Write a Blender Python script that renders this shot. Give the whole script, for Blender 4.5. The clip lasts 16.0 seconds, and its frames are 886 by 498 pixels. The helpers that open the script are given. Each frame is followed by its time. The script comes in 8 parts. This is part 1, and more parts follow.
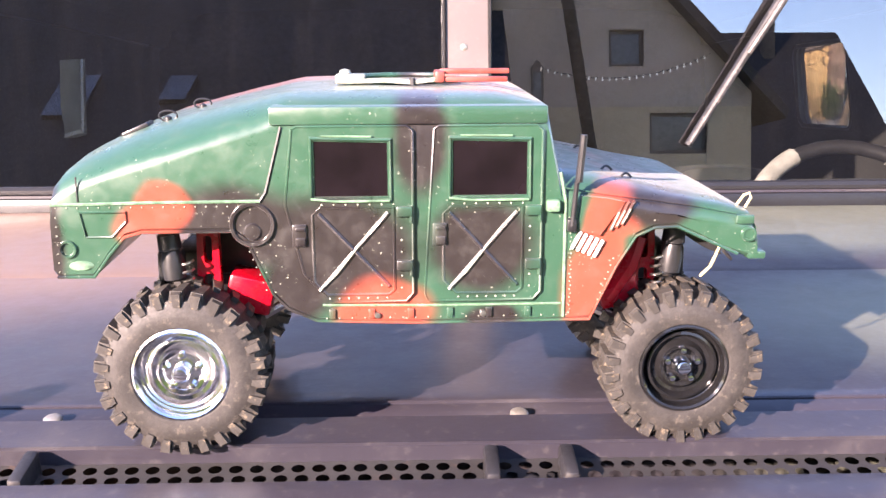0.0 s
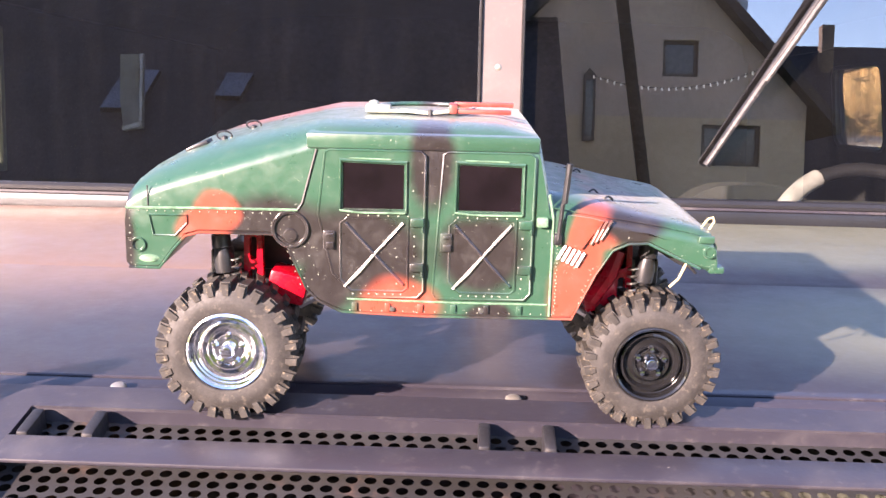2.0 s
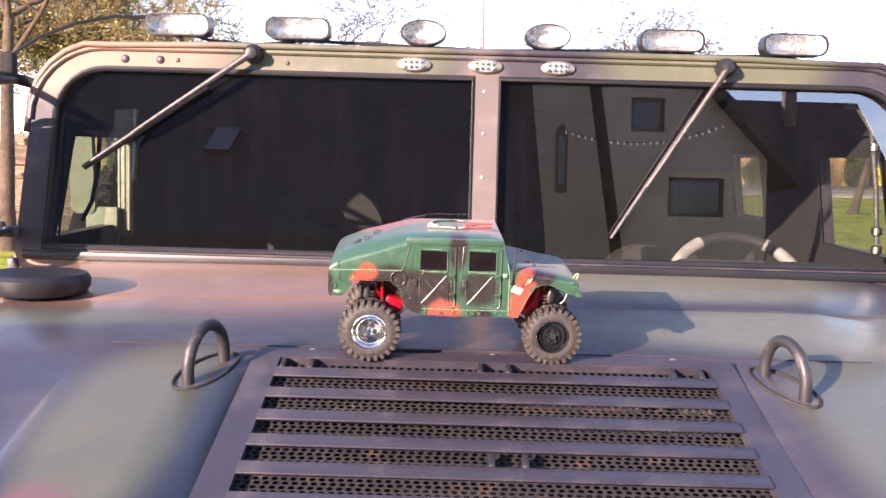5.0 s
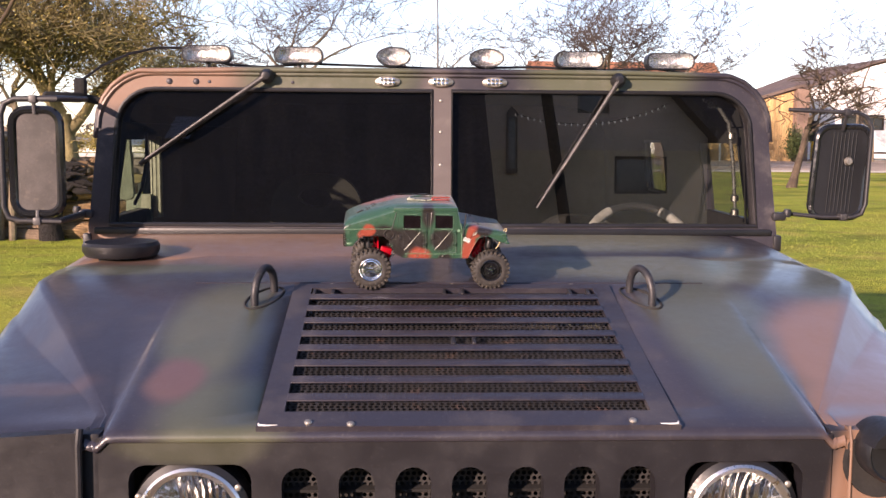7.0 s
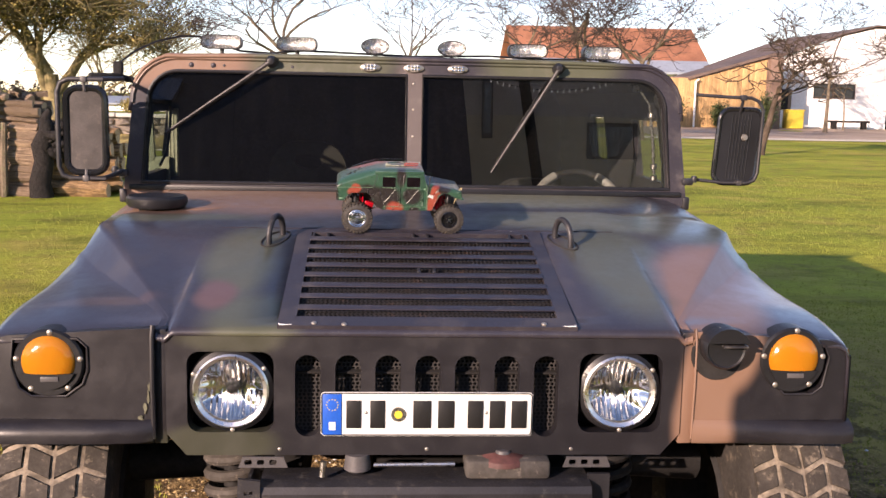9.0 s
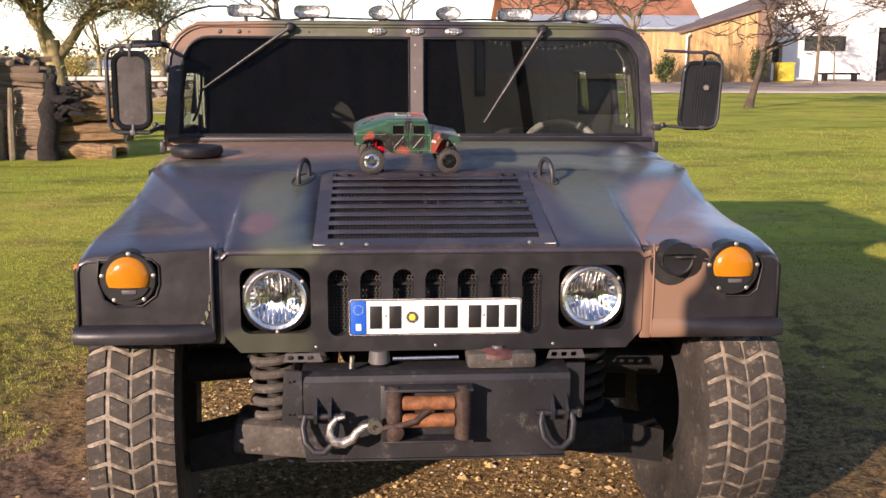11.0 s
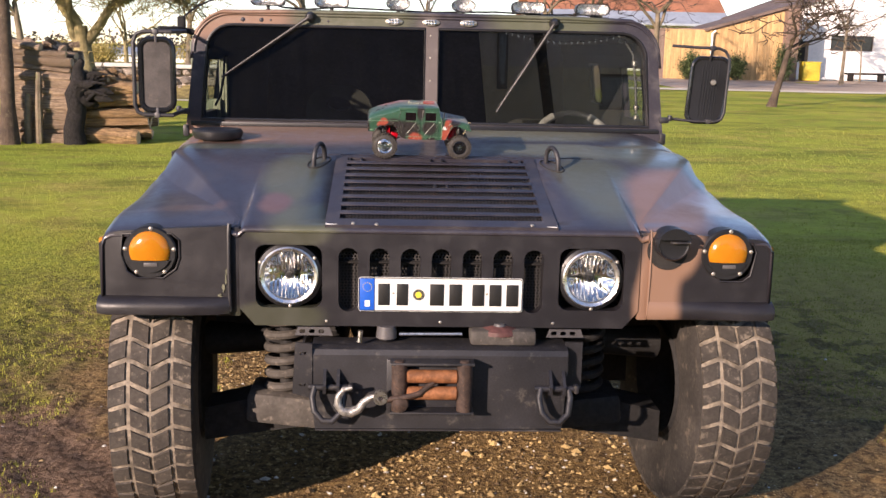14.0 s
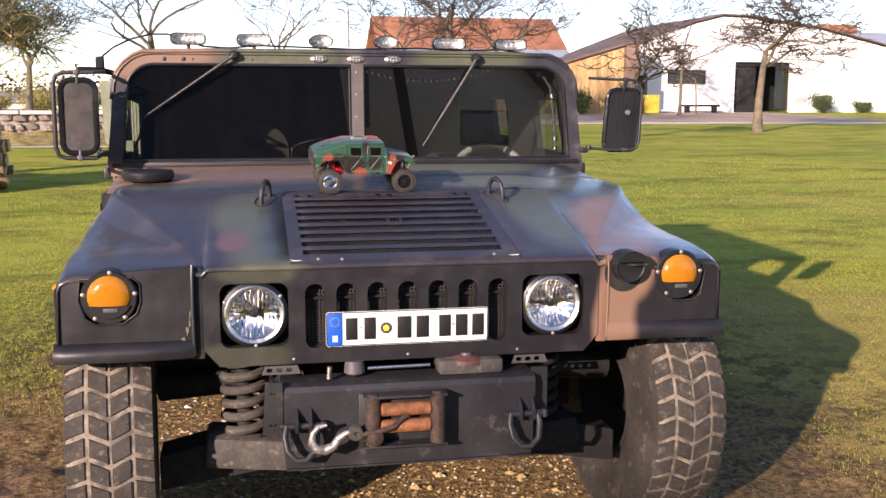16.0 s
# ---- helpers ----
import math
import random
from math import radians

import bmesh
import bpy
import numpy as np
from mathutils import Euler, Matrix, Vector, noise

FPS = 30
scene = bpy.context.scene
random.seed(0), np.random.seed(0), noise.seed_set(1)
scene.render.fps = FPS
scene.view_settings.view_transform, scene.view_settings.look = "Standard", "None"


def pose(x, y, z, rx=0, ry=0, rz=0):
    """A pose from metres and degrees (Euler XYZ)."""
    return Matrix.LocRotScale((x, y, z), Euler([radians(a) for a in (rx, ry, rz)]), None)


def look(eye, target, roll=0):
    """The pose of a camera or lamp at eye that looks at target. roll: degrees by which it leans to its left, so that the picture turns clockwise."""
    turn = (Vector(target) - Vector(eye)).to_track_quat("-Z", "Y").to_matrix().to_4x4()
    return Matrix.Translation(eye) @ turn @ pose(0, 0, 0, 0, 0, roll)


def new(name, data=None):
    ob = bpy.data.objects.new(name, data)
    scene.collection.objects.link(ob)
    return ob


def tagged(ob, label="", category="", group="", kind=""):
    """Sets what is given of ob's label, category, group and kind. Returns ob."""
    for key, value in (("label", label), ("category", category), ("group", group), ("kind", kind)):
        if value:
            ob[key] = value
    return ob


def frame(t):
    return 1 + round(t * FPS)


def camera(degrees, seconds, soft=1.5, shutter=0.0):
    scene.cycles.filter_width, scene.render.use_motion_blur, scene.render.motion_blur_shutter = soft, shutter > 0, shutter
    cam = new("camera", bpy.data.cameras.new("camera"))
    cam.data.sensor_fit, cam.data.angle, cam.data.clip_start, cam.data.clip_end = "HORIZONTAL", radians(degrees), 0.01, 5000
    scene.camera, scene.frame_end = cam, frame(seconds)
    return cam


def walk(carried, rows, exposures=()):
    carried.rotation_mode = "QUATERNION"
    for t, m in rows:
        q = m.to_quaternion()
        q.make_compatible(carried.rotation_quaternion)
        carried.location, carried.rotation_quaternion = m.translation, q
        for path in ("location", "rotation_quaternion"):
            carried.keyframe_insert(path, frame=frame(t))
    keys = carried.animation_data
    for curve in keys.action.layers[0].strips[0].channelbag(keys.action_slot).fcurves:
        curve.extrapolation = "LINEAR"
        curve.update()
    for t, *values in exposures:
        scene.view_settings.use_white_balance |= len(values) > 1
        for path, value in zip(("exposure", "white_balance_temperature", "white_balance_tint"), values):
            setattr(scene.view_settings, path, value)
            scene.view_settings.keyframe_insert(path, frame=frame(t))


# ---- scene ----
cam = camera(46.7, 16.0)
PATH = [
    (0, (-0.058, 0.075, 1.434), (-0.017, 2.054, 1.15), -0.4),
    (0.5, (-0.06, 0.067, 1.435), (-0.027, 2.048, 1.162), -0.1),
    (1, (-0.058, 0.058, 1.436), (-0.016, 2.039, 1.17), 0.5),
    (1.5, (-0.053, 0.028, 1.439), (-0.035, 2.012, 1.194), 0.9),
    (2, (-0.034, -0.027, 1.451), (-0.085, 1.953, 1.172), 1.4),
    (2.5, (-0.056, -0.102, 1.463), (-0.07, 1.88, 1.194), 0.8),
    (3, (-0.082, -0.216, 1.469), (-0.11, 1.771, 1.248), 0.4),
    (3.5, (-0.077, -0.333, 1.486), (-0.083, 1.656, 1.279), -0.1),
    (4, (-0.069, -0.533, 1.495), (-0.104, 1.459, 1.323), 0.6),
    (4.2, (-0.067, -0.607, 1.506), (-0.1, 1.383, 1.314), 1.0),
    (6.3, (-0.096, -1.402, 1.607), (-0.048, 0.59, 1.434), 0.4),
    (6.5, (-0.082, -1.483, 1.605), (-0.029, 0.507, 1.416), -0.5),
    (7, (-0.119, -1.704, 1.592), (-0.038, 0.283, 1.374), 0.4),
    (7.5, (-0.175, -1.883, 1.638), (-0.031, 0.088, 1.332), 1.3),
    (8, (-0.151, -2.064, 1.635), (0.021, -0.093, 1.338), 0.6),
    (8.5, (-0.104, -2.264, 1.65), (0.006, -0.293, 1.327), 0.8),
    (9, (-0.125, -2.427, 1.646), (0.001, -0.452, 1.357), 1.2),
    (9.5, (-0.188, -2.616, 1.625), (-0.027, -0.65, 1.295), 0.8),
    (9.7, (-0.196, -2.673, 1.65), (-0.028, -0.717, 1.269), 0.1),
    (11.8, (-0.155, -3.117, 1.641), (-0.03, -1.151, 1.295), 0.5),
    (12, (-0.146, -3.131, 1.629), (-0.019, -1.164, 1.287), 0.6),
    (12.5, (-0.145, -3.139, 1.646), (-0.044, -1.174, 1.288), 1.1),
    (13, (-0.151, -3.142, 1.639), (-0.048, -1.173, 1.298), 1.4),
    (13.5, (-0.155, -3.151, 1.635), (-0.045, -1.185, 1.288), 1.2),
    (14, (-0.151, -3.149, 1.639), (-0.055, -1.188, 1.259), 1.3),
    (14.5, (-0.145, -3.158, 1.644), (-0.043, -1.204, 1.231), 0.2),
    (15, (-0.196, -3.113, 1.626), (-0.017, -1.159, 1.24), 2.4),
    (15.5, (-0.314, -3.13, 1.631), (-0.085, -1.177, 1.269), 0.6),
    (16, (-0.5, -3.138, 1.617), (-0.122, -1.197, 1.314), 0.2),
]
walk(cam, [(t, look(eye, target, roll)) for t, eye, target, roll in PATH],
     exposures=[(0.0, 2.50, 6850, 32), (2.2, 2.44, 6950, 33), (4.2, 2.36, 7050, 36), (6.4, 1.07, 7350, 34), (9.0, 0.84, 7300, 29), (13.0, 0.85, 7000, 24), (15.2, 0.85, 6980, 24), (16.0, 0.88, 6800, 26)])

# ---- light ----
SUN_AZ, SUN_EL = radians(49), radians(16.0)      # the way the light travels over the ground, and its height
world = bpy.data.worlds.new("sky")
scene.world = world
world.use_nodes = True
wn = world.node_tree.nodes
sky = wn.new("ShaderNodeTexSky")
sky.sky_type, sky.sun_disc = "NISHITA", False
sky.sun_elevation, sky.sun_rotation = SUN_EL, radians(270) - SUN_AZ
sky.air_density, sky.dust_density, sky.ozone_density = 0.8, 0.1, 2.0
wn["Background"].inputs["Strength"].default_value = 0.15
world.node_tree.links.new(sky.outputs[0], wn["Background"].inputs["Color"])
sun_data = bpy.data.lights.new("sun", "SUN")
sun_data.energy, sun_data.angle, sun_data.color = 4.9, radians(0.6), (1.0, 0.87, 0.72)
sun = new("sun", sun_data)
travel = Vector((math.cos(SUN_AZ) * math.cos(SUN_EL), math.sin(SUN_AZ) * math.cos(SUN_EL), -math.sin(SUN_EL)))
sun.matrix_world = look((-20, -20, 15), Vector((-20, -20, 15)) + travel)

# ---- materials ----


def node_mat(name):
    m = bpy.data.materials.new(name)
    m.use_nodes = True
    return m, m.node_tree.nodes, m.node_tree.links, m.node_tree.nodes["Principled BSDF"]


def mix_node(n, l, fac, a, b, blend="MIX"):
    x = n.new("ShaderNodeMix")
    x.data_type, x.blend_type = "RGBA", blend
    for i, v in ((0, fac), (6, a), (7, b)):
        if hasattr(v, "links"):
            l.new(v, x.inputs[i])
        elif i == 0:
            x.inputs[0].default_value = v
        else:
            x.inputs[i].default_value = (*v, 1)
    return x.outputs[2]


def noise_node(n, l, vec, scale, detail=4, rough=0.55):
    x = n.new("ShaderNodeTexNoise")
    x.inputs["Scale"].default_value, x.inputs["Detail"].default_value, x.inputs["Roughness"].default_value = scale, detail, rough
    l.new(vec, x.inputs["Vector"])
    return x


def range_node(n, l, v, a, b, c=0.0, d=1.0, smooth=True):
    x = n.new("ShaderNodeMapRange")
    x.interpolation_type = "SMOOTHSTEP" if smooth else "LINEAR"
    l.new(v, x.inputs["Value"])
    for k, w in (("From Min", a), ("From Max", b), ("To Min", c), ("To Max", d)):
        x.inputs[k].default_value = w
    return x.outputs["Result"]


def vec_node(n, l, op, a, b):
    x = n.new("ShaderNodeVectorMath")
    x.operation = op
    l.new(a, x.inputs[0])
    if hasattr(b, "links"):
        l.new(b, x.inputs[1])
    else:
        x.inputs[1].default_value = b
    return x


def bump_node(n, l, p, height, strength, dist):
    x = n.new("ShaderNodeBump")
    x.inputs["Strength"].default_value, x.inputs["Distance"].default_value = strength, dist
    l.new(height, x.inputs["Height"])
    l.new(x.outputs[0], p.inputs["Normal"])


def mat(name, col, rough=0.5, metal=0.0, var=0.25, scale=6.0, bump=0.3, bscale=60.0, bdist=0.002, col2=None, patch=None, random_tint=0.0):
    """A surface with two scales of variation in tone, gloss and relief. patch: a second colour that lies in stains."""
    m, n, l, p = node_mat(name)
    co = n.new("ShaderNodeTexCoord").outputs["Object"]
    if random_tint:                                     # alike pieces each take their own stretch of the pattern
        shift = n.new("ShaderNodeMath")
        shift.operation = "MULTIPLY"
        l.new(n.new("ShaderNodeObjectInfo").outputs["Random"], shift.inputs[0])
        shift.inputs[1].default_value = 37.0
        co = vec_node(n, l, "ADD", co, shift.outputs[0]).outputs[0]
    big = noise_node(n, l, co, scale).outputs["Fac"]
    fine = noise_node(n, l, co, bscale, 5, 0.65).outputs["Fac"]
    lo, hi = [c * (1 - var) for c in col], [min(1, c * (1 + var)) for c in col]
    c = mix_node(n, l, range_node(n, l, big, 0.3, 0.7), lo, col2 or hi)
    c = mix_node(n, l, range_node(n, l, fine, 0.3, 0.75, 0, 0.5), c, [x * 0.7 for x in lo])
    if patch:
        c = mix_node(n, l, range_node(n, l, noise_node(n, l, co, scale * 2.7, 6, 0.7).outputs["Fac"], 0.55, 0.68, 0, 0.8), c, patch)
    if random_tint:
        oi = n.new("ShaderNodeObjectInfo")
        c = mix_node(n, l, range_node(n, l, oi.outputs["Random"], 0, 1, 0, random_tint, False), c, [x * 0.45 for x in col])
    l.new(c, p.inputs["Base Color"])
    l.new(range_node(n, l, fine, 0.2, 0.8, max(0.02, rough - 0.12), min(1, rough + 0.12)), p.inputs["Roughness"])
    p.inputs["Metallic"].default_value = metal
    if bump:
        bump_node(n, l, p, fine, bump, bdist)
    return m


def camo(name, base, blobs, rough=0.42, warp=0.09, wscale=3.0, soft=0.25, bscale=140, bdist=0.0008, dust=(0.3, 0.27, 0.24), dusty=0.25, coat=0.0, speck=0.22, sheen=0.0, chip=0.0):
    """Sprayed camouflage: soft-edged fields (centre, radii, colour) on a base coat, a little dust and fine orange peel."""
    m, n, l, p = node_mat(name)
    co = n.new("ShaderNodeTexCoord").outputs["Object"]
    w = noise_node(n, l, co, wscale, 2, 0.5)
    v = vec_node(n, l, "SUBTRACT", w.outputs["Color"], (0.5, 0.5, 0.5)).outputs[0]
    v = vec_node(n, l, "MULTIPLY", v, (warp * 2,) * 3).outputs[0]
    v = vec_node(n, l, "ADD", v, co).outputs[0]
    c = tuple(base)
    for centre, radii, colour in blobs:
        d = vec_node(n, l, "SUBTRACT", v, centre).outputs[0]
        d = vec_node(n, l, "MULTIPLY", d, [1 / r for r in radii]).outputs[0]
        d = vec_node(n, l, "LENGTH", d, (0, 0, 0)).outputs["Value"]
        c = mix_node(n, l, range_node(n, l, d, 1 - soft, 1 + soft, 1, 0), c, colour)
    fine = noise_node(n, l, co, bscale, 4, 0.6).outputs["Fac"]
    grime = noise_node(n, l, co, wscale * 2.6, 7, 0.7).outputs["Fac"]
    c = mix_node(n, l, range_node(n, l, grime, 0.48, 0.75, 0, dusty), c, dust)
    c = mix_node(n, l, range_node(n, l, fine, 0.55, 0.8, 0, speck), c, [x * 0.6 for x in dust])
    if chip:
        flaw = noise_node(n, l, co, 460, 3, 0.6).outputs["Fac"]
        ma = n.new("ShaderNodeMath")
        ma.operation = "MULTIPLY"
        l.new(range_node(n, l, flaw, 0.67, 0.70, 0, chip), ma.inputs[0])
        l.new(range_node(n, l, noise_node(n, l, co, 22, 3, 0.6).outputs["Fac"], 0.47, 0.56), ma.inputs[1])
        c = mix_node(n, l, ma.outputs[0], c, (0.46, 0.48, 0.40))
    l.new(c, p.inputs["Base Color"])
    l.new(range_node(n, l, grime, 0.3, 0.75, rough - 0.08, rough + 0.16), p.inputs["Roughness"])
    p.inputs["Sheen Weight"].default_value, p.inputs["Sheen Roughness"].default_value = sheen, 0.4
    p.inputs["Coat Weight"].default_value, p.inputs["Coat Roughness"].default_value = coat, 0.22
    bump_node(n, l, p, fine, 0.25, bdist)
    return m


# PALE_GREEN: green camouflage paled to carry the sheen on the hood's right
PALE_GREEN, FADED = (0.150, 0.160, 0.118), (0.040, 0.042, 0.028)
BLACK, GREEN, BROWN = (0.029, 0.026, 0.035), (0.082, 0.088, 0.056), (0.215, 0.128, 0.088)
M_HOOD = camo("hood_camouflage", BLACK, [
    ((-0.55, 1.28, 1.3), (0.62, 0.36, 9), BROWN), ((-0.85, 0.86, 1.2), (0.33, 0.07, 9), GREEN),
    ((-0.50, 0.42, 1.2), (0.10, 0.28, 9), GREEN), ((-0.43, 0.05, 1.1), (0.12, 0.12, 9), GREEN),
    ((-0.545, 0.18, 1.1), (0.055, 0.085, 9), (0.13, 0.072, 0.062)), ((-0.85, 0.20, 1.1), (0.14, 0.035, 9), (0.062, 0.042, 0.042)),
    ((0.64, 0.88, 1.2), (0.44, 0.17, 9), PALE_GREEN), ((0.56, 0.42, 1.2), (0.13, 0.34, 9), GREEN),
    ((0.95, 0.80, 1.2), (0.25, 0.30, 9), GREEN), ((0.45, 1.35, 1.3), (0.35, 0.2, 9), PALE_GREEN),
    ((0.78, 0.29, 1.1), (0.13, 0.25, 9), BROWN), ((0.97, 0.42, 1.1), (0.24, 0.16, 9), BROWN), ((0.69, 0.05, 1.0), (0.085, 0.16, 9), BROWN)], rough=0.40, warp=0.05, soft=0.34, coat=0.65, dusty=0.06)
M_FRONT = camo("front_camouflage", (0.013, 0.012, 0.015), [
    ((0.70, 0, 0.9), (0.075, 9, 0.3), BROWN), ((0.74, 0, 1.05), (0.085, 9, 0.12), BROWN),
    ((-0.52, 0, 0.80), (0.14, 9, 0.06), FADED), ((-0.47, 0, 1.08), (0.13, 9, 0.05), FADED)], rough=0.46, warp=0.05, dusty=0.03, speck=0.10)
M_CAB = camo("cab_camouflage", BLACK, [
    ((-0.98, 1.5, 1.80), (0.42, 9, 0.135), BROWN), ((-1.05, 1.5, 1.22), (0.4, 9, 0.09), BROWN),
    # the last field here lightens the middle post, as sunlight does
    ((-0.33, 1.5, 1.80), (0.27, 9, 0.2), GREEN), ((0.52, 1.5, 1.80), (0.26, 9, 0.2), GREEN), ((0.0, 1.5, 1.52), (0.07, 9, 0.30), (0.105, 0.088, 0.085)),
    ((-1.1, 2.6, 1.0), (0.3, 0.8, 0.5), GREEN)], rough=0.5, warp=0.04)
M_BLACK = mat("black_paint", (0.022, 0.0215, 0.025), 0.5, var=0.3, scale=9, bump=0.2, bscale=160, bdist=0.0006, patch=(0.078, 0.070, 0.062))
M_PANEL = camo("panel_paint", BLACK, [], rough=0.40, coat=0.2, dusty=0.12)
M_DARK = mat("underbody_grime_and_shade", (0.015, 0.0135, 0.013), 0.8, var=0.4, bump=0.6, bscale=45)
M_PLASTIC = mat("black_plastic", (0.013, 0.013, 0.015), 0.42, var=0.3, bump=0.15, bscale=220, bdist=0.0004)
M_RUBBER = mat("dusty_tyre_rubber", (0.034, 0.029, 0.025), 0.9, var=0.35, scale=7, bump=0.5, bscale=70, patch=(0.12, 0.098, 0.074))
M_TREAD = mat("tread_rubber", (0.060, 0.050, 0.041), 0.85, var=0.35, scale=14, bump=0.6, bscale=90, patch=(0.23, 0.19, 0.145), random_tint=0.45)
M_CAKED = mat("dried_mud_in_tread", (0.235, 0.195, 0.15), 0.95, var=0.55, scale=24, bump=0.8, bscale=120, patch=(0.11, 0.092, 0.075))
M_STEEL = mat("bare_steel", (0.62, 0.60, 0.57), 0.32, 1.0, var=0.2, bump=0.2, bscale=150)
M_RING = mat("satin_chrome", (0.93, 0.92, 0.90), 0.32, 1.0, var=0.05, bump=0.0)
M_CHROME = mat("chrome", (0.86, 0.86, 0.88), 0.06, 1.0, var=0.04, bump=0.0)
M_RUST = mat("rusty_roller", (0.30, 0.12, 0.05), 0.7, 0.3, var=0.4, scale=25, bump=0.5, bscale=120, patch=(0.13, 0.06, 0.035))
M_MESH = mat("perforated_sheet", (0.030, 0.028, 0.028), 0.6, 0.0, var=0.3, bump=0.1, patch=(0.10, 0.06, 0.045))
M_WHITE = mat("white_reflective_sheet", (0.78, 0.79, 0.76), 0.4, var=0.03, bump=0.05)
M_INK = mat("black_print", (0.015, 0.015, 0.015), 0.45, var=0.1, bump=0)
M_BLUE = mat("blue_print", (0.01, 0.11, 0.55), 0.4, var=0.08, bump=0)
M_YELLOW = mat("yellow_print", (0.75, 0.55, 0.06), 0.45, var=0.1, bump=0)
M_PALEPLATE = mat("pale_plate", (0.22, 0.25, 0.17), 0.6, var=0.2, scale=8, bump=0.2)
M_GLOSS = mat("glossy_black_plastic", (0.012, 0.013, 0.015), 0.16, var=0.2, bump=0.0)
M_SEAT = mat("dark_seat_cloth", (0.024, 0.025, 0.020), 0.9, var=0.3, bump=0.5, bscale=300)
M_SILVER = mat("silver_reflector", (0.84, 0.83, 0.81), 0.08, 1.0, var=0.04, scale=60, bump=0.0)
M_ROOFLAMP = mat("satin_reflector", (0.70, 0.70, 0.69), 0.24, 0.9, var=0.05, scale=40, bump=0.6, bscale=60, bdist=0.01)
M_GREY = mat("grey_ribbed_plastic", (0.085, 0.08, 0.082), 0.5, var=0.2, bump=0.2, bscale=200)
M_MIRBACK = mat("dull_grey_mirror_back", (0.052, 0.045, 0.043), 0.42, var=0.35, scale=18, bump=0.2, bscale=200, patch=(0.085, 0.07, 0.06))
M_CHIP = mat("chipped_paint", (0.13, 0.13, 0.085), 0.7, var=0.4, scale=60, bump=0.3, bscale=300, patch=(0.06, 0.055, 0.04))
M_PIPE = mat("bright_pipe", (0.34, 0.35, 0.34), 0.25, 0.8, var=0.1, scale=20, bump=0.0)
M_BOLT = mat("dull_zinc", (0.44, 0.41, 0.36), 0.5, 0.8, var=0.15, bump=0.1, bscale=200, bdist=0.0005)
M_HOOK = mat("worn_bright_hook", (0.46, 0.44, 0.41), 0.4, 0.7, var=0.5, scale=60, bump=1.0, bscale=70, bdist=0.004, patch=(0.12, 0.10, 0.085))
M_DRUST = mat("dark_rust", (0.055, 0.034, 0.026), 0.75, 0.2, var=0.4, scale=40, bump=0.5, bscale=120, patch=(0.13, 0.07, 0.045))
M_DUSTY = mat("dusty_grey_steel", (0.075, 0.066, 0.058), 0.8, var=0.3, scale=12, bump=0.4, bscale=60, patch=(0.20, 0.17, 0.14))
M_WIPER = mat("wiper_black", (0.034, 0.032, 0.033), 0.52, var=0.45, scale=30, bump=0.1, bscale=200, bdist=0.0004, patch=(0.16, 0.13, 0.12))
M_LINER = mat("black_cab_lining", (0.012, 0.012, 0.012), 0.9, var=0.3, scale=8, bump=0.3, bscale=120)
M_GRIP = mat("pale_worn_grip", (0.26, 0.26, 0.25), 0.6, var=0.25, scale=30, bump=0.3, bscale=120)
M_REDBOX = mat("faded_red_plastic", (0.11, 0.045, 0.04), 0.6, var=0.35, scale=20, bump=0.2)


def glass_mat(name, tint, ior, rough=0.0, film=0.0):
    """A pane: it lets light through by its tint and mirrors by the angle."""
    m = bpy.data.materials.new(name)
    m.use_nodes = True
    n, l = m.node_tree.nodes, m.node_tree.links
    n.remove(n["Principled BSDF"])
    t, g, f, x = n.new("ShaderNodeBsdfTransparent"), n.new("ShaderNodeBsdfGlossy"), n.new("ShaderNodeFresnel"), n.new("ShaderNodeMixShader")
    t.inputs[0].default_value = (*tint, 1)
    g.inputs["Roughness"].default_value = rough
    if ior > 1.2:
        f.inputs["IOR"].default_value = ior
        l.new(f.outputs[0], x.inputs[0])
    else:
        x.inputs[0].default_value = ior                 # a thin pane with an even sheen
    l.new(t.outputs[0], x.inputs[1]), l.new(g.outputs[0], x.inputs[2])
    out = x.outputs[0]
    if film:
        d, y = n.new("ShaderNodeBsdfDiffuse"), n.new("ShaderNodeMixShader")
        d.inputs[0].default_value = (0.5, 0.48, 0.45, 1)
        co = n.new("ShaderNodeTexCoord").outputs["Object"]
        l.new(range_node(n, l, noise_node(n, l, vec_node(n, l, "MULTIPLY", co, (14.0, 14.0, 2.2)).outputs[0], 2.0, 9, 0.75).outputs["Fac"], 0.40, 0.85, film * 0.7, film * 1.8), y.inputs[0])
        l.new(out, y.inputs[1]), l.new(d.outputs[0], y.inputs[2])
        out = y.outputs[0]
    l.new(out, n["Material Output"].inputs["Surface"])
    return m


M_GLASS = glass_mat("windscreen_glass", (0.80, 0.84, 0.80), 3.1, film=0.006)
M_LENS = glass_mat("clear_lens", (0.96, 0.96, 0.96), 0.05)
M_SMOKE = glass_mat("smoky_pane", (0.45, 0.47, 0.46), 0.05, film=0.36)
M_DOORPANE = glass_mat("dirty_door_pane", (0.55, 0.62, 0.56), 0.06, film=0.04)
M_AMBER, an, al, ap = node_mat("amber_lens")
ap.inputs["Base Color"].default_value = (0.44, 0.165, 0.010, 1)
ap.inputs["Roughness"].default_value = 0.16
ap.inputs["Subsurface Weight"].default_value = 0.25
ap.inputs["Subsurface Radius"].default_value = (0.02, 0.008, 0.002)
bump_node(an, al, ap, noise_node(an, al, an.new("ShaderNodeTexCoord").outputs["Object"], 90, 2).outputs["Fac"], 0.3, 0.002)

# ---- mesh helpers ----


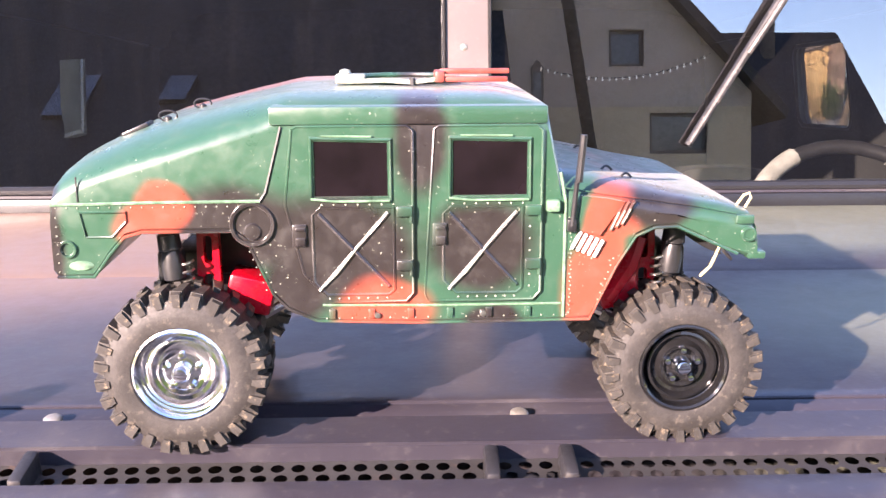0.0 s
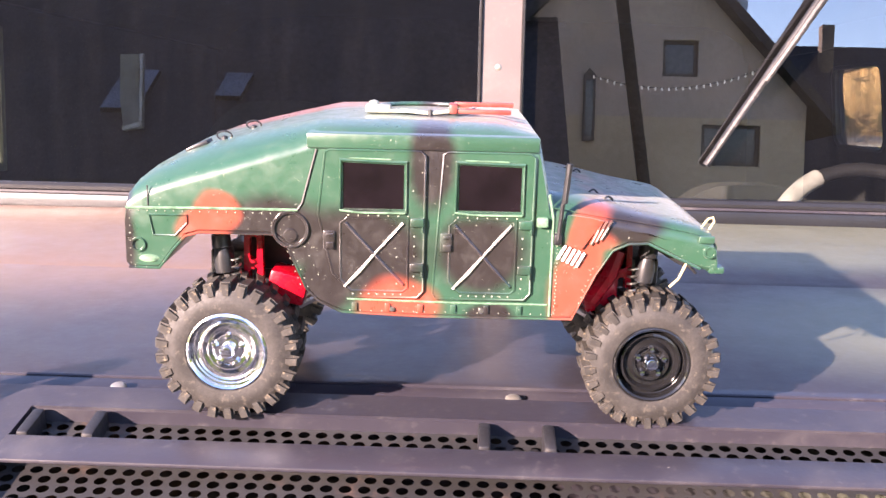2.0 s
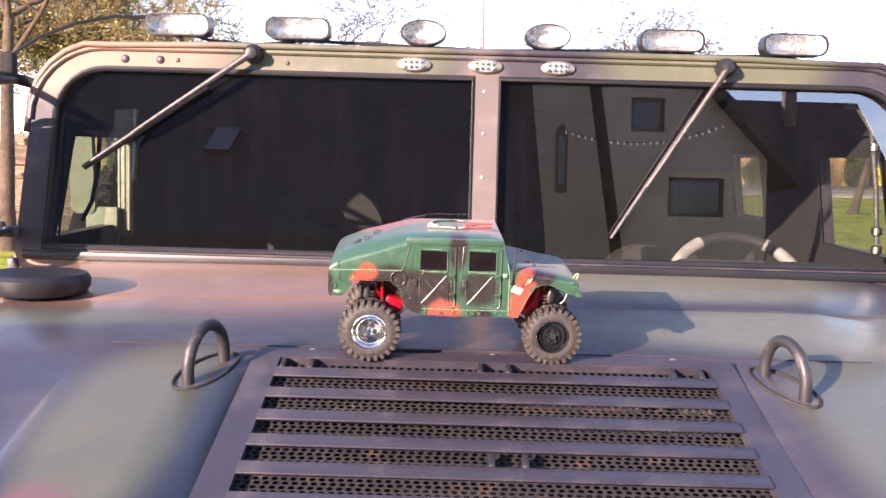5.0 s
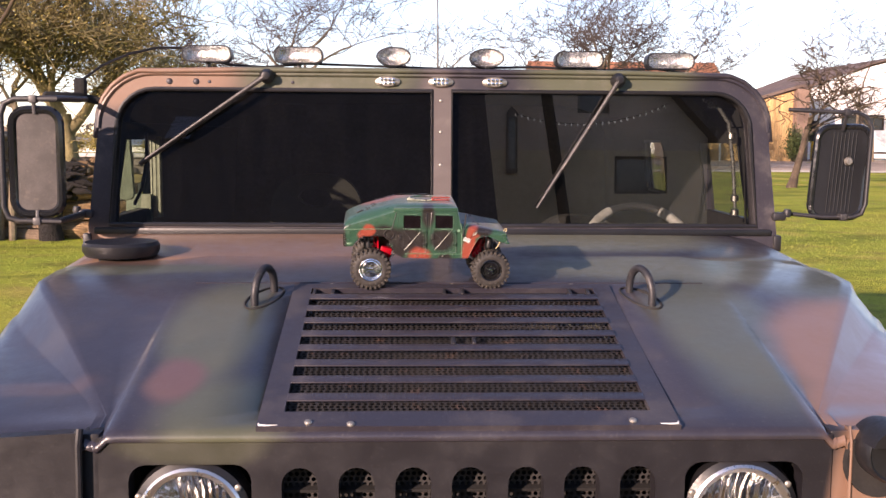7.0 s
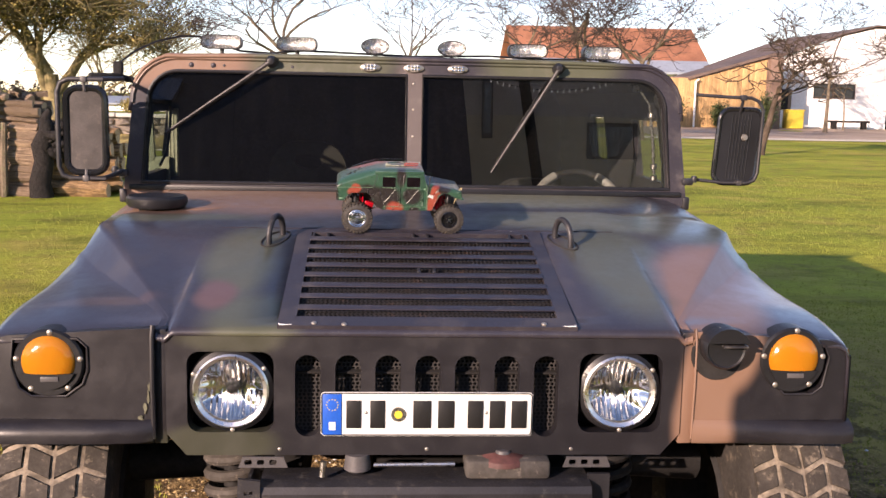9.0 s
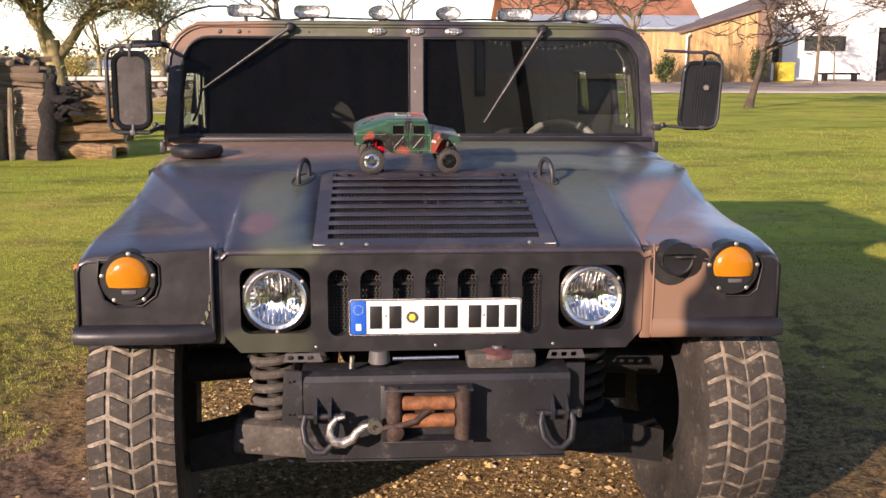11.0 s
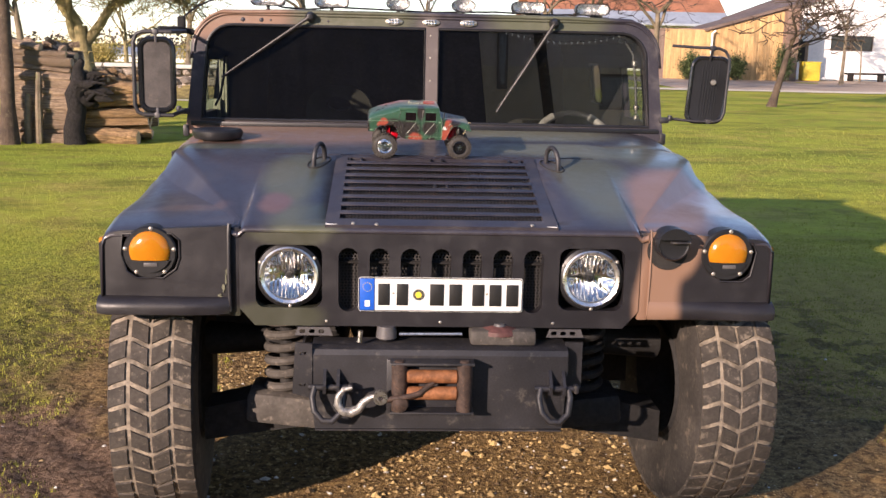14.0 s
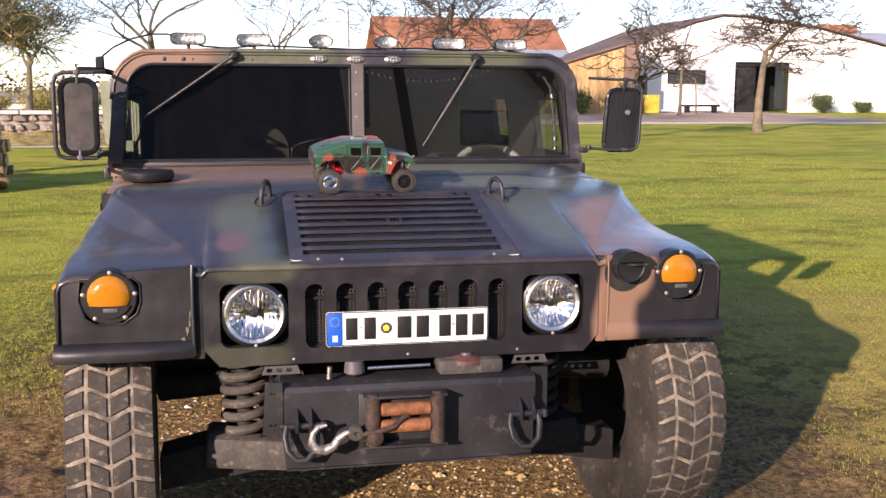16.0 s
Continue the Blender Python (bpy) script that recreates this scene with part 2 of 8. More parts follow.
def finish(bm, angle=38):
    bmesh.ops.recalc_face_normals(bm, faces=bm.faces)
    for f in bm.faces:
        f.smooth = True
    for e in bm.edges:
        if len(e.link_faces) == 2 and e.calc_face_angle(0) > radians(angle):
            e.smooth = False


def mesh_of(name, bm, materials, angle=38):
    finish(bm, angle)
    me = bpy.data.meshes.new(name)
    bm.to_mesh(me)
    bm.free()
    for m in (materials if isinstance(materials, (list, tuple)) else [materials]):
        me.materials.append(m)
    return me


def part(name, bm, material, parent=None, label="", angle=38, at=None):
    """Links a bmesh (or a ready mesh) as ONE object under a thing or a part."""
    ob = new(name, bm if isinstance(bm, bpy.types.Mesh) else mesh_of(name, bm, material, angle))
    if at is not None:
        ob.matrix_basis = at
    ob.parent = parent
    if label:
        ob["label"] = label
    return ob


def thing(name, label, category, at=None, group="", kind=""):
    ob = new(name)
    if at is not None:
        ob.matrix_basis = at
    return tagged(ob, label, category, group, kind)


def raw(name, verts, faces, materials, smooth=True):
    me = bpy.data.meshes.new(name)
    me.from_pydata([tuple(v) for v in verts], [], faces)
    for m in (materials if isinstance(materials, (list, tuple)) else [materials]):
        me.materials.append(m)
    if smooth:
        me.polygons.foreach_set("use_smooth", [True] * len(me.polygons))
    me.update()
    return me


def box(bm, c, s, bevel=0.0, m=None, seg=2):
    g = bmesh.ops.create_cube(bm, size=1)["verts"]
    bmesh.ops.scale(bm, vec=s, verts=g)
    if bevel:
        es = list({e for v in g for e in v.link_edges})
        r = bmesh.ops.bevel(bm, geom=es, offset=min(bevel, 0.49 * min(s)), segments=seg, affect="EDGES", profile=0.5)
        g = list({v for f in r["faces"] for v in f.verts} | {v for v in g if v.is_valid})
    if m is not None:
        bmesh.ops.transform(bm, matrix=m, verts=g)
    bmesh.ops.translate(bm, vec=c, verts=g)
    return g


def tube(bm, pts, r, seg=10, cap=True, closed=False):
    """A round bar along points; r is one radius or one for each point."""
    pts = [Vector(p) for p in pts]
    rs = r if isinstance(r, (list, tuple)) else [r] * len(pts)
    rings, side = [], None
    for i, p in enumerate(pts):
        a, b = pts[i - 1] if (i or closed) else p, pts[(i + 1) % len(pts)] if (i < len(pts) - 1 or closed) else p
        d = (b - a).normalized()
        if side is None:
            side = d.orthogonal().normalized()
        side = (side - d * side.dot(d)).normalized()
        up = d.cross(side)
        rings.append([bm.verts.new(p + (side * math.cos(2 * math.pi * k / seg) + up * math.sin(2 * math.pi * k / seg)) * rs[i]) for k in range(seg)])
    for i in range(len(rings) - (0 if closed else 1)):
        a, b = rings[i], rings[(i + 1) % len(rings)]
        for k in range(seg):
            bm.faces.new((a[k], a[(k + 1) % seg], b[(k + 1) % seg], b[k]))
    if cap and not closed:
        bm.faces.new(rings[0]), bm.faces.new(rings[-1])


def lathe(bm, profile, m=None, seg=32, cap=True):
    """Turns (radius, height) pairs about z, then lays the piece by m."""
    rings, made = [], []
    for r, h in profile:
        if r < 1e-6:
            rings.append([bm.verts.new((0, 0, h))])
        else:
            rings.append([bm.verts.new((r * math.cos(2 * math.pi * k / seg), r * math.sin(2 * math.pi * k / seg), h)) for k in range(seg)])
        made += rings[-1]
    for a, b in zip(rings, rings[1:]):
        for k in range(seg):
            j = (k + 1) % seg
            q = [a[0]] if len(a) == 1 else [a[k], a[j]]
            q += [b[0]] if len(b) == 1 else [b[j], b[k]]
            if len(q) > 2:
                bm.faces.new(q)
    if cap:
        for r in (rings[0], rings[-1]):
            if len(r) > 2:
                bm.faces.new(r)
    if m is not None:
        bmesh.ops.transform(bm, matrix=m, verts=made)
    return made


def facing(x, y, z):
    """A frame whose z axis points to the front of the truck (-y)."""
    return Matrix(((1, 0, 0, x), (0, 0, -1, y), (0, 1, 0, z), (0, 0, 0, 1)))


def arc(cx, cy, r, a0, a1, n=6):
    return [(cx + r * math.cos(radians(a0 + (a1 - a0) * i / n)), cy + r * math.sin(radians(a0 + (a1 - a0) * i / n))) for i in range(n + 1)]


def rounded(x0, y0, x1, y1, r, n=5):
    return arc(x1 - r, y1 - r, r, 0, 90, n) + arc(x0 + r, y1 - r, r, 90, 180, n) + arc(x0 + r, y0 + r, r, 180, 270, n) + arc(x1 - r, y0 + r, r, 270, 360, n)


def sheet(bm, outer, holes, lift, depth):
    """A plate with holes through it. lift turns (u, v, w) into a place; w runs through the thickness."""
    edges, loops = [], []
    for loop in [outer] + list(holes):
        vs = [bm.verts.new(lift(u, v, 0.0)) for u, v in loop]
        loops.append(vs)
        edges += [bm.edges.new((vs[i], vs[(i + 1) % len(vs)])) for i in range(len(vs))]
    g = bmesh.ops.triangle_fill(bm, use_beauty=True, use_dissolve=False, edges=edges)["geom"]
    faces = [f for f in g if isinstance(f, bmesh.types.BMFace)]
    for loop, vs in zip([outer] + list(holes), loops):
        back = [bm.verts.new(lift(u, v, depth)) for u, v in loop]
        for i in range(len(vs)):
            j = (i + 1) % len(vs)
            bm.faces.new((vs[i], vs[j], back[j], back[i]))


def perforated(w, h, pitch, hole, seg=6):
    """A flat sheet of holes in staggered rows in the xz plane, centred; only its face."""
    verts, faces = [], []
    ny = max(1, round(h / (pitch * 0.87)))
    nx = max(1, round(w / pitch))
    px, pz = w / nx, h / ny
    for j in range(ny):
        off = 0.25 if j % 2 else -0.25
        for i in range(nx):
            cx, cz = -w / 2 + px * (i + 0.5), -h / 2 + pz * (j + 0.5)
            b = len(verts)
            sq = [(-0.5, -0.5), (0, -0.5), (0.5, -0.5), (0.5, 0), (0.5, 0.5), (0, 0.5), (-0.5, 0.5), (-0.5, 0)]
            verts += [(cx + u * px, 0, cz + v * pz) for u, v in sq]
            verts += [(cx + off * px * 0.5 + hole * math.cos(math.atan2(v, u)), 0, cz + hole * math.sin(math.atan2(v, u))) for u, v in sq]
            for k in range(8):
                q = (k + 1) % 8
                faces.append((b + k, b + q, b + 8 + q, b + 8 + k))
    return verts, faces

# ---- the truck ----
truck = thing("military_truck", "off-road army truck in worn green, brown and black camouflage", "truck")


def hood_z(y):
    """The height of the hood's middle: it slopes up to the rear and is flatter behind the louvres."""
    z = 1.090 + 0.005 * math.sin(math.pi * min(max(y, 0), 0.7) / 0.7) + 0.235 * min(y, 0.58)
    if y > 0.58:
        t = min(y, 0.74) - 0.58
        z += 0.235 * t - 0.165 * t * t / 0.32
    return z + 0.07 * max(0.0, y - 0.74)


def smoothstep(a, b, x):
    t = min(max((x - a) / (b - a), 0), 1)
    return t * t * (3 - 2 * t)


def hood_section(y):
    """Half of the hood across, from the middle to the skirt of the fender."""
    zc = hood_z(y)
    b = min(max(0.640, 0.632 + 0.53 * (y - 0.075)), 0.968)      # the crease that runs out to the rear corner
    w = 0.016 + 0.070 * smoothstep(0.0, 0.8, y)
    w = min(w, 1.012 - b)
    drop = 0.010 + 0.064 * smoothstep(0.0, 0.62, y)
    dip = 0.018 * (1 - smoothstep(0.02, 0.72, y))
    rear = smoothstep(0.84, 1.06, y)
    b -= 0.06 * rear
    zc_edge = zc - 0.012 * rear
    edge = 0.012 + 0.022 * smoothstep(0.0, 0.62, y)
    ox = 1.052 + 0.008 * smoothstep(0, 0.3, y)
    low = 0.46 + math.sqrt(max(0.60 ** 2 - (y - 0.45) ** 2, 0.0))
    top = zc - drop - edge
    pts = [(0.0, zc), (0.18, zc), (0.345, zc), (0.47, zc), (0.600, zc), (0.616, zc - 0.03 * dip), (0.624, zc - 0.45 * dip), (0.632, zc - 0.92 * dip)]
    pts += [(0.632 + (b - 0.632) * 0.35, zc_edge - dip), (0.632 + (b - 0.632) * 0.90, zc_edge - dip * 0.8), (b, zc_edge - dip * 0.8 - 0.001)]
    pts += [(b + w * 0.12, zc_edge - dip * 0.8 - drop * 0.10), (b + w * 0.85, zc_edge - dip * 0.8 - (drop - dip * 0.8) * 0.92), (b + w, zc_edge - max(drop, dip * 0.8 + 0.004))]
    x1 = b + w
    pts += [(x1 + (ox - 0.03 - x1) * 0.5, zc_edge - drop - edge * 0.3), (ox - 0.03, top), (ox - 0.01, top - 0.008), (ox, top - 0.028), (ox + 0.004, min(low, top - 0.06))]
    return pts


ys = [0.0, 0.006, 0.02, 0.05, 0.09, 0.14, 0.2, 0.27, 0.34, 0.42, 0.5, 0.58, 0.66, 0.72, 0.78, 0.84, 0.9, 0.95, 1.0, 1.04, 1.06]
bm = bmesh.new()
rows = []
for y in ys:
    half = hood_section(max(y, 0.02))
    sag = {0.0: 0.020, 0.006: 0.0075, 0.02: 0.0015}.get(y, 0.0)
    if y == 1.06:
        sag = 0.07
    full = [(-x, z - sag) for x, z in reversed(half[1:])] + [(x, z - sag) for x, z in half]
    rows.append([bm.verts.new((x, y, z)) for x, z in full])
for j in range(len(ys) - 1):
    for i in range(len(rows[0]) - 1):
        q = (rows[j][i], rows[j][i + 1], rows[j + 1][i + 1], rows[j + 1][i])
        if all(abs(v.co.x) < 0.35 for v in q) and 0.045 < ys[j] and ys[j + 1] < 0.67:
            continue                                                        # the opening below the louvres
        bm.faces.new(q)
hood = part("hood", bm, M_HOOD, truck, "one-piece hood with soft black, green and brown camouflage", angle=50)
hm = hood.modifiers.new("thickness", "SOLIDIFY")
hm.thickness, hm.offset = 0.006, -1


def on_hood(x, y, z=0.0):
    """A frame on the hood's slope; z stands off from it."""
    a = math.atan(0.235)
    return Matrix.Translation((x, y, hood_z(y))) @ Matrix.Rotation(a, 4, "X") @ Matrix.Translation((0, 0, z))


# louvred panel in the hood
bm = bmesh.new()
W, SLOT, PIT = 0.323, 0.0385, 0.0667
slot_y = [0.078 + PIT * i for i in range(9)]
y0, y1 = 0.010, 0.664
k = math.sqrt(1 + 0.235 ** 2)


def slope(u, v, w):
    return (u, v - 0.235 * (w / k), hood_z(v) + w / k)


sheet(bm, [(-0.366, y0), (0.366, y0), (0.366, y1), (-0.366, y1)], [[(-W, slot_y[0] - SLOT / 2), (W, slot_y[0] - SLOT / 2), (W, slot_y[-1] + SLOT / 2), (-W, slot_y[-1] + SLOT / 2)]], lambda u, v, w: slope(u, v, w + 0.007), -0.010)
panel = part("louvre_panel", bm, M_PANEL, hood, "flat black steel panel with nine long slots")
bm = bmesh.new()
box(bm, (0, 0, 0.0014), (2 * W, PIT - SLOT, 0.0032), 0.0012)
slat_mesh = mesh_of("slat", bm, M_PANEL)
for i in range(8):
    part("slat", slat_mesh, None, hood, at=on_hood(0, slot_y[i] + PIT / 2, 0.004))
bm = bmesh.new()
box(bm, (0, 0, 0), (2 * W, 0.003, 0.010))
part("slot_lip", bm, M_PANEL, hood, at=on_hood(0, slot_y[8] + SLOT / 2 + 0.001, 0.000))
v, f = perforated(2 * W + 0.01, 0.60, 0.0115, 0.0040)
part("perforated_sheet", raw("perforated_sheet", v, f, M_MESH, False), None, hood, "perforated sheet below the slots", at=on_hood(0, 0.345, -0.009) @ Matrix.Rotation(radians(-90), 4, "X"))
bm = bmesh.new()
box(bm, (0, 0.36, 1.05), (0.72, 0.66, 0.005), m=Matrix.Rotation(math.atan(0.235), 4, "X"))
part("air_duct", bm, M_DARK, hood)
for sx in (-1, 1):
    bm = bmesh.new()
    box(bm, (sx * 0.335, 0.36, 1.145), (0.004, 0.64, 0.06), m=Matrix.Rotation(math.atan(0.235), 4, "X"))
    part("duct_side", bm, M_DARK, hood)
bm = bmesh.new()
lathe(bm, [(0.0, 0.0040), (0.006, 0.0036), (0.0085, 0.0018), (0.010, 0.0), (0.010, -0.004)], seg=14)
bolt_mesh = mesh_of("bolt", bm, M_BOLT)
for x, y in ((-0.281, 0.677), (0.0, 0.677), (0.281, 0.677)):
    part("bolt", bolt_mesh, None, hood, "round steel bolt head", at=on_hood(x, y, 0.0025) @ Matrix.Diagonal((0.56, 0.56, 0.40, 1)))
for x, y in ((-0.278, 0.022), (0.284, 0.024), (-0.205, 0.016)):
    part("bolt", bolt_mesh, None, hood, at=on_hood(x, y, 0.009) @ Matrix.Scale(0.7, 4))
bm = bmesh.new()
tube(bm, [(-0.60 + 0.1 * i, 0.699, hood_z(0.699) + 0.0004) for i in range(13)], 0.0014, 6)
part("seam", bm, M_PANEL, hood)
bm = bmesh.new()
for sx in (-0.021, 0.021):
    box(bm, (sx, 0, 0), (0.008, 0.030, 0.026), 0.002)
box(bm, (0, 0, -0.008), (0.045, 0.030, 0.003))
lathe(bm, [(0.0, 0.001), (0.006, -0.001), (0.007, -0.008)], seg=10)
clip_mesh = mesh_of("clip", bm, M_BLACK)
for x, y in ((-0.295, slot_y[8]), (0.0, slot_y[8]), (0.288, slot_y[8]), (0.008, slot_y[4])):
    part("clip", clip_mesh, None, hood, at=on_hood(x, y, -0.006))
for sx in (-1, 1):                                                          # chipped corners of the panel
    bm = bmesh.new()
    tube(bm, [(sx * q, 0.013 + dy, hood_z(0.013 + dy) + 0.007) for q, dy in ((0.363, 0.008), (0.361, 0.0), (0.348, -0.001), (0.330, 0.001))], [0.001, 0.0022, 0.0018, 0.0008], 6)
    part("chipped_edge", bm, M_WHITE, hood)
for sx in (-1, 1):                                                          # lifting hoops
    bm = bmesh.new()
    a, b = Vector((sx * 0.445, 0.532, hood_z(0.532) - 0.01)), Vector((sx * 0.405, 0.642, hood_z(0.642) - 0.01))
    mid, up = (a + b) / 2, Vector((0, -0.1, 1)).normalized()
    a, b = mid + (a - mid) * 0.80, mid + (b - mid) * 0.80
    pts = [a, a + up * 0.028]
    pts += [mid + (a - mid) * math.cos(math.pi * i / 12) + up * (0.026 + 0.052 * math.sin(math.pi * i / 12)) for i in range(1, 12)]
    pts += [b + up * 0.028, b]
    tube(bm, pts, 0.0088, 12)
    part("lifting_hoop", bm, M_BLACK, hood, "worn black steel lifting hoop")
    bm = bmesh.new()
    ring = [mid + (a - mid) * 1.55 * math.cos(t) + Vector((sx * 0.030, 0.012, 0)) * math.sin(t) for t in [2 * math.pi * i / 20 for i in range(20)]]
    tube(bm, [(p.x, p.y, hood_z(p.y) + 0.0005) for p in ring], 0.003, 6, closed=True)
    part("hoop_recess", bm, M_DARK, hood)

# front face: grille, fenders
bm = bmesh.new()
outer = [(-0.632, 1.082), (-0.632, 0.83), (-0.585, 0.775), (0.585, 0.775), (0.632, 0.83), (0.632, 1.082)]
holes = []
for i in range(7):
    cx = -0.292 + 0.0973 * i
    holes.append(rounded(cx - 0.031, 0.822, cx + 0.031, 1.027, 0.0305, 6))
for sx in (-1, 1):
    holes.append(rounded(sx * 0.478 - 0.104, 0.833, sx * 0.478 + 0.104, 1.034, 0.03, 4))
sheet(bm, outer, holes, lambda u, v, w: (u, 0.006 + w + 0.04 * (v - 0.93) ** 2, v), 0.040)
grille = part("grille", bm, M_FRONT, truck, "grille face with seven round-ended openings", angle=30)
for i in range(7):
    v, f = perforated(0.075, 0.22, 0.0112, 0.0039)
    part("grille_mesh", raw("grille_mesh", v, f, M_MESH, False), None, grille, at=pose(-0.292 + 0.0973 * i, 0.052, 0.925))
bm = bmesh.new()
box(bm, (0, 0.115, 0.925), (0.70, 0.01, 0.27))
part("radiator", bm, M_DARK, grille)
for sx in (-1, 1):
    bm = bmesh.new()
    box(bm, (sx * 0.478, 0.115, 0.933), (0.22, 0.004, 0.22))
    box(bm, (sx * 0.478, 0.085, 1.042), (0.22, 0.06, 0.004))
    box(bm, (sx * 0.478, 0.085, 0.826), (0.22, 0.06, 0.004))
    part("headlight_bucket", bm, M_PLASTIC, grille)
    lamp = part("headlight", (lambda b: (lathe(b, [(0.078, 0.0), (0.104, 0.0), (0.108, 0.02), (0.103, 0.045), (0.092, 0.052), (0.086, 0.045)], facing(sx * 0.478, 0.062, 0.935), 40, cap=False), b)[1])(bmesh.new()), M_PLASTIC, truck, "round headlight in a black bezel")
    bm = bmesh.new()
    lathe(bm, [(0.0925, 0.040), (0.0925, 0.053), (0.088, 0.057), (0.079, 0.051), (0.077, 0.040)], facing(sx * 0.478, 0.062, 0.935), 40, cap=False)
    part("chrome_ring", bm, M_RING, lamp, "chrome ring")
    bm = bmesh.new()                                                        # bowl with upright flutes above and below the bulb
    rings = []
    for q in range(21):
        r0 = 0.081 * q / 20
        row = []
        for k in range(112 if q else 1):
            a = 2 * math.pi * k / 112
            px, pz = r0 * math.cos(a), r0 * math.sin(a)
            flute = 0.0024 * math.sin(px * 2 * math.pi / 0.0128) * smoothstep(0.006, 0.018, abs(pz)) * (1 - smoothstep(0.055, 0.068, abs(px)))
            fold = 0.0030 * math.cos(7 * a) * smoothstep(0.03, 0.06, r0) + 0.0016 * math.cos(19 * a + 1) * smoothstep(0.055, 0.075, r0)
            row.append(bm.verts.new((sx * 0.478 + px, 0.062 - 0.042 * (r0 / 0.081) ** 2.2 + flute + fold, 0.935 + pz)))
        rings.append(row)
    for k in range(112):
        bm.faces.new((rings[0][0], rings[1][k], rings[1][(k + 1) % 112]))
    for ra, rb in zip(rings[1:], rings[2:]):
        for k in range(112):
            bm.faces.new((ra[k], rb[k], rb[(k + 1) % 112], ra[(k + 1) % 112]))
    part("reflector", bm, M_SILVER, lamp, "fluted bright reflector", angle=60)
    bm = bmesh.new()
    lathe(bm, [(0.0, 0.036), (0.010, 0.034), (0.015, 0.024), (0.016, 0.0)], facing(sx * 0.478, 0.062, 0.935), 16)
    part("bulb_cap", bm, M_PLASTIC, lamp)
    bm = bmesh.new()
    lathe(bm, [(0.082, 0.046), (0.07, 0.054), (0.045, 0.061), (0.02, 0.064), (0.0, 0.065)], facing(sx * 0.478, 0.062, 0.935), 32, cap=False)
    ob = part("lens", bm, M_LENS, lamp)
    ob.visible_shadow = False
    for a in (35, 155, 272):
        part("screw", bolt_mesh, None, lamp, at=facing(sx * 0.478 + 0.098 * math.cos(radians(a)), 0.011, 0.935 + 0.098 * math.sin(radians(a))) @ Matrix.Scale(0.6, 4))

for sx in (-1, 1):
    s = -1 if sx < 0 else 1
    bm = bmesh.new()
    pocket = [(0.813, 1.045), (0.835, 1.066), (0.985, 1.064), (0.992, 1.0), (0.975, 0.945), (0.945, 0.925), (0.865, 0.925), (0.825, 0.955), (0.813, 0.99)]
    if sx > 0:
        pocket = [(0.862, 0.965), (0.845, 1.0), (0.845, 1.045), (0.865, 1.065), (0.985, 1.063), (1.0, 1.03), (0.985, 0.955), (0.96, 0.935), (0.89, 0.935)]
    face = [(0.662, 1.092), (0.662, 0.815), (1.045, 0.815), (1.052, 0.9), (1.050, 1.02), (1.035, 1.060), (1.0, 1.072)]
    sheet(bm, [(s * u, v) for u, v in face], [[(s * u, v) for u, v in pocket]], lambda u, v, w: (u, 0.0 + w + 0.10 * max(0, abs(u) - 0.98), v), 0.03)
    fender = part("fender_face", bm, M_FRONT, truck, "front of the fender with a recess for the turn lamp", angle=30)
    bm = bmesh.new()
    tube(bm, [(s * u, -0.002 + 0.1 * max(0, u - 0.98), v) for u, v in pocket], 0.0032, 6, closed=True)
    part("recess_edge", bm, M_FRONT, fender)
    bm = bmesh.new()
    box(bm, (s * 0.9, 0.052, 0.985), (0.24, 0.004, 0.145))
    part("recess_back", bm, M_PLASTIC, fender)
    bm = bmesh.new()                                                        # lip along the lower edge
    prof = [(0.004, 0.868), (-0.012, 0.862), (-0.030, 0.850), (-0.034, 0.835), (-0.030, 0.815), (-0.01, 0.808), (0.03, 0.808), (0.03, 0.86)]
    xs = [0.662, 0.70, 0.80, 0.95, 1.04, 1.068]
    rr = []
    for i, x in enumerate(xs):
        q = 0.25 if (i == 0 and sx < 0) else (0.12 if i == 0 else (0.75 if i == 1 else 1.0))
        if sx > 0 and i < 3:
            q = 0.15 + 0.12 * i
        back = 0.012 if x > 1.05 else 0
        rr.append([bm.verts.new((s * x, y * q + back, z)) for y, z in prof])
    for a, b in zip(rr, rr[1:]):
        for i in range(len(prof)):
            j = (i + 1) % len(prof)
            bm.faces.new((a[i], a[j], b[j], b[i]))
    bm.faces.new(rr[0]), bm.faces.new(rr[-1])
    part("fender_lip", bm, M_FRONT, fender, angle=45)
    bm = bmesh.new()                                                        # groove beside the headlight
    box(bm, (s * 0.647, 0.036, 0.945), (0.035, 0.05, 0.285), 0.004)
    part("groove", bm, M_FRONT, fender)
    bm = bmesh.new()
    tube(bm, [(s * 0.660, 0.004, 1.098), (s * 0.661, -0.003, 1.07), (s * 0.662, -0.003, 0.95), (s * 0.660, -0.001, 0.82)], 0.006 if sx < 0 else 0.0028, 8)
    part("groove_bead", bm, M_FRONT, fender)
    if sx < 0:                                                              # paint knocked off along the edge
        for x, z, dx, dz in ((0.664, 0.985, 0.003, 0.020), (0.668, 0.948, 0.006, 0.012), (0.672, 0.925, 0.004, 0.018), (0.680, 0.895, 0.007, 0.014), (0.690, 0.872, 0.010, 0.006), (0.665, 0.895, 0.003, 0.012)):
            bm = bmesh.new()
            sheet(bm, [(-x + dx * math.cos(a) * (0.6 + 0.4 * math.cos(3 * a + z * 90)), z + dz * math.sin(a)) for a in [2 * math.pi * q / 9 for q in range(9)]], [], lambda u, v, w: (u, -0.0035 + w, v), 0.004)
            part("paint_chip", bm, M_CHIP, fender)
    bm = bmesh.new()                                                        # side skirt down to the lip
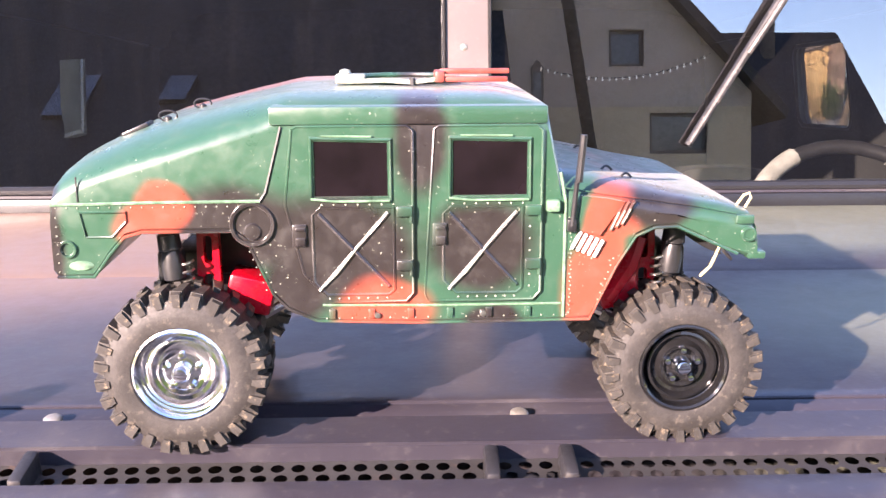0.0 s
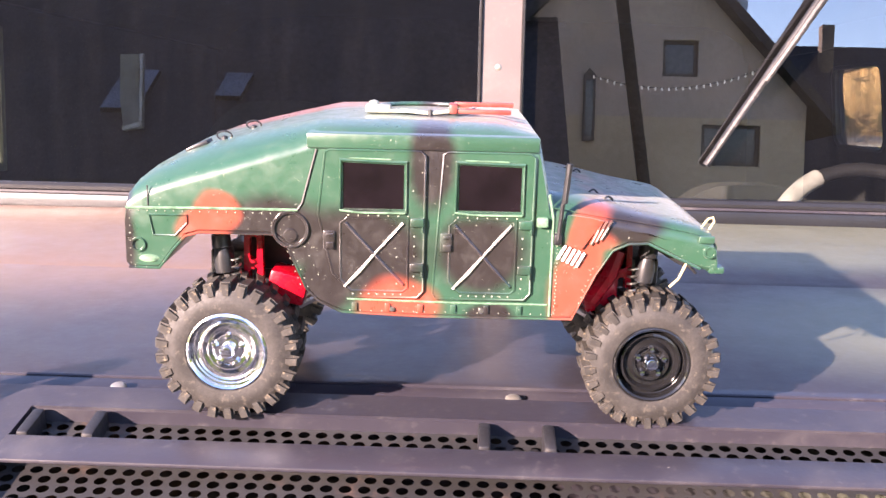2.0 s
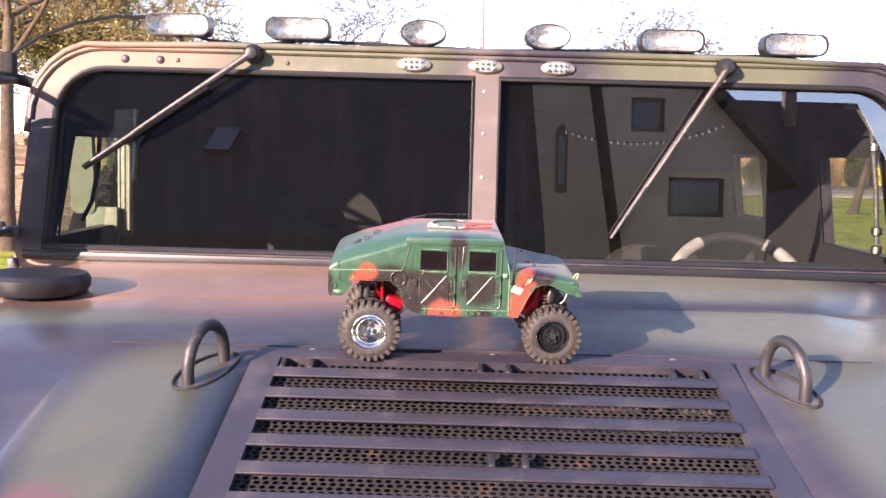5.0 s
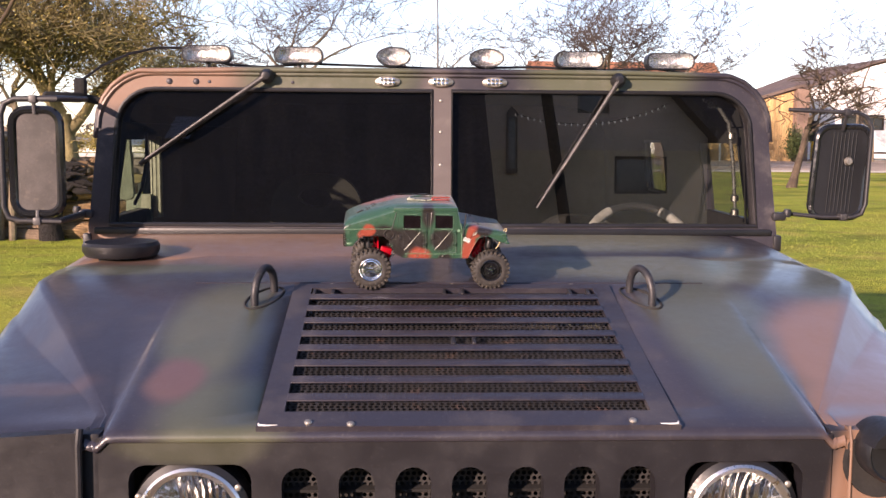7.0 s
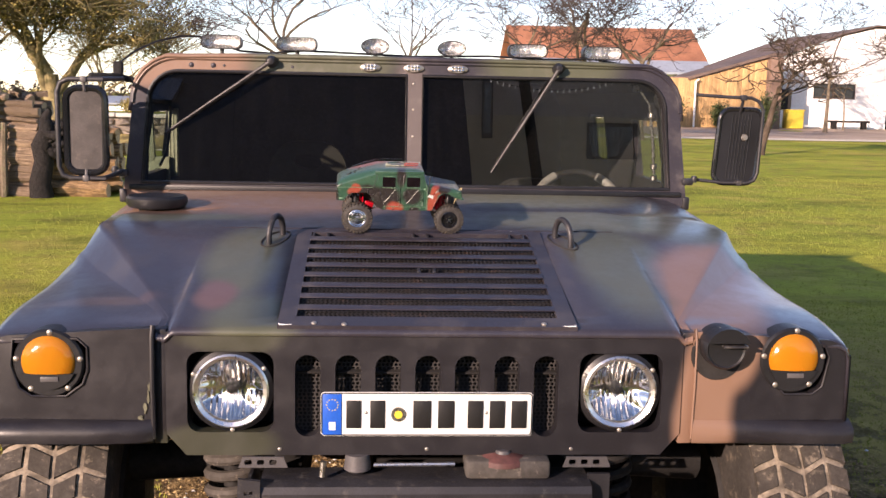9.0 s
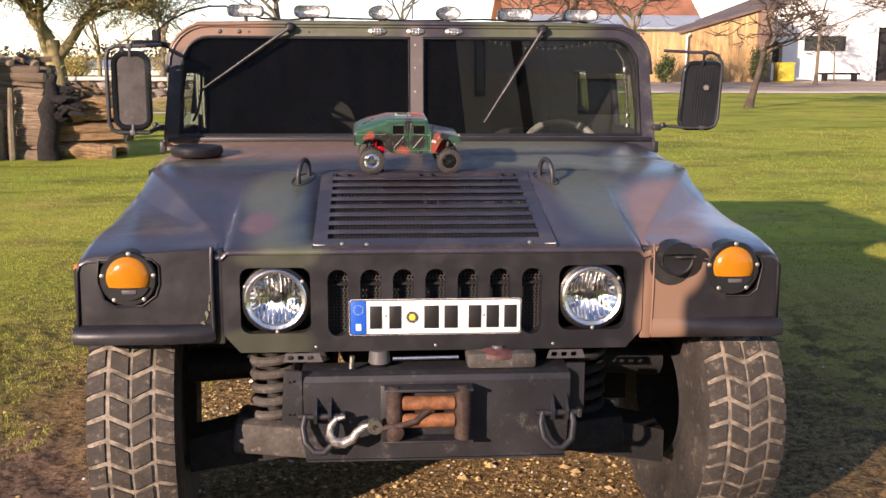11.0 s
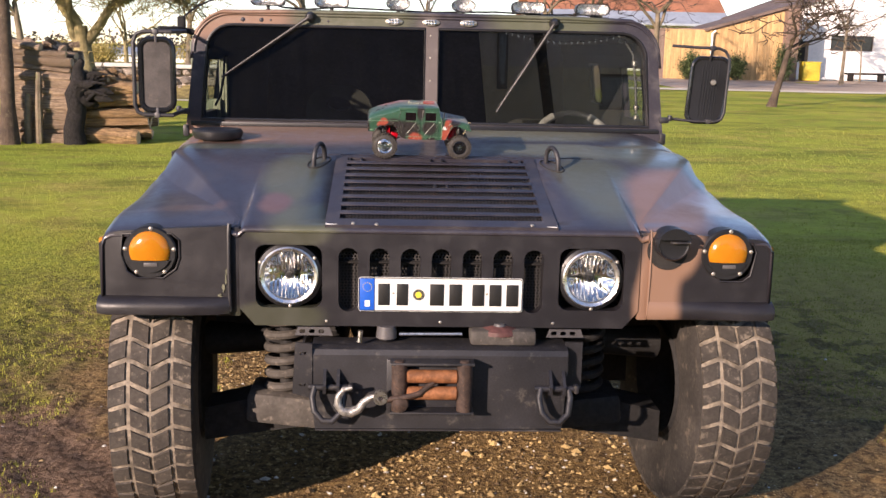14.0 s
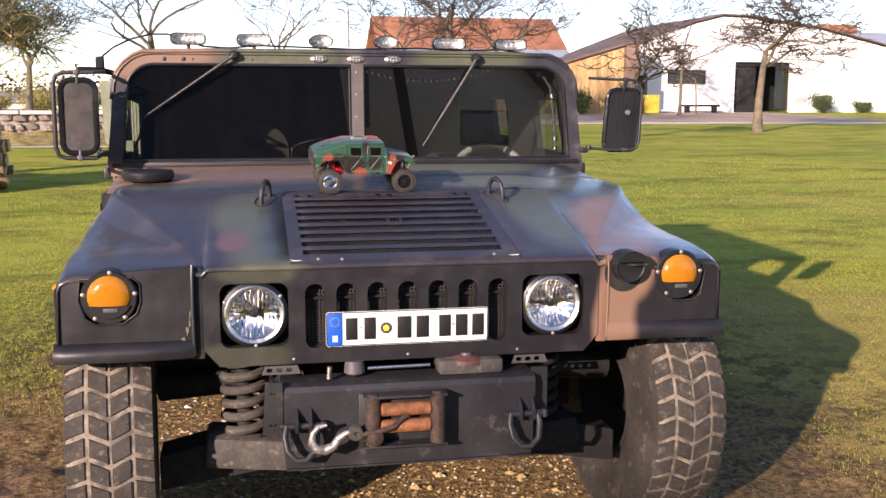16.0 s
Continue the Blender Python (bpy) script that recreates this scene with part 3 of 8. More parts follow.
    sheet(bm, [(0.0, 1.03), (0.0, 0.81), (0.02, 0.81), (0.07, 0.92), (0.15, 0.99), (0.15, 1.05)], [], lambda u, v, w: (s * (1.056 + w), u + 0.012, v), 0.006)
    part("fender_side", bm, M_FRONT, fender)
    # turn lamp
    cx = 0.903 if sx < 0 else 0.906
    cz = 1.034 if sx < 0 else 1.050
    lamp = part("turn_lamp", (lambda b: (lathe(b, [(0.0, -0.01), (0.083, -0.01), (0.083, 0.046), (0.078, 0.052), (0.0, 0.052)], facing(s * cx, 0.045, cz - 0.028), 32), b)[1])(bmesh.new()), M_PLASTIC, truck, "round amber turn lamp on a black base")
    bm = bmesh.new()
    lathe(bm, [(0.067, 0.020), (0.066, 0.036), (0.058, 0.048), (0.038, 0.056), (0.0, 0.060)], facing(s * cx, 0.034, cz - 0.023), 32)
    cut = bmesh.ops.bisect_plane(bm, geom=bm.verts[:] + bm.edges[:] + bm.faces[:], plane_co=(0, 0, cz - 0.050), plane_no=(0, 0, -1), clear_outer=True)["geom_cut"]
    bmesh.ops.contextual_create(bm, geom=[g for g in cut if isinstance(g, bmesh.types.BMEdge)])
    part("lens", bm, M_AMBER, lamp, "amber ribbed lens")
    bm = bmesh.new()
    sheet(bm, [(s * cx + u, cz - 0.023 + v) for u, v in arc(0, 0, 0.067, 205, 335, 10)], [], lambda u, v, w: (u, -0.014 + w, v), 0.03)
    part("lens_foot", bm, M_PLASTIC, lamp)
    bm = bmesh.new()
    box(bm, (s * cx + 0.004, -0.0155, cz - 0.064), (0.042, 0.003, 0.012), 0.001)
    part("label", bm, M_GREY, lamp)
    for a in (86, 172, 8, 236, 306):
        part("screw", bolt_mesh, None, lamp, at=facing(s * cx + 0.075 * math.cos(radians(a)), -0.007, cz - 0.027 + 0.075 * math.sin(radians(a))) @ Matrix.Scale(0.7, 4))
    bm = bmesh.new()
    lathe(bm, [(0.0, 0.012), (0.012, 0.011), (0.016, 0.0)], Matrix.Translation((s * 1.058, 0.05, 1.030)) @ Matrix.Rotation(radians(90 * s), 4, "Y"), 14)
    part("side_lamp", bm, M_AMBER, truck, "small amber side marker lamp")
# blackout lamp
lamp = part("blackout_lamp", (lambda b: (lathe(b, [(0.0, -0.01), (0.048, -0.01), (0.053, 0.02), (0.052, 0.066), (0.047, 0.073), (0.043, 0.069), (0.0, 0.066)], facing(0.719, 0.02, 1.061), 32), b)[1])(bmesh.new()), M_PLASTIC, truck, "black covered blackout driving lamp")
bm = bmesh.new()
sheet(bm, arc(0, 0, 0.054, 20, 160, 12), [], lambda u, v, w: (0.719 + u, -0.072 + w, 1.061 + v), 0.05)
part("hood_plate", bm, M_PLASTIC, lamp)
bm = bmesh.new()
box(bm, (0.738, -0.060, 1.070), (0.062, 0.022, 0.007), 0.003)
part("slit", bm, M_BLACK, lamp)
bm = bmesh.new()
lathe(bm, [(0.0, 0.004), (0.062, 0.004), (0.066, -0.004)], facing(0.716, 0.0, 1.034), 28)
part("socket", bm, M_DARK, lamp)

# plate with bars
plate = part("license_plate", (lambda b: (sheet(b, rounded(-0.26, -0.055, 0.26, 0.055, 0.010), [], lambda u, v, w: (u, 0.0 + w, 0.881 + v), 0.004), b)[1])(bmesh.new()), M_WHITE, truck, "white front plate with dark bars and a blue strip")
bm = bmesh.new()
tube(bm, [(u, -0.0005, 0.881 + v) for u, v in rounded(-0.2575, -0.0525, 0.2575, 0.0525, 0.009)], 0.0016, 6, closed=True)
part("plate_rim", bm, M_INK, plate)
bm = bmesh.new()
box(bm, (-0.2325, -0.0017, 0.881), (0.046, 0.002, 0.102), 0.0008)
strip = part("blue_strip", bm, M_BLUE, plate)
bm = bmesh.new()
box(bm, (-0.232, -0.0032, 0.852), (0.016, 0.001, 0.020))
part("bar", bm, M_WHITE, strip)
bm = bmesh.new()
for a in range(12):
    box(bm, (-0.232 + 0.014 * math.cos(a * math.pi / 6), -0.0031, 0.905 + 0.014 * math.sin(a * math.pi / 6)), (0.0025, 0.0006, 0.0025))
part("dot_ring", bm, M_YELLOW, strip)
for cx, w in ((-0.180, 0.036), (-0.122, 0.036), (-0.013, 0.044), (0.046, 0.040), (0.118, 0.038), (0.172, 0.038), (0.226, 0.038)):
    bm = bmesh.new()
    box(bm, (cx, -0.0017, 0.881), (w, 0.002, 0.070), 0.0008)
    part("bar", bm, M_INK, plate)
bm = bmesh.new()
lathe(bm, [(0.0, 0.003), (0.018, 0.0028), (0.019, 0.0)], facing(-0.071, 0.0, 0.881), 20)
seal = part("round_seal", bm, M_STEEL, plate, "round silver seal with a yellow middle")
bm = bmesh.new()
lathe(bm, [(0.0, 0.0045), (0.010, 0.004), (0.010, 0.0)], facing(-0.071, 0.0, 0.881), 14)
part("seal_middle", bm, M_YELLOW, seal)
for x in (-0.15, 0.145):
    part("screw", bolt_mesh, None, plate, at=facing(x, -0.001, 0.885) @ Matrix.Scale(0.4, 4))
for x in (-0.36, 0.0, 0.36):
    part("screw", bolt_mesh, None, grille, at=facing(x, 0.007, 0.790) @ Matrix.Scale(0.5, 4))

# bumper and winch
bm = bmesh.new()
sheet(bm, [(-0.392, 0.455), (0.392, 0.462), (0.403, 0.640), (0.403, 0.700), (-0.403, 0.700), (-0.403, 0.56)], [], lambda u, v, w: (u, -0.062 + w, v), 0.010)
prof = [(-0.062, 0.700), (-0.055, 0.716), (-0.03, 0.722), (0.06, 0.724), (0.06, 0.714), (-0.03, 0.712), (-0.05, 0.700)]
ra, rb = [bm.verts.new((-0.403, y, z)) for y, z in prof], [bm.verts.new((0.403, y, z)) for y, z in prof]
for i in range(len(prof)):
    j = (i + 1) % len(prof)
    bm.faces.new((ra[i], ra[j], rb[j], rb[i]))
bm.faces.new(ra), bm.faces.new(rb)
box(bm, (0, -0.05, 0.457), (0.78, 0.04, 0.006))
bumper = part("bumper", bm, M_BLACK, truck, "black sheet-steel winch bumper")
bm = bmesh.new()
sheet(bm, [(-0.462, 0.575), (-0.400, 0.560), (-0.400, 0.735), (-0.452, 0.740)], [[(-0.438, 0.700), (-0.418, 0.702), (-0.418, 0.710), (-0.438, 0.708)], [(-0.440, 0.600), (-0.420, 0.600), (-0.420, 0.607), (-0.440, 0.607)]], lambda u, v, w: (u, -0.066 + w, v), 0.012)
box(bm, (-0.43, 0.05, 0.655), (0.008, 0.22, 0.15))
part("bracket", bm, M_BLACK, bumper, "slotted bracket plate")
bm = bmesh.new()
sheet(bm, [(0.400, 0.57), (0.455, 0.58), (0.455, 0.735), (0.400, 0.735)], [], lambda u, v, w: (u, -0.02 + w, v), 0.012)
part("bracket", bm, M_BLACK, bumper)
for sx in (-1, 1):
    bm = bmesh.new()
    sheet(bm, [(sx * 0.40 - 0.06, 0.745), (sx * 0.40 + 0.06, 0.745), (sx * 0.40 + 0.05, 0.772), (sx * 0.40 - 0.05, 0.772)], [rounded(sx * 0.40 - 0.045 + 0.03 * i, 0.752, sx * 0.40 - 0.027 + 0.03 * i, 0.765, 0.004, 2) for i in range(3)], lambda u, v, w: (u, 0.0 + w, v), 0.006)
    part("step_bracket", bm, M_GREY, bumper)
winch = part("winch_fairlead", (lambda b: (box(b, (-0.033, -0.074, 0.610), (0.27, 0.014, 0.165), 0.004), b)[1])(bmesh.new()), M_BLACK, truck, "four-roller winch fairlead with rusty rollers")
for z in (0.650, 0.596):
    bm = bmesh.new()
    tube(bm, [(-0.105, -0.115, z), (-0.10, -0.115, z), (0.048, -0.115, z), (0.053, -0.115, z)], [0.016, 0.021, 0.021, 0.016], 16)
    part("roller", bm, M_RUST, winch, "rusty horizontal roller")
for x in (-0.128, 0.074):
    bm = bmesh.new()
    tube(bm, [(x, -0.115, 0.535), (x, -0.115, 0.54), (x, -0.115, 0.69), (x, -0.115, 0.70)], [0.013, 0.024, 0.024, 0.013], 16)
    part("roller", bm, M_DRUST, winch, "worn upright roller")
for z in (0.535, 0.692):
    bm = bmesh.new()
    box(bm, (-0.027, -0.105, z), (0.26, 0.06, 0.008), 0.002)
    part("frame_bar", bm, M_BLACK, winch)
part("bolt", bolt_mesh, None, winch, "bright bolt", at=facing(0.095, -0.07, 0.522) @ Matrix.Scale(0.9, 4))
bm = bmesh.new()                                                            # hook with its safety latch
hk = [(-0.195, 0.580), (-0.222, 0.574), (-0.245, 0.555), (-0.262, 0.528), (-0.290, 0.515), (-0.320, 0.520), (-0.338, 0.545), (-0.335, 0.580), (-0.315, 0.605), (-0.285, 0.612)]
tube(bm, [(-0.19 + (x + 0.19) * 0.86, -0.135, 0.588 + (z - 0.575) * 0.82) for x, z in hk], [0.008, 0.009, 0.012, 0.014, 0.016, 0.014, 0.013, 0.009, 0.008, 0.005], 12)
hook = part("hook", bm, M_HOOK, winch, "bright worn steel hook")
bm = bmesh.new()
lathe(bm, [(0.008, -0.012), (0.022, -0.012), (0.022, 0.012), (0.008, 0.012), (0.008, -0.012)], facing(-0.185, -0.135, 0.588), 18, cap=False)
part("hook_eye", bm, M_STEEL, hook)
bm = bmesh.new()
tube(bm, [(-0.18, -0.135, 0.575), (-0.15, -0.14, 0.585), (-0.12, -0.145, 0.59), (-0.07, -0.14, 0.60), (-0.02, -0.12, 0.635)], 0.009, 10)
lathe(bm, [(0.010, -0.02), (0.024, -0.014), (0.028, 0.0), (0.024, 0.014), (0.010, 0.02)], facing(-0.125, -0.135, 0.570), 18)
part("cable_end", bm, M_DRUST, winch, "rusty cable end with its thimble")
for x in (-0.345, 0.362):
    sh = part("tow_shackle", (lambda b: (tube(b, [(x - 0.045, -0.085, 0.605), (x - 0.052, -0.10, 0.575), (x - 0.045, -0.115, 0.535), (x - 0.02, -0.125, 0.508), (x + 0.01, -0.125, 0.505), (x + 0.038, -0.118, 0.530), (x + 0.046, -0.10, 0.575), (x + 0.042, -0.085, 0.605)], 0.010, 10), b)[1])(bmesh.new()), M_BLACK, truck, "black D-shaped tow shackle")
    bm = bmesh.new()
    tube(bm, [(x - 0.065, -0.085, 0.602), (x + 0.062, -0.085, 0.602)], 0.010, 10)
    box(bm, (x + 0.066, -0.085, 0.602), (0.014, 0.026, 0.026), 0.003)
    part("pin", bm, M_BLACK, sh)
    for dx in (-0.02, 0.022):
        bm = bmesh.new()
        sheet(bm, [(-0.062, 0.655), (-0.105, 0.612), (-0.10, 0.585), (-0.062, 0.575)], [], lambda u, v, w: (x + dx + w, u, v), 0.010)
        part("lug", bm, M_BLACK, sh)
# loose works above the bumper
bm = bmesh.new()
tube(bm, [(-0.13, 0.0, 0.752), (0.07, 0.0, 0.754)], 0.006, 8)
part("bright_rod", bm, M_STEEL, bumper, "bright steel rod")
bm = bmesh.new()
box(bm, (0.20, 0.02, 0.748), (0.21, 0.10, 0.05), 0.012)
cover = part("motor_cover", bm, M_DUSTY, bumper, "grey winch motor cover")
bm = bmesh.new()
lathe(bm, [(0.0, 0.030), (0.05, 0.020), (0.062, 0.012), (0.064, 0.0)], pose(0.19, 0.02, 0.756), 20)
part("red_top", bm, M_REDBOX, cover, "faded red cap")
bm = bmesh.new()
lathe(bm, [(0.0, 0.012), (0.018, 0.012), (0.022, 0.0), (0.015, -0.01)], pose(0.19, 0.01, 0.776), 12)
part("knob", bm, M_GREY, cover)
bm = bmesh.new()
lathe(bm, [(0.0, 0.02), (0.03, 0.018), (0.034, -0.02), (0.02, -0.03)], pose(-0.17, 0.02, 0.757), 16)
part("fitting", bm, M_GREY, bumper, "small steel fitting")
bm = bmesh.new()
tube(bm, [(-0.255, -0.02, 0.73), (-0.252, -0.02, 0.768)], 0.008, 8)
part("bright_pin", bm, M_STEEL, bumper)

# under the front
bm = bmesh.new()
for sx in (-1, 1):
    box(bm, (sx * 0.36, 1.9, 0.60), (0.08, 3.6, 0.14), 0.01)
box(bm, (0, 0.22, 0.56), (0.70, 0.10, 0.16), 0.02)
box(bm, (0, 1.35, 0.72), (0.62, 1.6, 0.34), 0.05)
box(bm, (0.02, 0.55, 0.48), (0.34, 0.5, 0.26), 0.06)
box(bm, (0, 2.9, 0.66), (1.9, 2.9, 0.14), 0.03)
part("chassis", bm, M_DARK, truck, "dark dirty chassis frame")
for sx in (-1, 1):
    bm = bmesh.new()
    sheet(bm, [(0.05, 1.06), (0.05, 0.80), (0.12, 0.76), (1.3, 0.70), (1.3, 1.25), (0.9, 1.22)], [], lambda u, v, w: (sx * (0.60 + w), u, v), 0.006)
    sheet(bm, [(0.98, 0.5), (0.98, 1.22), (1.5, 1.22), (1.5, 0.5)], [], lambda u, v, w: (sx * (0.62 + w), u, v), 0.42)
    part("inner_fender", bm, M_DARK, truck)
    bm = bmesh.new()                                                        # lower arm
    box(bm, (sx * 0.47, 0.32, 0.405), (0.36, 0.20, 0.11), 0.02, m=Matrix.Rotation(radians(sx * -6), 4, "Y"))
    # the right arm's darker material stands for the shade on that side
    part("lower_arm", bm, M_DUSTY if sx < 0 else M_DARK, truck, "dusty lower suspension arm" if sx < 0 else "lower suspension arm darkened for shade")
    bm = bmesh.new()
    sheet(bm, [(0.40, 0.345), (0.40, 0.460), (0.56, 0.455), (0.80, 0.400), (0.80, 0.285)], [], lambda u, v, w: (sx * u, 0.28 + w, v), 0.16)
    part("arm_end", bm, M_DARK, truck)
    bm = bmesh.new()
    tube(bm, [(sx * 0.34, 0.36, 0.655), (sx * 0.58, 0.38, 0.63), (sx * 0.80, 0.42, 0.615)], [0.045, 0.048, 0.060], 10)
    part("upper_arm", bm, M_DARK, truck)
    bm = bmesh.new()
    turns = 6.2
    tube(bm, [(sx * 0.515 + 0.068 * math.cos(2 * math.pi * turns * i / 150), 0.32 + 0.068 * math.sin(2 * math.pi * turns * i / 150), 0.455 + 0.285 * i / 150) for i in range(151)], 0.0155, 8)
    # same spring on both sides; the right one has shade put into its colour
    part("coil_spring", bm, M_DUSTY if sx < 0 else M_DARK, truck, "dusty coil spring" if sx < 0 else "coil spring darkened for shade")
    bm = bmesh.new()
    tube(bm, [(sx * 0.515, 0.32, 0.42), (sx * 0.515, 0.32, 0.80)], 0.028, 12)
    lathe(bm, [(0.0, 0.02), (0.09, 0.02), (0.092, 0.0), (0.06, -0.02)], pose(sx * 0.515, 0.32, 0.44), 20)
    lathe(bm, [(0.0, 0.02), (0.09, 0.02), (0.092, 0.0), (0.06, -0.02)], pose(sx * 0.515, 0.32, 0.76), 20)
    part("shock_absorber", bm, M_DARK, truck)

# dark panel added behind the right spring in place of deep shade
bm = bmesh.new()
sheet(bm, [(0.43, 0.36), (0.43, 0.80), (0.62, 0.80), (0.78, 0.72), (0.78, 0.36)], [], lambda u, v, w: (u, 0.74 + w, v), 0.02)
part("splash_shield", bm, M_DARK, truck, "added dark panel for the shade behind the wheel")

# wheels
TR, TW = 0.462, 0.298


def tyre_profile():
    return [(0.21, -0.10), (0.225, -0.125), (0.30, -0.136), (0.37, -0.137), (0.415, -0.135), (0.436, -0.131), (TR - 0.014, -0.120), (TR - 0.010, -0.07), (TR - 0.009, 0.0)]


bm = bmesh.new()
pr = tyre_profile()
lathe(bm, pr + [(r, -h) for r, h in reversed(pr[:-1])], Matrix.Rotation(radians(90), 4, "Y"), 72, cap=False)
tyre_mesh = mesh_of("tyre", bm, M_RUBBER)
bm = bmesh.new()
lathe(bm, [(TR - 0.0180, -0.128), (TR - 0.0095, -0.112), (TR - 0.0045, -0.07), (TR - 0.0030, 0.0), (TR - 0.0045, 0.07), (TR - 0.0095, 0.112), (TR - 0.0180, 0.128)], Matrix.Rotation(radians(90), 4, "Y"), 72, cap=False)
mud_mesh = mesh_of("tread_base", bm, M_CAKED)
bm = bmesh.new()
lathe(bm, [(0.0, -0.02), (0.07, -0.03), (0.10, 0.0), (0.16, 0.02), (0.19, 0.0), (0.20, -0.08), (0.225, -0.125), (0.21, -0.135), (0.19, -0.1), (0.15, -0.02), (0.0, 0.03)], Matrix.Rotation(radians(90), 4, "Y"), 36, cap=False)
rim_mesh = mesh_of("rim", bm, M_DARK)
PITCH = 40


def tread_block(w, skew, bend):
    """One block of the tread, with a slanted or bent front edge, on the circle's top."""
    bm = bmesh.new()
    L = 2 * math.pi * TR / PITCH * 0.79
    pts = [(-w / 2, -L / 2 + skew), (w / 2, -L / 2 - skew + bend), (w / 2, L / 2 - skew + bend), (-w / 2, L / 2 + skew)]
    lo = [bm.verts.new((x * 1.03, y * 1.04, -0.012)) for x, y in pts]
    hi = [bm.verts.new((x * 0.96, y * 0.93, 0.0025)) for x, y in pts]
    for i in range(4):
        j = (i + 1) % 4
        bm.faces.new((lo[i], lo[j], hi[j], hi[i]))
    bm.faces.new(hi)
    return mesh_of("tread_block", bm, M_TREAD, 20)


blocks = [(-0.1020, tread_block(0.056, -0.0095, 0), 0.0), (-0.0325, tread_block(0.054, 0.0135, 0), 0.0), (0.0325, tread_block(0.054, -0.0135, 0), 0.0), (0.1020, tread_block(0.056, 0.0095, 0), 0.0)]
for sx, steer in ((-1, 4.5), (1, 5.5)):
    base = pose(-0.958 if sx < 0 else 0.968, 0.455 if sx < 0 else 0.515, TR - 0.004, 0, 0, steer)
    wheel = part("front_wheel", tyre_mesh, None, truck, "chunky dusty off-road tyre with dried mud in its tread", at=base)
    part("tread_base", mud_mesh, None, wheel)
    part("rim", rim_mesh, None, wheel, at=Matrix.Scale(-1, 4, (1, 0, 0)) if sx < 0 else Matrix())
    for x, me, ph in blocks:
        for i in range(PITCH):
            a = 2 * math.pi * i / PITCH - (0.0075 / TR if abs(x) > 0.09 else 0.0)
            edge = -0.006 if abs(x) > 0.09 else 0.0
            part("tread_block", me, None, wheel, at=Matrix.Rotation(a, 4, "X") @ Matrix.Translation((x, 0, TR + edge)) @ Matrix.Rotation(radians(8 if x > 0.09 else (-8 if x < -0.09 else 0)), 4, "Y"))
    rear = part("rear_wheel", tyre_mesh, None, truck, "dusty off-road tyre", at=pose(sx * 0.912, 3.75, TR - 0.004))
    part("tread_base", mud_mesh, None, rear)
    part("rim", rim_mesh, None, rear, at=Matrix.Scale(-1, 4, (1, 0, 0)) if sx < 0 else Matrix())

# cowl and cab
def ws(u, v, w):
    """The windscreen's plane: u across, v height, w into the cab."""
    return (u, 1.452 + 0.0524 * (v - 1.32) + w, v)


SH = -0.010                                             # the cab sits a touch off the hood's middle


def hw_out(v):
    """Half of the cab's width at a height: its sides lean in."""
    return 1.062 - 0.127 * (max(v, 1.30) - 1.32)


def hw_in(v):
    return 0.996 - 0.085 * (v - 1.32)


bm = bmesh.new()
cy = [1.0, 1.03, 1.08, 1.15, 1.25, 1.35, 1.47]
rr = []
for y in cy:
    z = hood_z(y) - (0.05 if y == 1.0 else (0.012 if y == 1.03 else 0.006))
    h = [(0, z), (0.5, z), (0.88, z - 0.002), (0.97, z - 0.012), (1.025, z - 0.035), (1.045, z - 0.07), (1.05, 1.18), (1.052, 0.62)]
    rr.append([bm.verts.new((-x, y, q)) for x, q in reversed(h[1:])] + [bm.verts.new((x, y, q)) for x, q in h])
for a, b in zip(rr, rr[1:]):
    for i in range(len(a) - 1):
        bm.faces.new((a[i], a[i + 1], b[i + 1], b[i]))
bm.faces.new(rr[0])
part("cowl", bm, M_HOOD, truck, "brown and green cowl below the windscreen", angle=50)
bm = bmesh.new()
rim_r = [(hw_out(1.255), 1.255), (hw_out(1.59), 1.59)] + arc(hw_out(1.617) - 0.165, 1.617, 0.165, 0, 90, 8)
out = [(x + SH, z) for x, z in rim_r] + [(SH - x, z) for x, z in reversed(rim_r)]
pane_r = [(hw_in(1.320), 1.320)] + arc(hw_in(1.615) - 0.115, 1.615, 0.115, 0, 90, 7)
gl = [[(0.034, 1.320)] + [(x + SH, z) for x, z in pane_r] + [(0.034, 1.730)]]
gl.append([(-0.026, 1.730)] + [(SH - x, z) for x, z in reversed(pane_r)] + [(-0.026, 1.320)])
sheet(bm, out, gl, lambda u, v, w: ws(u, v, w - 0.012), 0.065)
wf = part("windscreen_frame", bm, M_CAB, truck, "camouflaged windscreen frame with rounded corners", angle=30)
for g in gl:
    bm = bmesh.new()
    tube(bm, [ws(u, v, -0.010) for u, v in g], 0.007, 8, closed=True)
    part("rubber_seal", bm, M_PLASTIC, wf)
    bm = bmesh.new()
    sheet(bm, g, [], lambda u, v, w: ws(u, v, w + 0.008), 0.001)
    # a single skin of glass
    bmesh.ops.delete(bm, geom=[f for f in bm.faces if len(f.verts) == 4], context="FACES")
    me = mesh_of("pane", bm, M_GLASS)
    if me.polygons[0].normal.y > 0:
        me.flip_normals()
    ob = part("pane", me, None, wf, "dark flat windscreen pane")
    ob.visible_shadow = False
bm = bmesh.new()
tube(bm, [ws(x, z - 0.006, -0.015) for x, z in [(SH - x, z) for x, z in rim_r[2:]] + [(x + SH, z) for x, z in reversed(rim_r[2:])]], 0.006, 6)
part("rain_gutter", bm, M_CAB, wf)
bm = bmesh.new()
box(bm, (SH, 1.436, 1.301), (2.08, 0.012, 0.020), 0.004)
part("rubber_strip", bm, M_PLASTIC, wf, "black rubber strip below the panes")
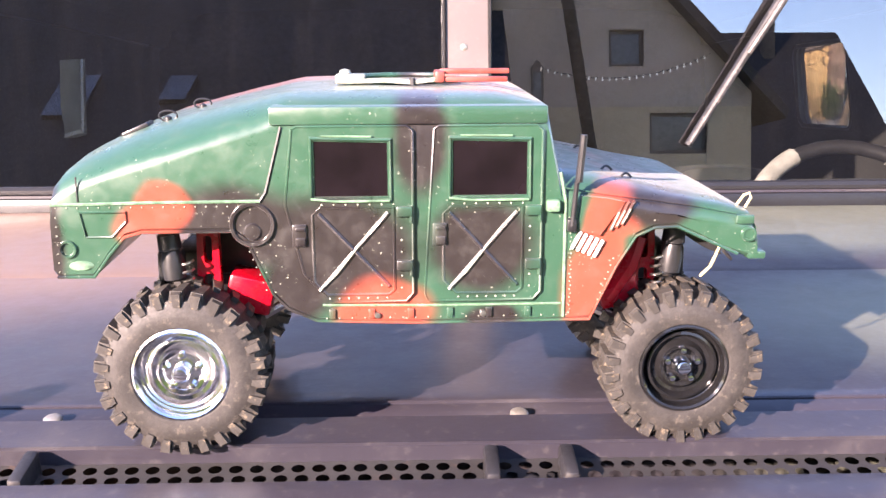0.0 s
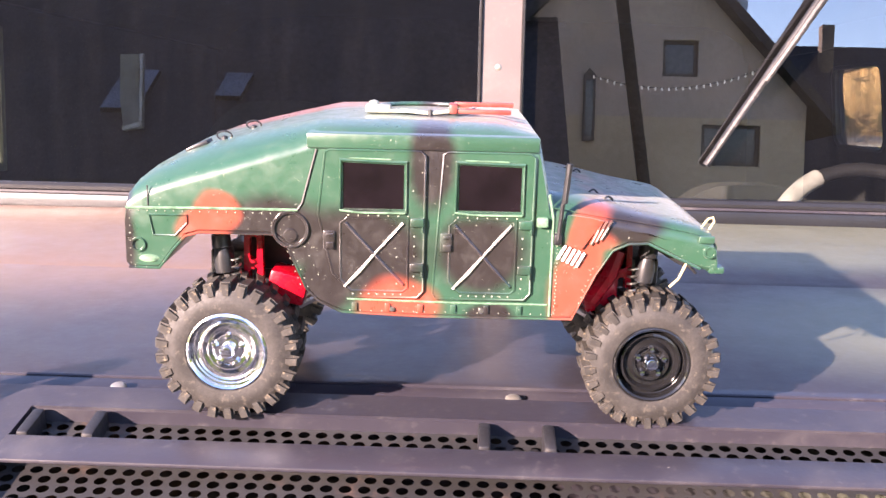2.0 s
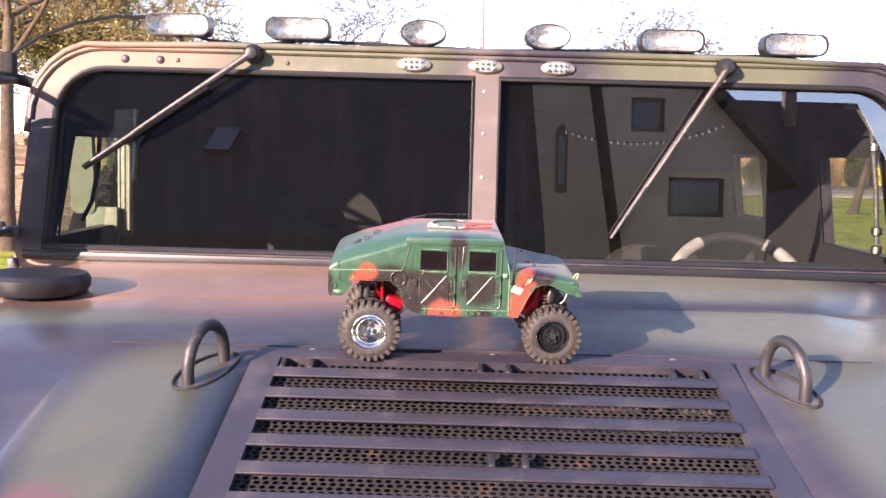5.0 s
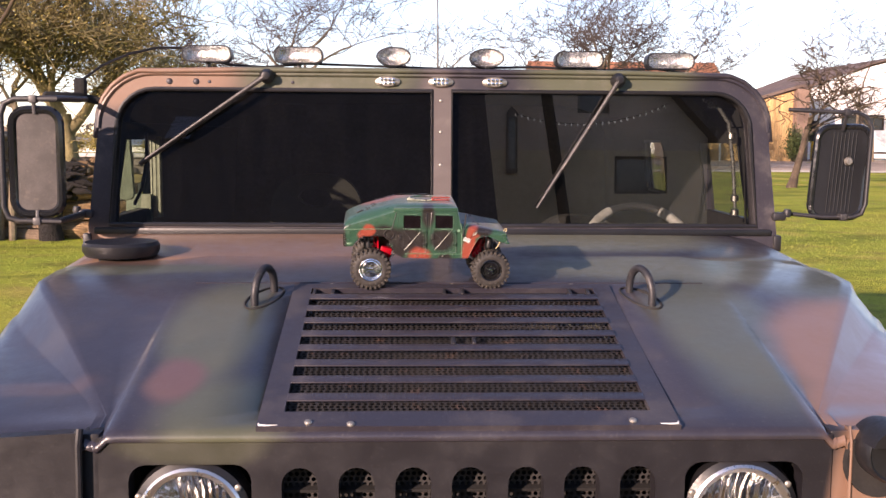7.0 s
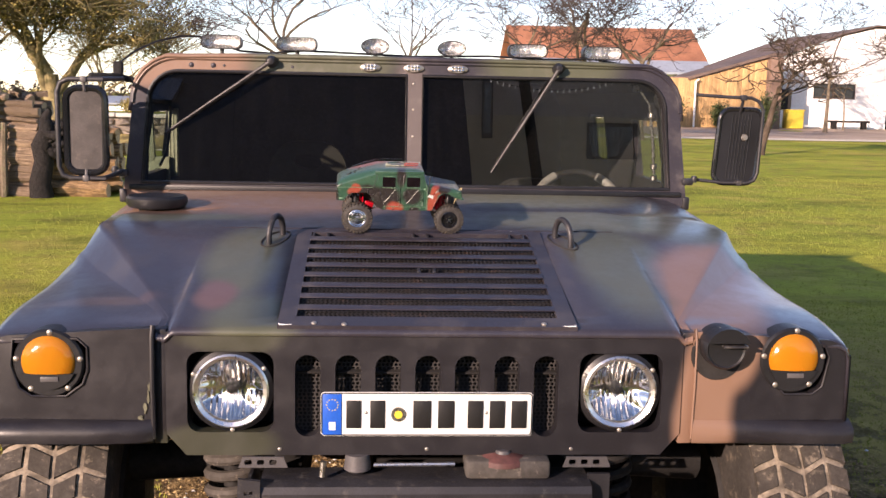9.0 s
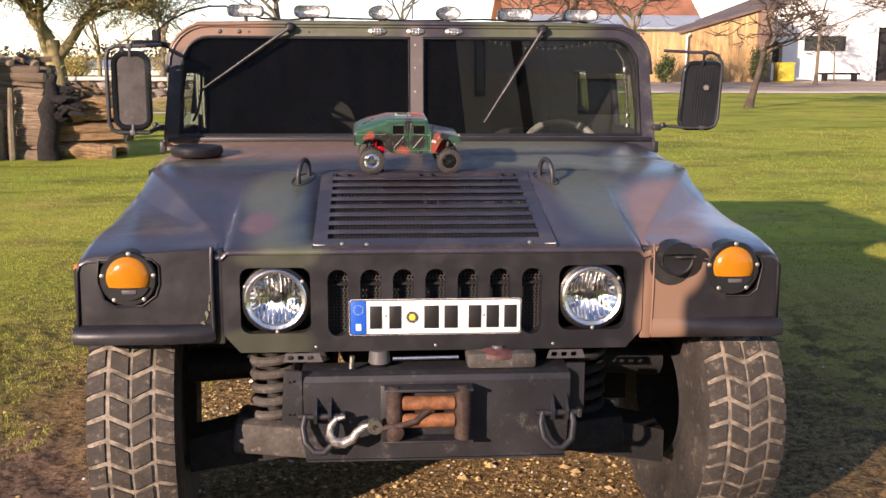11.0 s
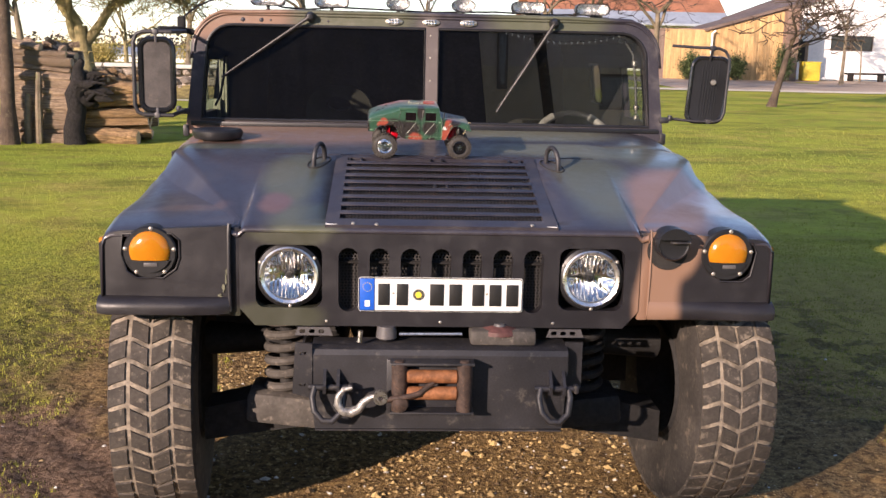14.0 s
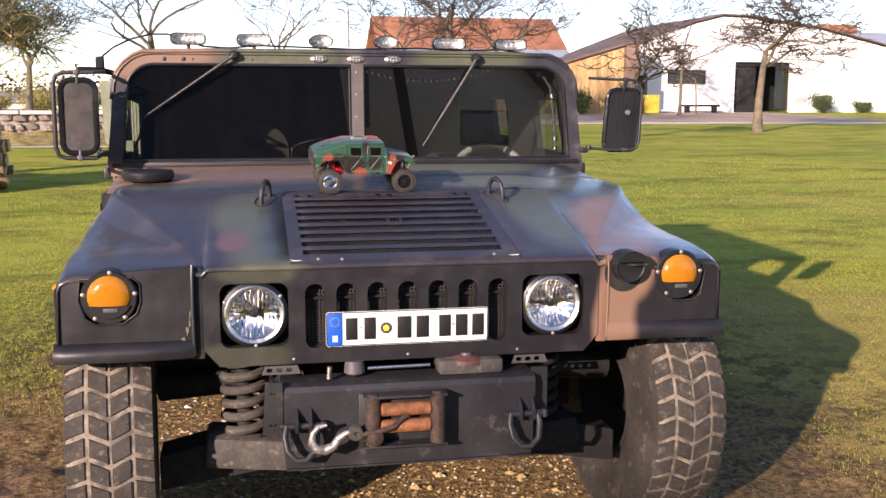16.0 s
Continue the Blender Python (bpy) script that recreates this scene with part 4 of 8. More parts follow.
for i, z in enumerate((1.40, 1.505, 1.605, 1.70)):
    part("screw", bolt_mesh, None, wf, at=facing(0, ws(0, z, -0.012)[1], z) @ Matrix.Scale(0.5, 4))
painted_bolt = bolt_mesh.copy()
painted_bolt.materials[0] = M_CAB
for x in (-0.82, -0.74, -0.70, -0.45):
    part("screw", painted_bolt, None, wf, at=facing(x, ws(0, 1.752, -0.012)[1], 1.752) @ Matrix.Scale(0.55 if x != -0.82 and x != -0.74 else 1.0, 4))
bm = bmesh.new()                                                            # roof
ry = [1.452, 1.50, 1.58, 1.75, 2.6, 3.6, 3.9]
rr = []
for i, y in enumerate(ry):
    top = 1.782 + (0.0, 0.006, 0.010, 0.016, 0.024, 0.02, 0.0)[i]
    h = [(0, top), (0.6, top), (0.84, top - 0.006)] + [(hw_out(1.617) - 0.165 + 0.165 * math.sin(radians(a)), 1.617 + (top - 1.617) * math.cos(radians(a))) for a in (15, 30, 45, 60, 75, 90)] + [(hw_out(1.58), 1.58)]
    rr.append([bm.verts.new((-x, y, q)) for x, q in reversed(h[1:])] + [bm.verts.new((x, y, q)) for x, q in h])
for a, b in zip(rr, rr[1:]):
    for i in range(len(a) - 1):
        bm.faces.new((a[i], a[i + 1], b[i + 1], b[i]))
rl_ = bmesh.new()
ring_ = []
for y in (1.54, 2.2, 3.0, 3.84):
    h = [(0, 1.762), (0.6, 1.762), (0.82, 1.752), (0.89, 1.728), (0.945, 1.69), (0.962, 1.63)]
    ring_.append([rl_.verts.new((-x, y, q)) for x, q in reversed(h[1:])] + [rl_.verts.new((x, y, q)) for x, q in h])
for a, b in zip(ring_, ring_[1:]):
    for i in range(len(a) - 1):
        rl_.faces.new((a[i], a[i + 1], b[i + 1], b[i]))
bmesh.ops.translate(bm, vec=(SH, 0, 0), verts=bm.verts)
roof = part("roof", bm, M_CAB, truck, "camouflaged cab roof", angle=50)
part("roof_lining", rl_, M_LINER, roof, "black roof lining")
rm = roof.modifiers.new("thickness", "SOLIDIFY")
rm.thickness, rm.offset = 0.012, 1
for sx in (-1, 1):
    bm = bmesh.new()
    sheet(bm, [(1.47, 0.62), (3.9, 0.62), (3.9, 1.60), (1.50, 1.60)], [[(1.60, 1.33), (2.06, 1.33), (2.06, 1.575), (1.63, 1.575)]] + ([rounded(2.60, 1.36, 2.97, 1.58, 0.04, 4)] if sx > 0 else []), lambda u, v, w: (SH + sx * (hw_out(v) - 0.006 - w), u, v), 0.03)
    side = part("cab_side", bm, M_CAB, truck, "cab side with a door window")
    bm = bmesh.new()
    sheet(bm, [(1.53, 0.72), (3.84, 0.72), (3.84, 1.63), (1.55, 1.63)], [[(1.60, 1.33), (2.06, 1.33), (2.06, 1.575), (1.63, 1.575)]] + ([rounded(2.60, 1.36, 2.97, 1.58, 0.04, 4)] if sx > 0 else []), lambda u, v, w: (SH + sx * (hw_out(v) - 0.040 - w), u, v), 0.004)
    part("lining", bm, M_LINER, side, "black inner lining")
    bm = bmesh.new()
    sheet(bm, [(1.60, 1.33), (2.06, 1.33), (2.06, 1.575), (1.63, 1.575)], [], lambda u, v, w: (SH + sx * (hw_out(v) - 0.018 - w), u, v), 0.001)
    bmesh.ops.delete(bm, geom=[f for f in bm.faces if len(f.verts) == 4], context="FACES")
    ob = part("door_pane", bm, M_DOORPANE, side)
    ob.visible_shadow = False
    if sx > 0:
        bm = bmesh.new()
        tube(bm, [(SH + hw_out(v) - 0.034, u, v) for u, v in rounded(2.60, 1.36, 2.97, 1.58, 0.04, 4)], 0.008, 6, closed=True)
        part("window_seal", bm, M_PLASTIC, side)
        bm = bmesh.new()
        sheet(bm, rounded(2.60, 1.36, 2.97, 1.58, 0.04, 4), [], lambda u, v, w: (SH + hw_out(v) - 0.018 - w, u, v), 0.001)
        bmesh.ops.delete(bm, geom=[f for f in bm.faces if len(f.verts) == 4], context="FACES")
        ob = part("rear_door_pane", bm, M_SMOKE, side, "smoky rear door pane")
        ob.visible_shadow = False
    bm = bmesh.new()                                                        # hinge block at the foot of the frame
    box(bm, (SH + sx * 1.062, 1.445, 1.268), (0.026, 0.03, 0.050), 0.006)
    part("hinge_foot", bm, M_BLACK, truck)
    bm = bmesh.new()
    box(bm, (SH + sx * 1.064, 1.440, 1.352), (0.044, 0.03, 0.026), 0.008)
    lathe(bm, [(0.0, 0.014), (0.010, 0.012), (0.014, 0.0), (0.010, -0.012)], pose(SH + sx * 1.090, 1.437, 1.362), 12)
    part("hinge", bm, M_BLACK, truck)
    bm = bmesh.new()
    box(bm, (SH + sx * (hw_out(1.55) + 0.010), 1.60, 1.545), (0.014, 0.10, 0.15), 0.004)
    part("door_seal", bm, M_PLASTIC, truck)
bm = bmesh.new()
sheet(bm, rounded(-1.150, 1.36, -1.082, 1.665, 0.02, 4), [], lambda u, v, w: (u - 0.05 * (v - 1.5), 2.0 + w, v), 0.03)
box(bm, (-1.06, 2.015, 1.30), (0.09, 0.02, 0.16), 0.004)
part("side_plate", bm, M_PALEPLATE, truck, "pale beige-green plate standing out from the cab side")
bm = bmesh.new()
box(bm, (-1.002, 2.04, 1.44), (0.040, 0.02, 0.29), 0.003)
for k in range(3):
    tube(bm, [(-1.016 + 0.014 * k, 2.030, 1.30), (-1.016 + 0.014 * k, 2.030, 1.58)], 0.0035, 6)
part("door_post", bm, M_PALEPLATE, truck, "ribbed pale green door post")
bm = bmesh.new()
box(bm, (0, 3.86, 1.22), (2.08, 0.03, 1.24))
box(bm, (0, 2.7, 0.70), (2.06, 2.4, 0.03))
part("cab_rear", bm, M_DARK, truck)
bm = bmesh.new()
box(bm, (0, 1.62, 1.20), (2.02, 0.30, 0.18), 0.04)
box(bm, (0.70, 1.60, 1.285), (0.42, 0.2, 0.05), 0.03)
box(bm, (-0.45, 1.62, 1.285), (0.5, 0.16, 0.03), 0.012)
part("dashboard", bm, M_SEAT, truck, "dark dashboard")
for sx in (-0.80, 1):
    bm = bmesh.new()
    box(bm, (sx * 0.56, 1.85, 0.92), (0.5, 0.5, 0.2), 0.06)
    hole = [(sx * 0.55 + 0.055 * math.cos(a) - 0.03 * math.sin(a), (1.36 if sx < 0 else 1.21) + 0.032 * math.sin(a) + 0.012 * math.cos(a)) for a in [2 * math.pi * q / 14 for q in range(14)]]
    sheet(bm, [(sx * 0.55 + u, v - (0.15 if sx > 0 else 0)) for u, v in rounded(-0.17, 0.9, 0.17, 1.45, 0.13, 6)], [hole], lambda u, v, w: (u, 2.10 + w + 0.16 * (v - 1.2) + 1.2 * (u - sx * 0.55) ** 2, v), 0.09)
    part("seat", bm, M_SEAT if sx < 0 else M_LINER, truck, "dark cab seat")
sw = part("steering_wheel", (lambda b: (tube(b, [Matrix.Translation((0.725, 1.88, 1.19)) @ Matrix.Rotation(radians(55), 4, "X") @ Vector((0.19 * math.cos(t), 0.19 * math.sin(t), 0)) for t in [2 * math.pi * i / 32 for i in range(32)]], 0.014, 10, closed=True), b)[1])(bmesh.new()), M_PLASTIC, truck, "dark steering wheel with light grips")
for a0, a1 in ((25, 62), (118, 150)):
    bm = bmesh.new()
    tube(bm, [Matrix.Translation((0.725, 1.88, 1.19)) @ Matrix.Rotation(radians(55), 4, "X") @ Vector((0.19 * math.cos(radians(a)), 0.19 * math.sin(radians(a)), 0)) for a in np.linspace(a0, a1, 8)], 0.018, 10)
    part("grip", bm, M_GRIP, sw, "pale worn grip")
bm = bmesh.new()
tube(bm, [(0.84, 1.56, 1.715), (0.89, 1.56, 1.69), (0.925, 1.56, 1.64), (0.945, 1.56, 1.5), (0.955, 1.56, 1.37)], 0.006, 10)
pipe = part("grab_pipe", bm, M_PIPE, truck, "bright pipe inside the windscreen")
for px, pz in ((0.868, 1.70), (0.934, 1.60), (0.953, 1.40), (0.955, 1.355)):
    bm = bmesh.new()
    lathe(bm, [(0.007, -0.012), (0.013, -0.008), (0.013, 0.008), (0.007, 0.012)], pose(px, 1.56, pz), 14)
    part("clamp", bm, M_STEEL, pipe, "bright clamp")
bm = bmesh.new()
tube(bm, [(-0.925, 1.60, 1.60), (-0.93, 1.60, 1.50), (-0.945, 1.60, 1.42), (-0.97, 1.6, 1.37)], 0.006, 6)
part("cable", bm, M_PLASTIC, truck)

# wipers
for pv, tip in (((-0.527, 1.770), (-0.913, 1.505)), ((0.543, 1.767), (0.300, 1.378))):
    pv, tip = Vector(pv), Vector(tip)
    wp = part("wiper", (lambda b: (tube(b, [ws(pv.x, pv.y, -0.045), ws(*(pv.lerp(tip, 0.15)), -0.042), ws(*(pv.lerp(tip, 0.6)), -0.035), ws(*(pv.lerp(tip, 0.7)), -0.028)], [0.009, 0.0065, 0.0045, 0.004], 8), b)[1])(bmesh.new()), M_WIPER, truck, "windscreen wiper with a grey arm")
    bm = bmesh.new()
    a, b = pv.lerp(tip, 0.28), tip
    tube(bm, [ws(a.x, a.y, -0.020), ws(*a.lerp(b, 0.5), -0.022), ws(b.x, b.y, -0.018)], [0.0035, 0.0055, 0.0035], 8)
    part("blade", bm, M_WIPER, wp)
    bm = bmesh.new()
    tube(bm, [ws(a.x, a.y - 0.004, -0.004), ws(b.x, b.y - 0.004, -0.004)], 0.005, 6)
    part("blade_rubber", bm, M_PLASTIC, wp)
    bm = bmesh.new()
    lathe(bm, [(0.0, 0.055), (0.012, 0.052), (0.022, 0.03), (0.024, 0.0)], facing(*ws(pv.x, pv.y, 0)), 16)
    part("pivot", bm, M_PLASTIC, wp)
# marker lamps above the windscreen
bm = bmesh.new()
lathe(bm, [(0.0, 0.016), (0.0045, 0.014), (0.005, 0.008)], None, 8)
diode_mesh = mesh_of("diode", bm, M_CHROME)
for x in (-0.162, 0.0, 0.165):
    ml = part("marker_lamp", (lambda b: (lathe(b, [(0.0, 0.010), (0.028, 0.010), (0.038, 0.004), (0.040, -0.014)], facing(*ws(x, 1.757, -0.014)) @ Matrix.Diagonal((1, 0.44, 1, 1)), 24), b)[1])(bmesh.new()), M_BOLT, truck, "small oval marker lamp with bright diodes")
    for i in range(4):
        for j in (-1, 1):
            part("diode", diode_mesh, None, ml, at=facing(*ws(x - 0.02 + 0.0125 * i, 1.7575 + j * 0.0055, -0.014)))
# lamps on the roof
for i, x in enumerate((-0.722, -0.44, -0.145, 0.147, 0.438, 0.727)):
    oval = i in (2, 3)
    w, h = (0.054, 0.030) if oval else (0.076, 0.0255)
    z = 1.842 - 0.0018 * i
    shape = [(w * math.cos(t), h * math.sin(t)) for t in [2 * math.pi * q / 28 for q in range(28)]] if oval else rounded(-w, -h, w, h, h * 0.85, 6)
    rl = part("roof_lamp", (lambda b: (sheet(b, [(x + u, z + v) for u, v in shape], [[(x + u * 0.94, z + v * 0.88) for u, v in shape]], lambda u, v, w_: (u, 1.535 + w_, v), 0.05), b)[1])(bmesh.new()), M_PLASTIC, truck, "oval roof lamp" if oval else "long rounded roof lamp")
    bm = bmesh.new()
    ring = [[bm.verts.new((x + u * q, y, z + v * q2)) for u, v in shape] for q, q2, y in ((0.95, 0.90, 1.538), (0.82, 0.72, 1.556), (0.4, 0.35, 1.568))]
    for a, b in zip(ring, ring[1:]):
        for q in range(len(a)):
            bm.faces.new((a[q], a[(q + 1) % len(a)], b[(q + 1) % len(a)], b[q]))
    bm.faces.new(ring[-1])
    part("reflector", bm, M_ROOFLAMP, rl, angle=10)
    bm = bmesh.new()
    sheet(bm, [(x + u * 0.95, z + v * 0.90) for u, v in shape], [], lambda u, v, w_: (u, 1.536 + w_, v), 0.002)
    ob = part("lens", bm, M_LENS, rl)
    ob.visible_shadow = False
    bm = bmesh.new()
    tube(bm, [(x, 1.56, z - h), (x, 1.56, 1.775)], 0.008, 8)
    part("stem", bm, M_PLASTIC, rl)
bm = bmesh.new()
tube(bm, [(-1.085, 1.46, 1.750), (-1.03, 1.50, 1.800), (-0.96, 1.54, 1.838), (-0.88, 1.57, 1.860), (-0.81, 1.585, 1.862), (-0.74, 1.6, 1.838), (-0.66, 1.6, 1.812), (-0.55, 1.6, 1.806), (-0.42, 1.6, 1.818), (-0.2, 1.6, 1.812), (0.0, 1.6, 1.806), (0.3, 1.6, 1.814), (0.52, 1.6, 1.806), (0.7, 1.6, 1.812), (0.85, 1.6, 1.79)], 0.0042, 6)
part("lamp_cable", bm, M_PLASTIC, truck, "loose black cable along the roof lamps")
bm = bmesh.new()
tube(bm, [(0.0, 1.75, 1.82), (0.0, 1.76, 1.95), (-0.005, 1.78, 2.25)], [0.004, 0.0025, 0.0015], 6)
part("aerial", bm, M_PLASTIC, truck)

# mirrors
for sx, cx, cy_, cz, hw, hh, tilt in ((-1, -1.147, 1.24, 1.512, 0.066, 0.146, 0.0), (1, 1.248, 1.448, 1.489, 0.082, 0.141, 0.07)):
    def at_mirror(u, v, w):
        return (cx + u + tilt * v, cy_ + w, cz + v)

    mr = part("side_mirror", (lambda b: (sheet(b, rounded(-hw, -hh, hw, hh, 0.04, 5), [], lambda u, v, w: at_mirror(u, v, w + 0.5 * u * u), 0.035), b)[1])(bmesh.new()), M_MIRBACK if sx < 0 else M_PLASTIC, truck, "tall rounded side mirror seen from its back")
    for i in range(0 if sx < 0 else 7):
        bm = bmesh.new()
        tube(bm, [at_mirror(-0.034 + 0.012 * i, -hh * 0.88, -0.0002), at_mirror(-0.034 + 0.012 * i, hh * 0.88, -0.0002)], 0.0010, 5)
        part("rib", bm, M_PLASTIC, mr)
    bm = bmesh.new()
    tube(bm, [at_mirror(u, v, 0.006) for u, v in rounded(-hw, -hh, hw, hh, 0.04, 5)], 0.013 if sx < 0 else 0.010, 8, closed=True)
    part("housing_rim", bm, M_GLOSS, mr, "glossy black rim")
    bm = bmesh.new()
    sheet(bm, rounded(0.008 - hw, 0.008 - hh, hw - 0.008, hh - 0.008, 0.035, 5), [], lambda u, v, w: at_mirror(u, v, w + 0.041), 0.003)
    part("mirror_glass", bm, M_CHROME, mr)
    ex, zt, zb, ya = (cx - 0.092, 1.688, 1.346, cy_ - 0.008) if sx < 0 else (cx + 0.070, 1.674, 1.352, 1.418)
    inner = (-1.078, 1.45) if sx < 0 else (1.085, 1.45)
    bm = bmesh.new()
    tube(bm, [(inner[0], inner[1], zb + 0.008), (cx - sx * 0.06, ya, zb), (ex - sx * 0.04, ya, zb), (ex - sx * 0.012, ya, zb + 0.010), (ex, ya, zb + 0.04), (ex + sx * tilt * 0.12, ya, zt - 0.045), (ex - sx * 0.012, ya, zt - 0.012), (ex - sx * 0.04, ya, zt), (cx - sx * 0.06, ya, zt + 0.002), (inner[0] - sx * 0.01, inner[1], zt + 0.008)], 0.0090 if sx < 0 else 0.0065, 10)
    part("mirror_arm", bm, M_BLACK, mr, "bent tube arm")
    for za, zc in ((zb, cz - hh + 0.01), (zt, cz + hh - 0.01)):
        bm = bmesh.new()
        tube(bm, [(cx, ya, za), (cx, cy_ - 0.002, zc)], 0.006, 8)
        box(bm, (cx, ya, za), (0.022, 0.022, 0.022), 0.004)
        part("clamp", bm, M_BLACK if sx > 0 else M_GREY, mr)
    if sx > 0:
        bm = bmesh.new()
        lathe(bm, [(0.0, 0.010), (0.010, 0.009), (0.014, 0.0)], facing(1.270, 1.447, 1.524), 16)
        part("screw", bm, M_BOLT, mr, "bright round screw")
bm = bmesh.new()
box(bm, (-1.082, 1.45, 1.728), (0.034, 0.034, 0.062), 0.008)
box(bm, (-1.118, 1.40, 1.700), (0.12, 0.03, 0.030), 0.010, m=Matrix.Rotation(radians(38), 4, "Z"))
tube(bm, [(-1.07, 1.46, 1.70), (-1.03, 1.47, 1.69)], 0.012, 8)
part("bracket_block", bm, M_LINER, truck, "black bracket block above the mirror arm")
# intake cap
cap = part("intake_cap", (lambda b: (lathe(b, [(0.0, 0.010), (0.05, 0.011), (0.085, 0.022), (0.094, 0.024), (0.101, 0.016), (0.101, 0.0), (0.092, -0.014), (0.05, -0.02)], pose(-0.872, 1.075, 1.282), 40), b)[1])(bmesh.new()), M_PLASTIC, truck, "round black air intake cap")
bm = bmesh.new()
tube(bm, [(-0.872, 1.075, 1.19), (-0.872, 1.075, 1.275)], 0.06, 20)
part("neck", bm, M_DARK, cap)

# ---- the model truck on the hood ----
RG, RD, RO = (0.021, 0.072, 0.042), (0.018, 0.0145, 0.0145), (0.27, 0.054, 0.032)
M_TOY = camo("model_camouflage", RG, [
    ((-0.158, 0.1, 0.138), (0.045, 9, 0.022), RD), ((-0.193, 0.1, 0.150), (0.013, 9, 0.012), RO), ((-0.203, 0.1, 0.138), (0.015, 9, 0.011), RO),
    ((-0.253, 0.1, 0.130), (0.008, 9, 0.04), RD), ((-0.100, 0.1, 0.125), (0.040, 9, 0.030), RD),
    ((-0.125, 0.1, 0.105), (0.018, 9, 0.020), RD), ((-0.026, 0.1, 0.126), (0.028, 9, 0.026), RD),
    ((-0.060, 0.1, 0.185), (0.014, 9, 0.032), RD), ((-0.078, 0.1, 0.090), (0.024, 9, 0.018), RO),
    ((-0.022, 0.1, 0.086), (0.016, 9, 0.007), RD), ((0.034, 0.1, 0.100), (0.016, 9, 0.030), RO),
    ((0.045, 0.1, 0.145), (0.016, 9, 0.014), RO), ((0.037, 0.1, 0.126), (0.012, 9, 0.022), RO), ((0.068, 0.1, 0.146), (0.020, 9, 0.010), RD),
    ((-0.012, 0.1, 0.207), (0.030, 0.07, 0.006), RO), ((-0.165, 0.15, 0.200), (0.07, 0.05, 0.02), RO)],
    rough=0.34, warp=0.006, wscale=30, soft=0.30, bscale=900, bdist=0.00003, dust=(0.5, 0.5, 0.42), dusty=0.03, coat=0.7, speck=0.05, sheen=0.10, chip=0.5)
M_TOYRUB = mat("model_tyre_rubber", (0.036, 0.032, 0.029), 0.6, var=0.35, scale=60, bump=0.5, bscale=500, bdist=0.0004, patch=(0.10, 0.085, 0.068))
M_LUG = mat("model_tread_rubber", (0.044, 0.039, 0.034), 0.65, var=0.3, scale=90, bump=0.4, bscale=500, bdist=0.0004, patch=(0.26, 0.20, 0.13), random_tint=0.35)
M_RED = mat("red_plastic", (0.40, 0.004, 0.014), 0.28, var=0.25, scale=40, bump=0.1)
M_TOYBLK = mat("model_black_plastic", (0.02, 0.02, 0.022), 0.4, var=0.3, scale=60, bump=0.2, bscale=400, bdist=0.0003)
M_TOYRIM = mat("glossy_black_rim", (0.012, 0.012, 0.013), 0.14, var=0.3, scale=60, bump=0.0)
M_SCUFF = mat("scuffed_paint_edge", (0.13, 0.24, 0.15), 0.45, var=0.4, scale=160, bump=0.2, bscale=600, bdist=0.0002, patch=(0.06, 0.2, 0.09))
M_PALE = mat("worn_and_highlit_edge", (0.34, 0.36, 0.29), 0.45, var=0.4, scale=160, bump=0.2, bscale=600, bdist=0.0002, patch=(0.10, 0.12, 0.09))
M_TOYBROWN = mat("brown_red_plastic", (0.30, 0.06, 0.045), 0.4, var=0.3, scale=80, bump=0.1)
M_TOYGLASS = mat("smoked_window", (0.009, 0.006, 0.008), 0.08, var=0.4, scale=25, bump=0.0)
M_TOYGLASS.node_tree.nodes["Principled BSDF"].inputs["Specular IOR Level"].default_value = 0.3
M_TOYCHROME = mat("model_chrome", (0.95, 0.95, 0.96), 0.11, 1.0, var=0.03, scale=80, bump=0.0)
M_CREAM = mat("cream_plastic", (0.75, 0.62, 0.33), 0.45, var=0.15, scale=80, bump=0.1)
toy = thing("model_truck", "scale model army truck in green and orange camouflage on the hood", "model truck", at=Matrix.Translation((0.0, 0.62, 1.2375)) @ Matrix.Translation((-0.19, 0.02, 0)) @ Matrix.Rotation(radians(1.7), 4, "Z") @ Matrix.Translation((0.19, -0.02, 0)) @ Matrix.Rotation(radians(5), 4, "X") @ Matrix.Translation((0, 0, -0.005)))
YC, HW = 0.096, 0.095
Y0 = YC - HW
stations = [
    (-0.2515, 0.114, 0.149, 0.151, 0.006), (-0.250, 0.112, 0.156, 0.160, 0.012), (-0.246, 0.1115, 0.160, 0.166, 0.018),
    (-0.238, 0.1115, 0.164, 0.173, 0.028), (-0.231, 0.1118, 0.1665, 0.177, 0.034), (-0.222, 0.124, 0.1695, 0.181, 0.036), (-0.214, 0.133, 0.172, 0.184, 0.036),
    (-0.205, 0.1355, 0.1745, 0.1875, 0.036), (-0.18, 0.1355, 0.182, 0.194, 0.035), (-0.158, 0.1355, 0.189, 0.1995, 0.034), (-0.151, 0.131, 0.191, 0.201, 0.033),
    (-0.144, 0.115, 0.193, 0.2025, 0.032), (-0.138, 0.101, 0.195, 0.204, 0.031), (-0.130, 0.0925, 0.1985, 0.2055, 0.030), (-0.115, 0.0857, 0.1985, 0.206, 0.030),
    (-0.09, 0.0840, 0.1985, 0.2065, 0.030), (-0.018, 0.0837, 0.1985, 0.206, 0.030), (0.006, 0.0837, 0.1985, 0.2005, 0.010), (0.008, 0.0837, 0.194, 0.197, 0.012)]
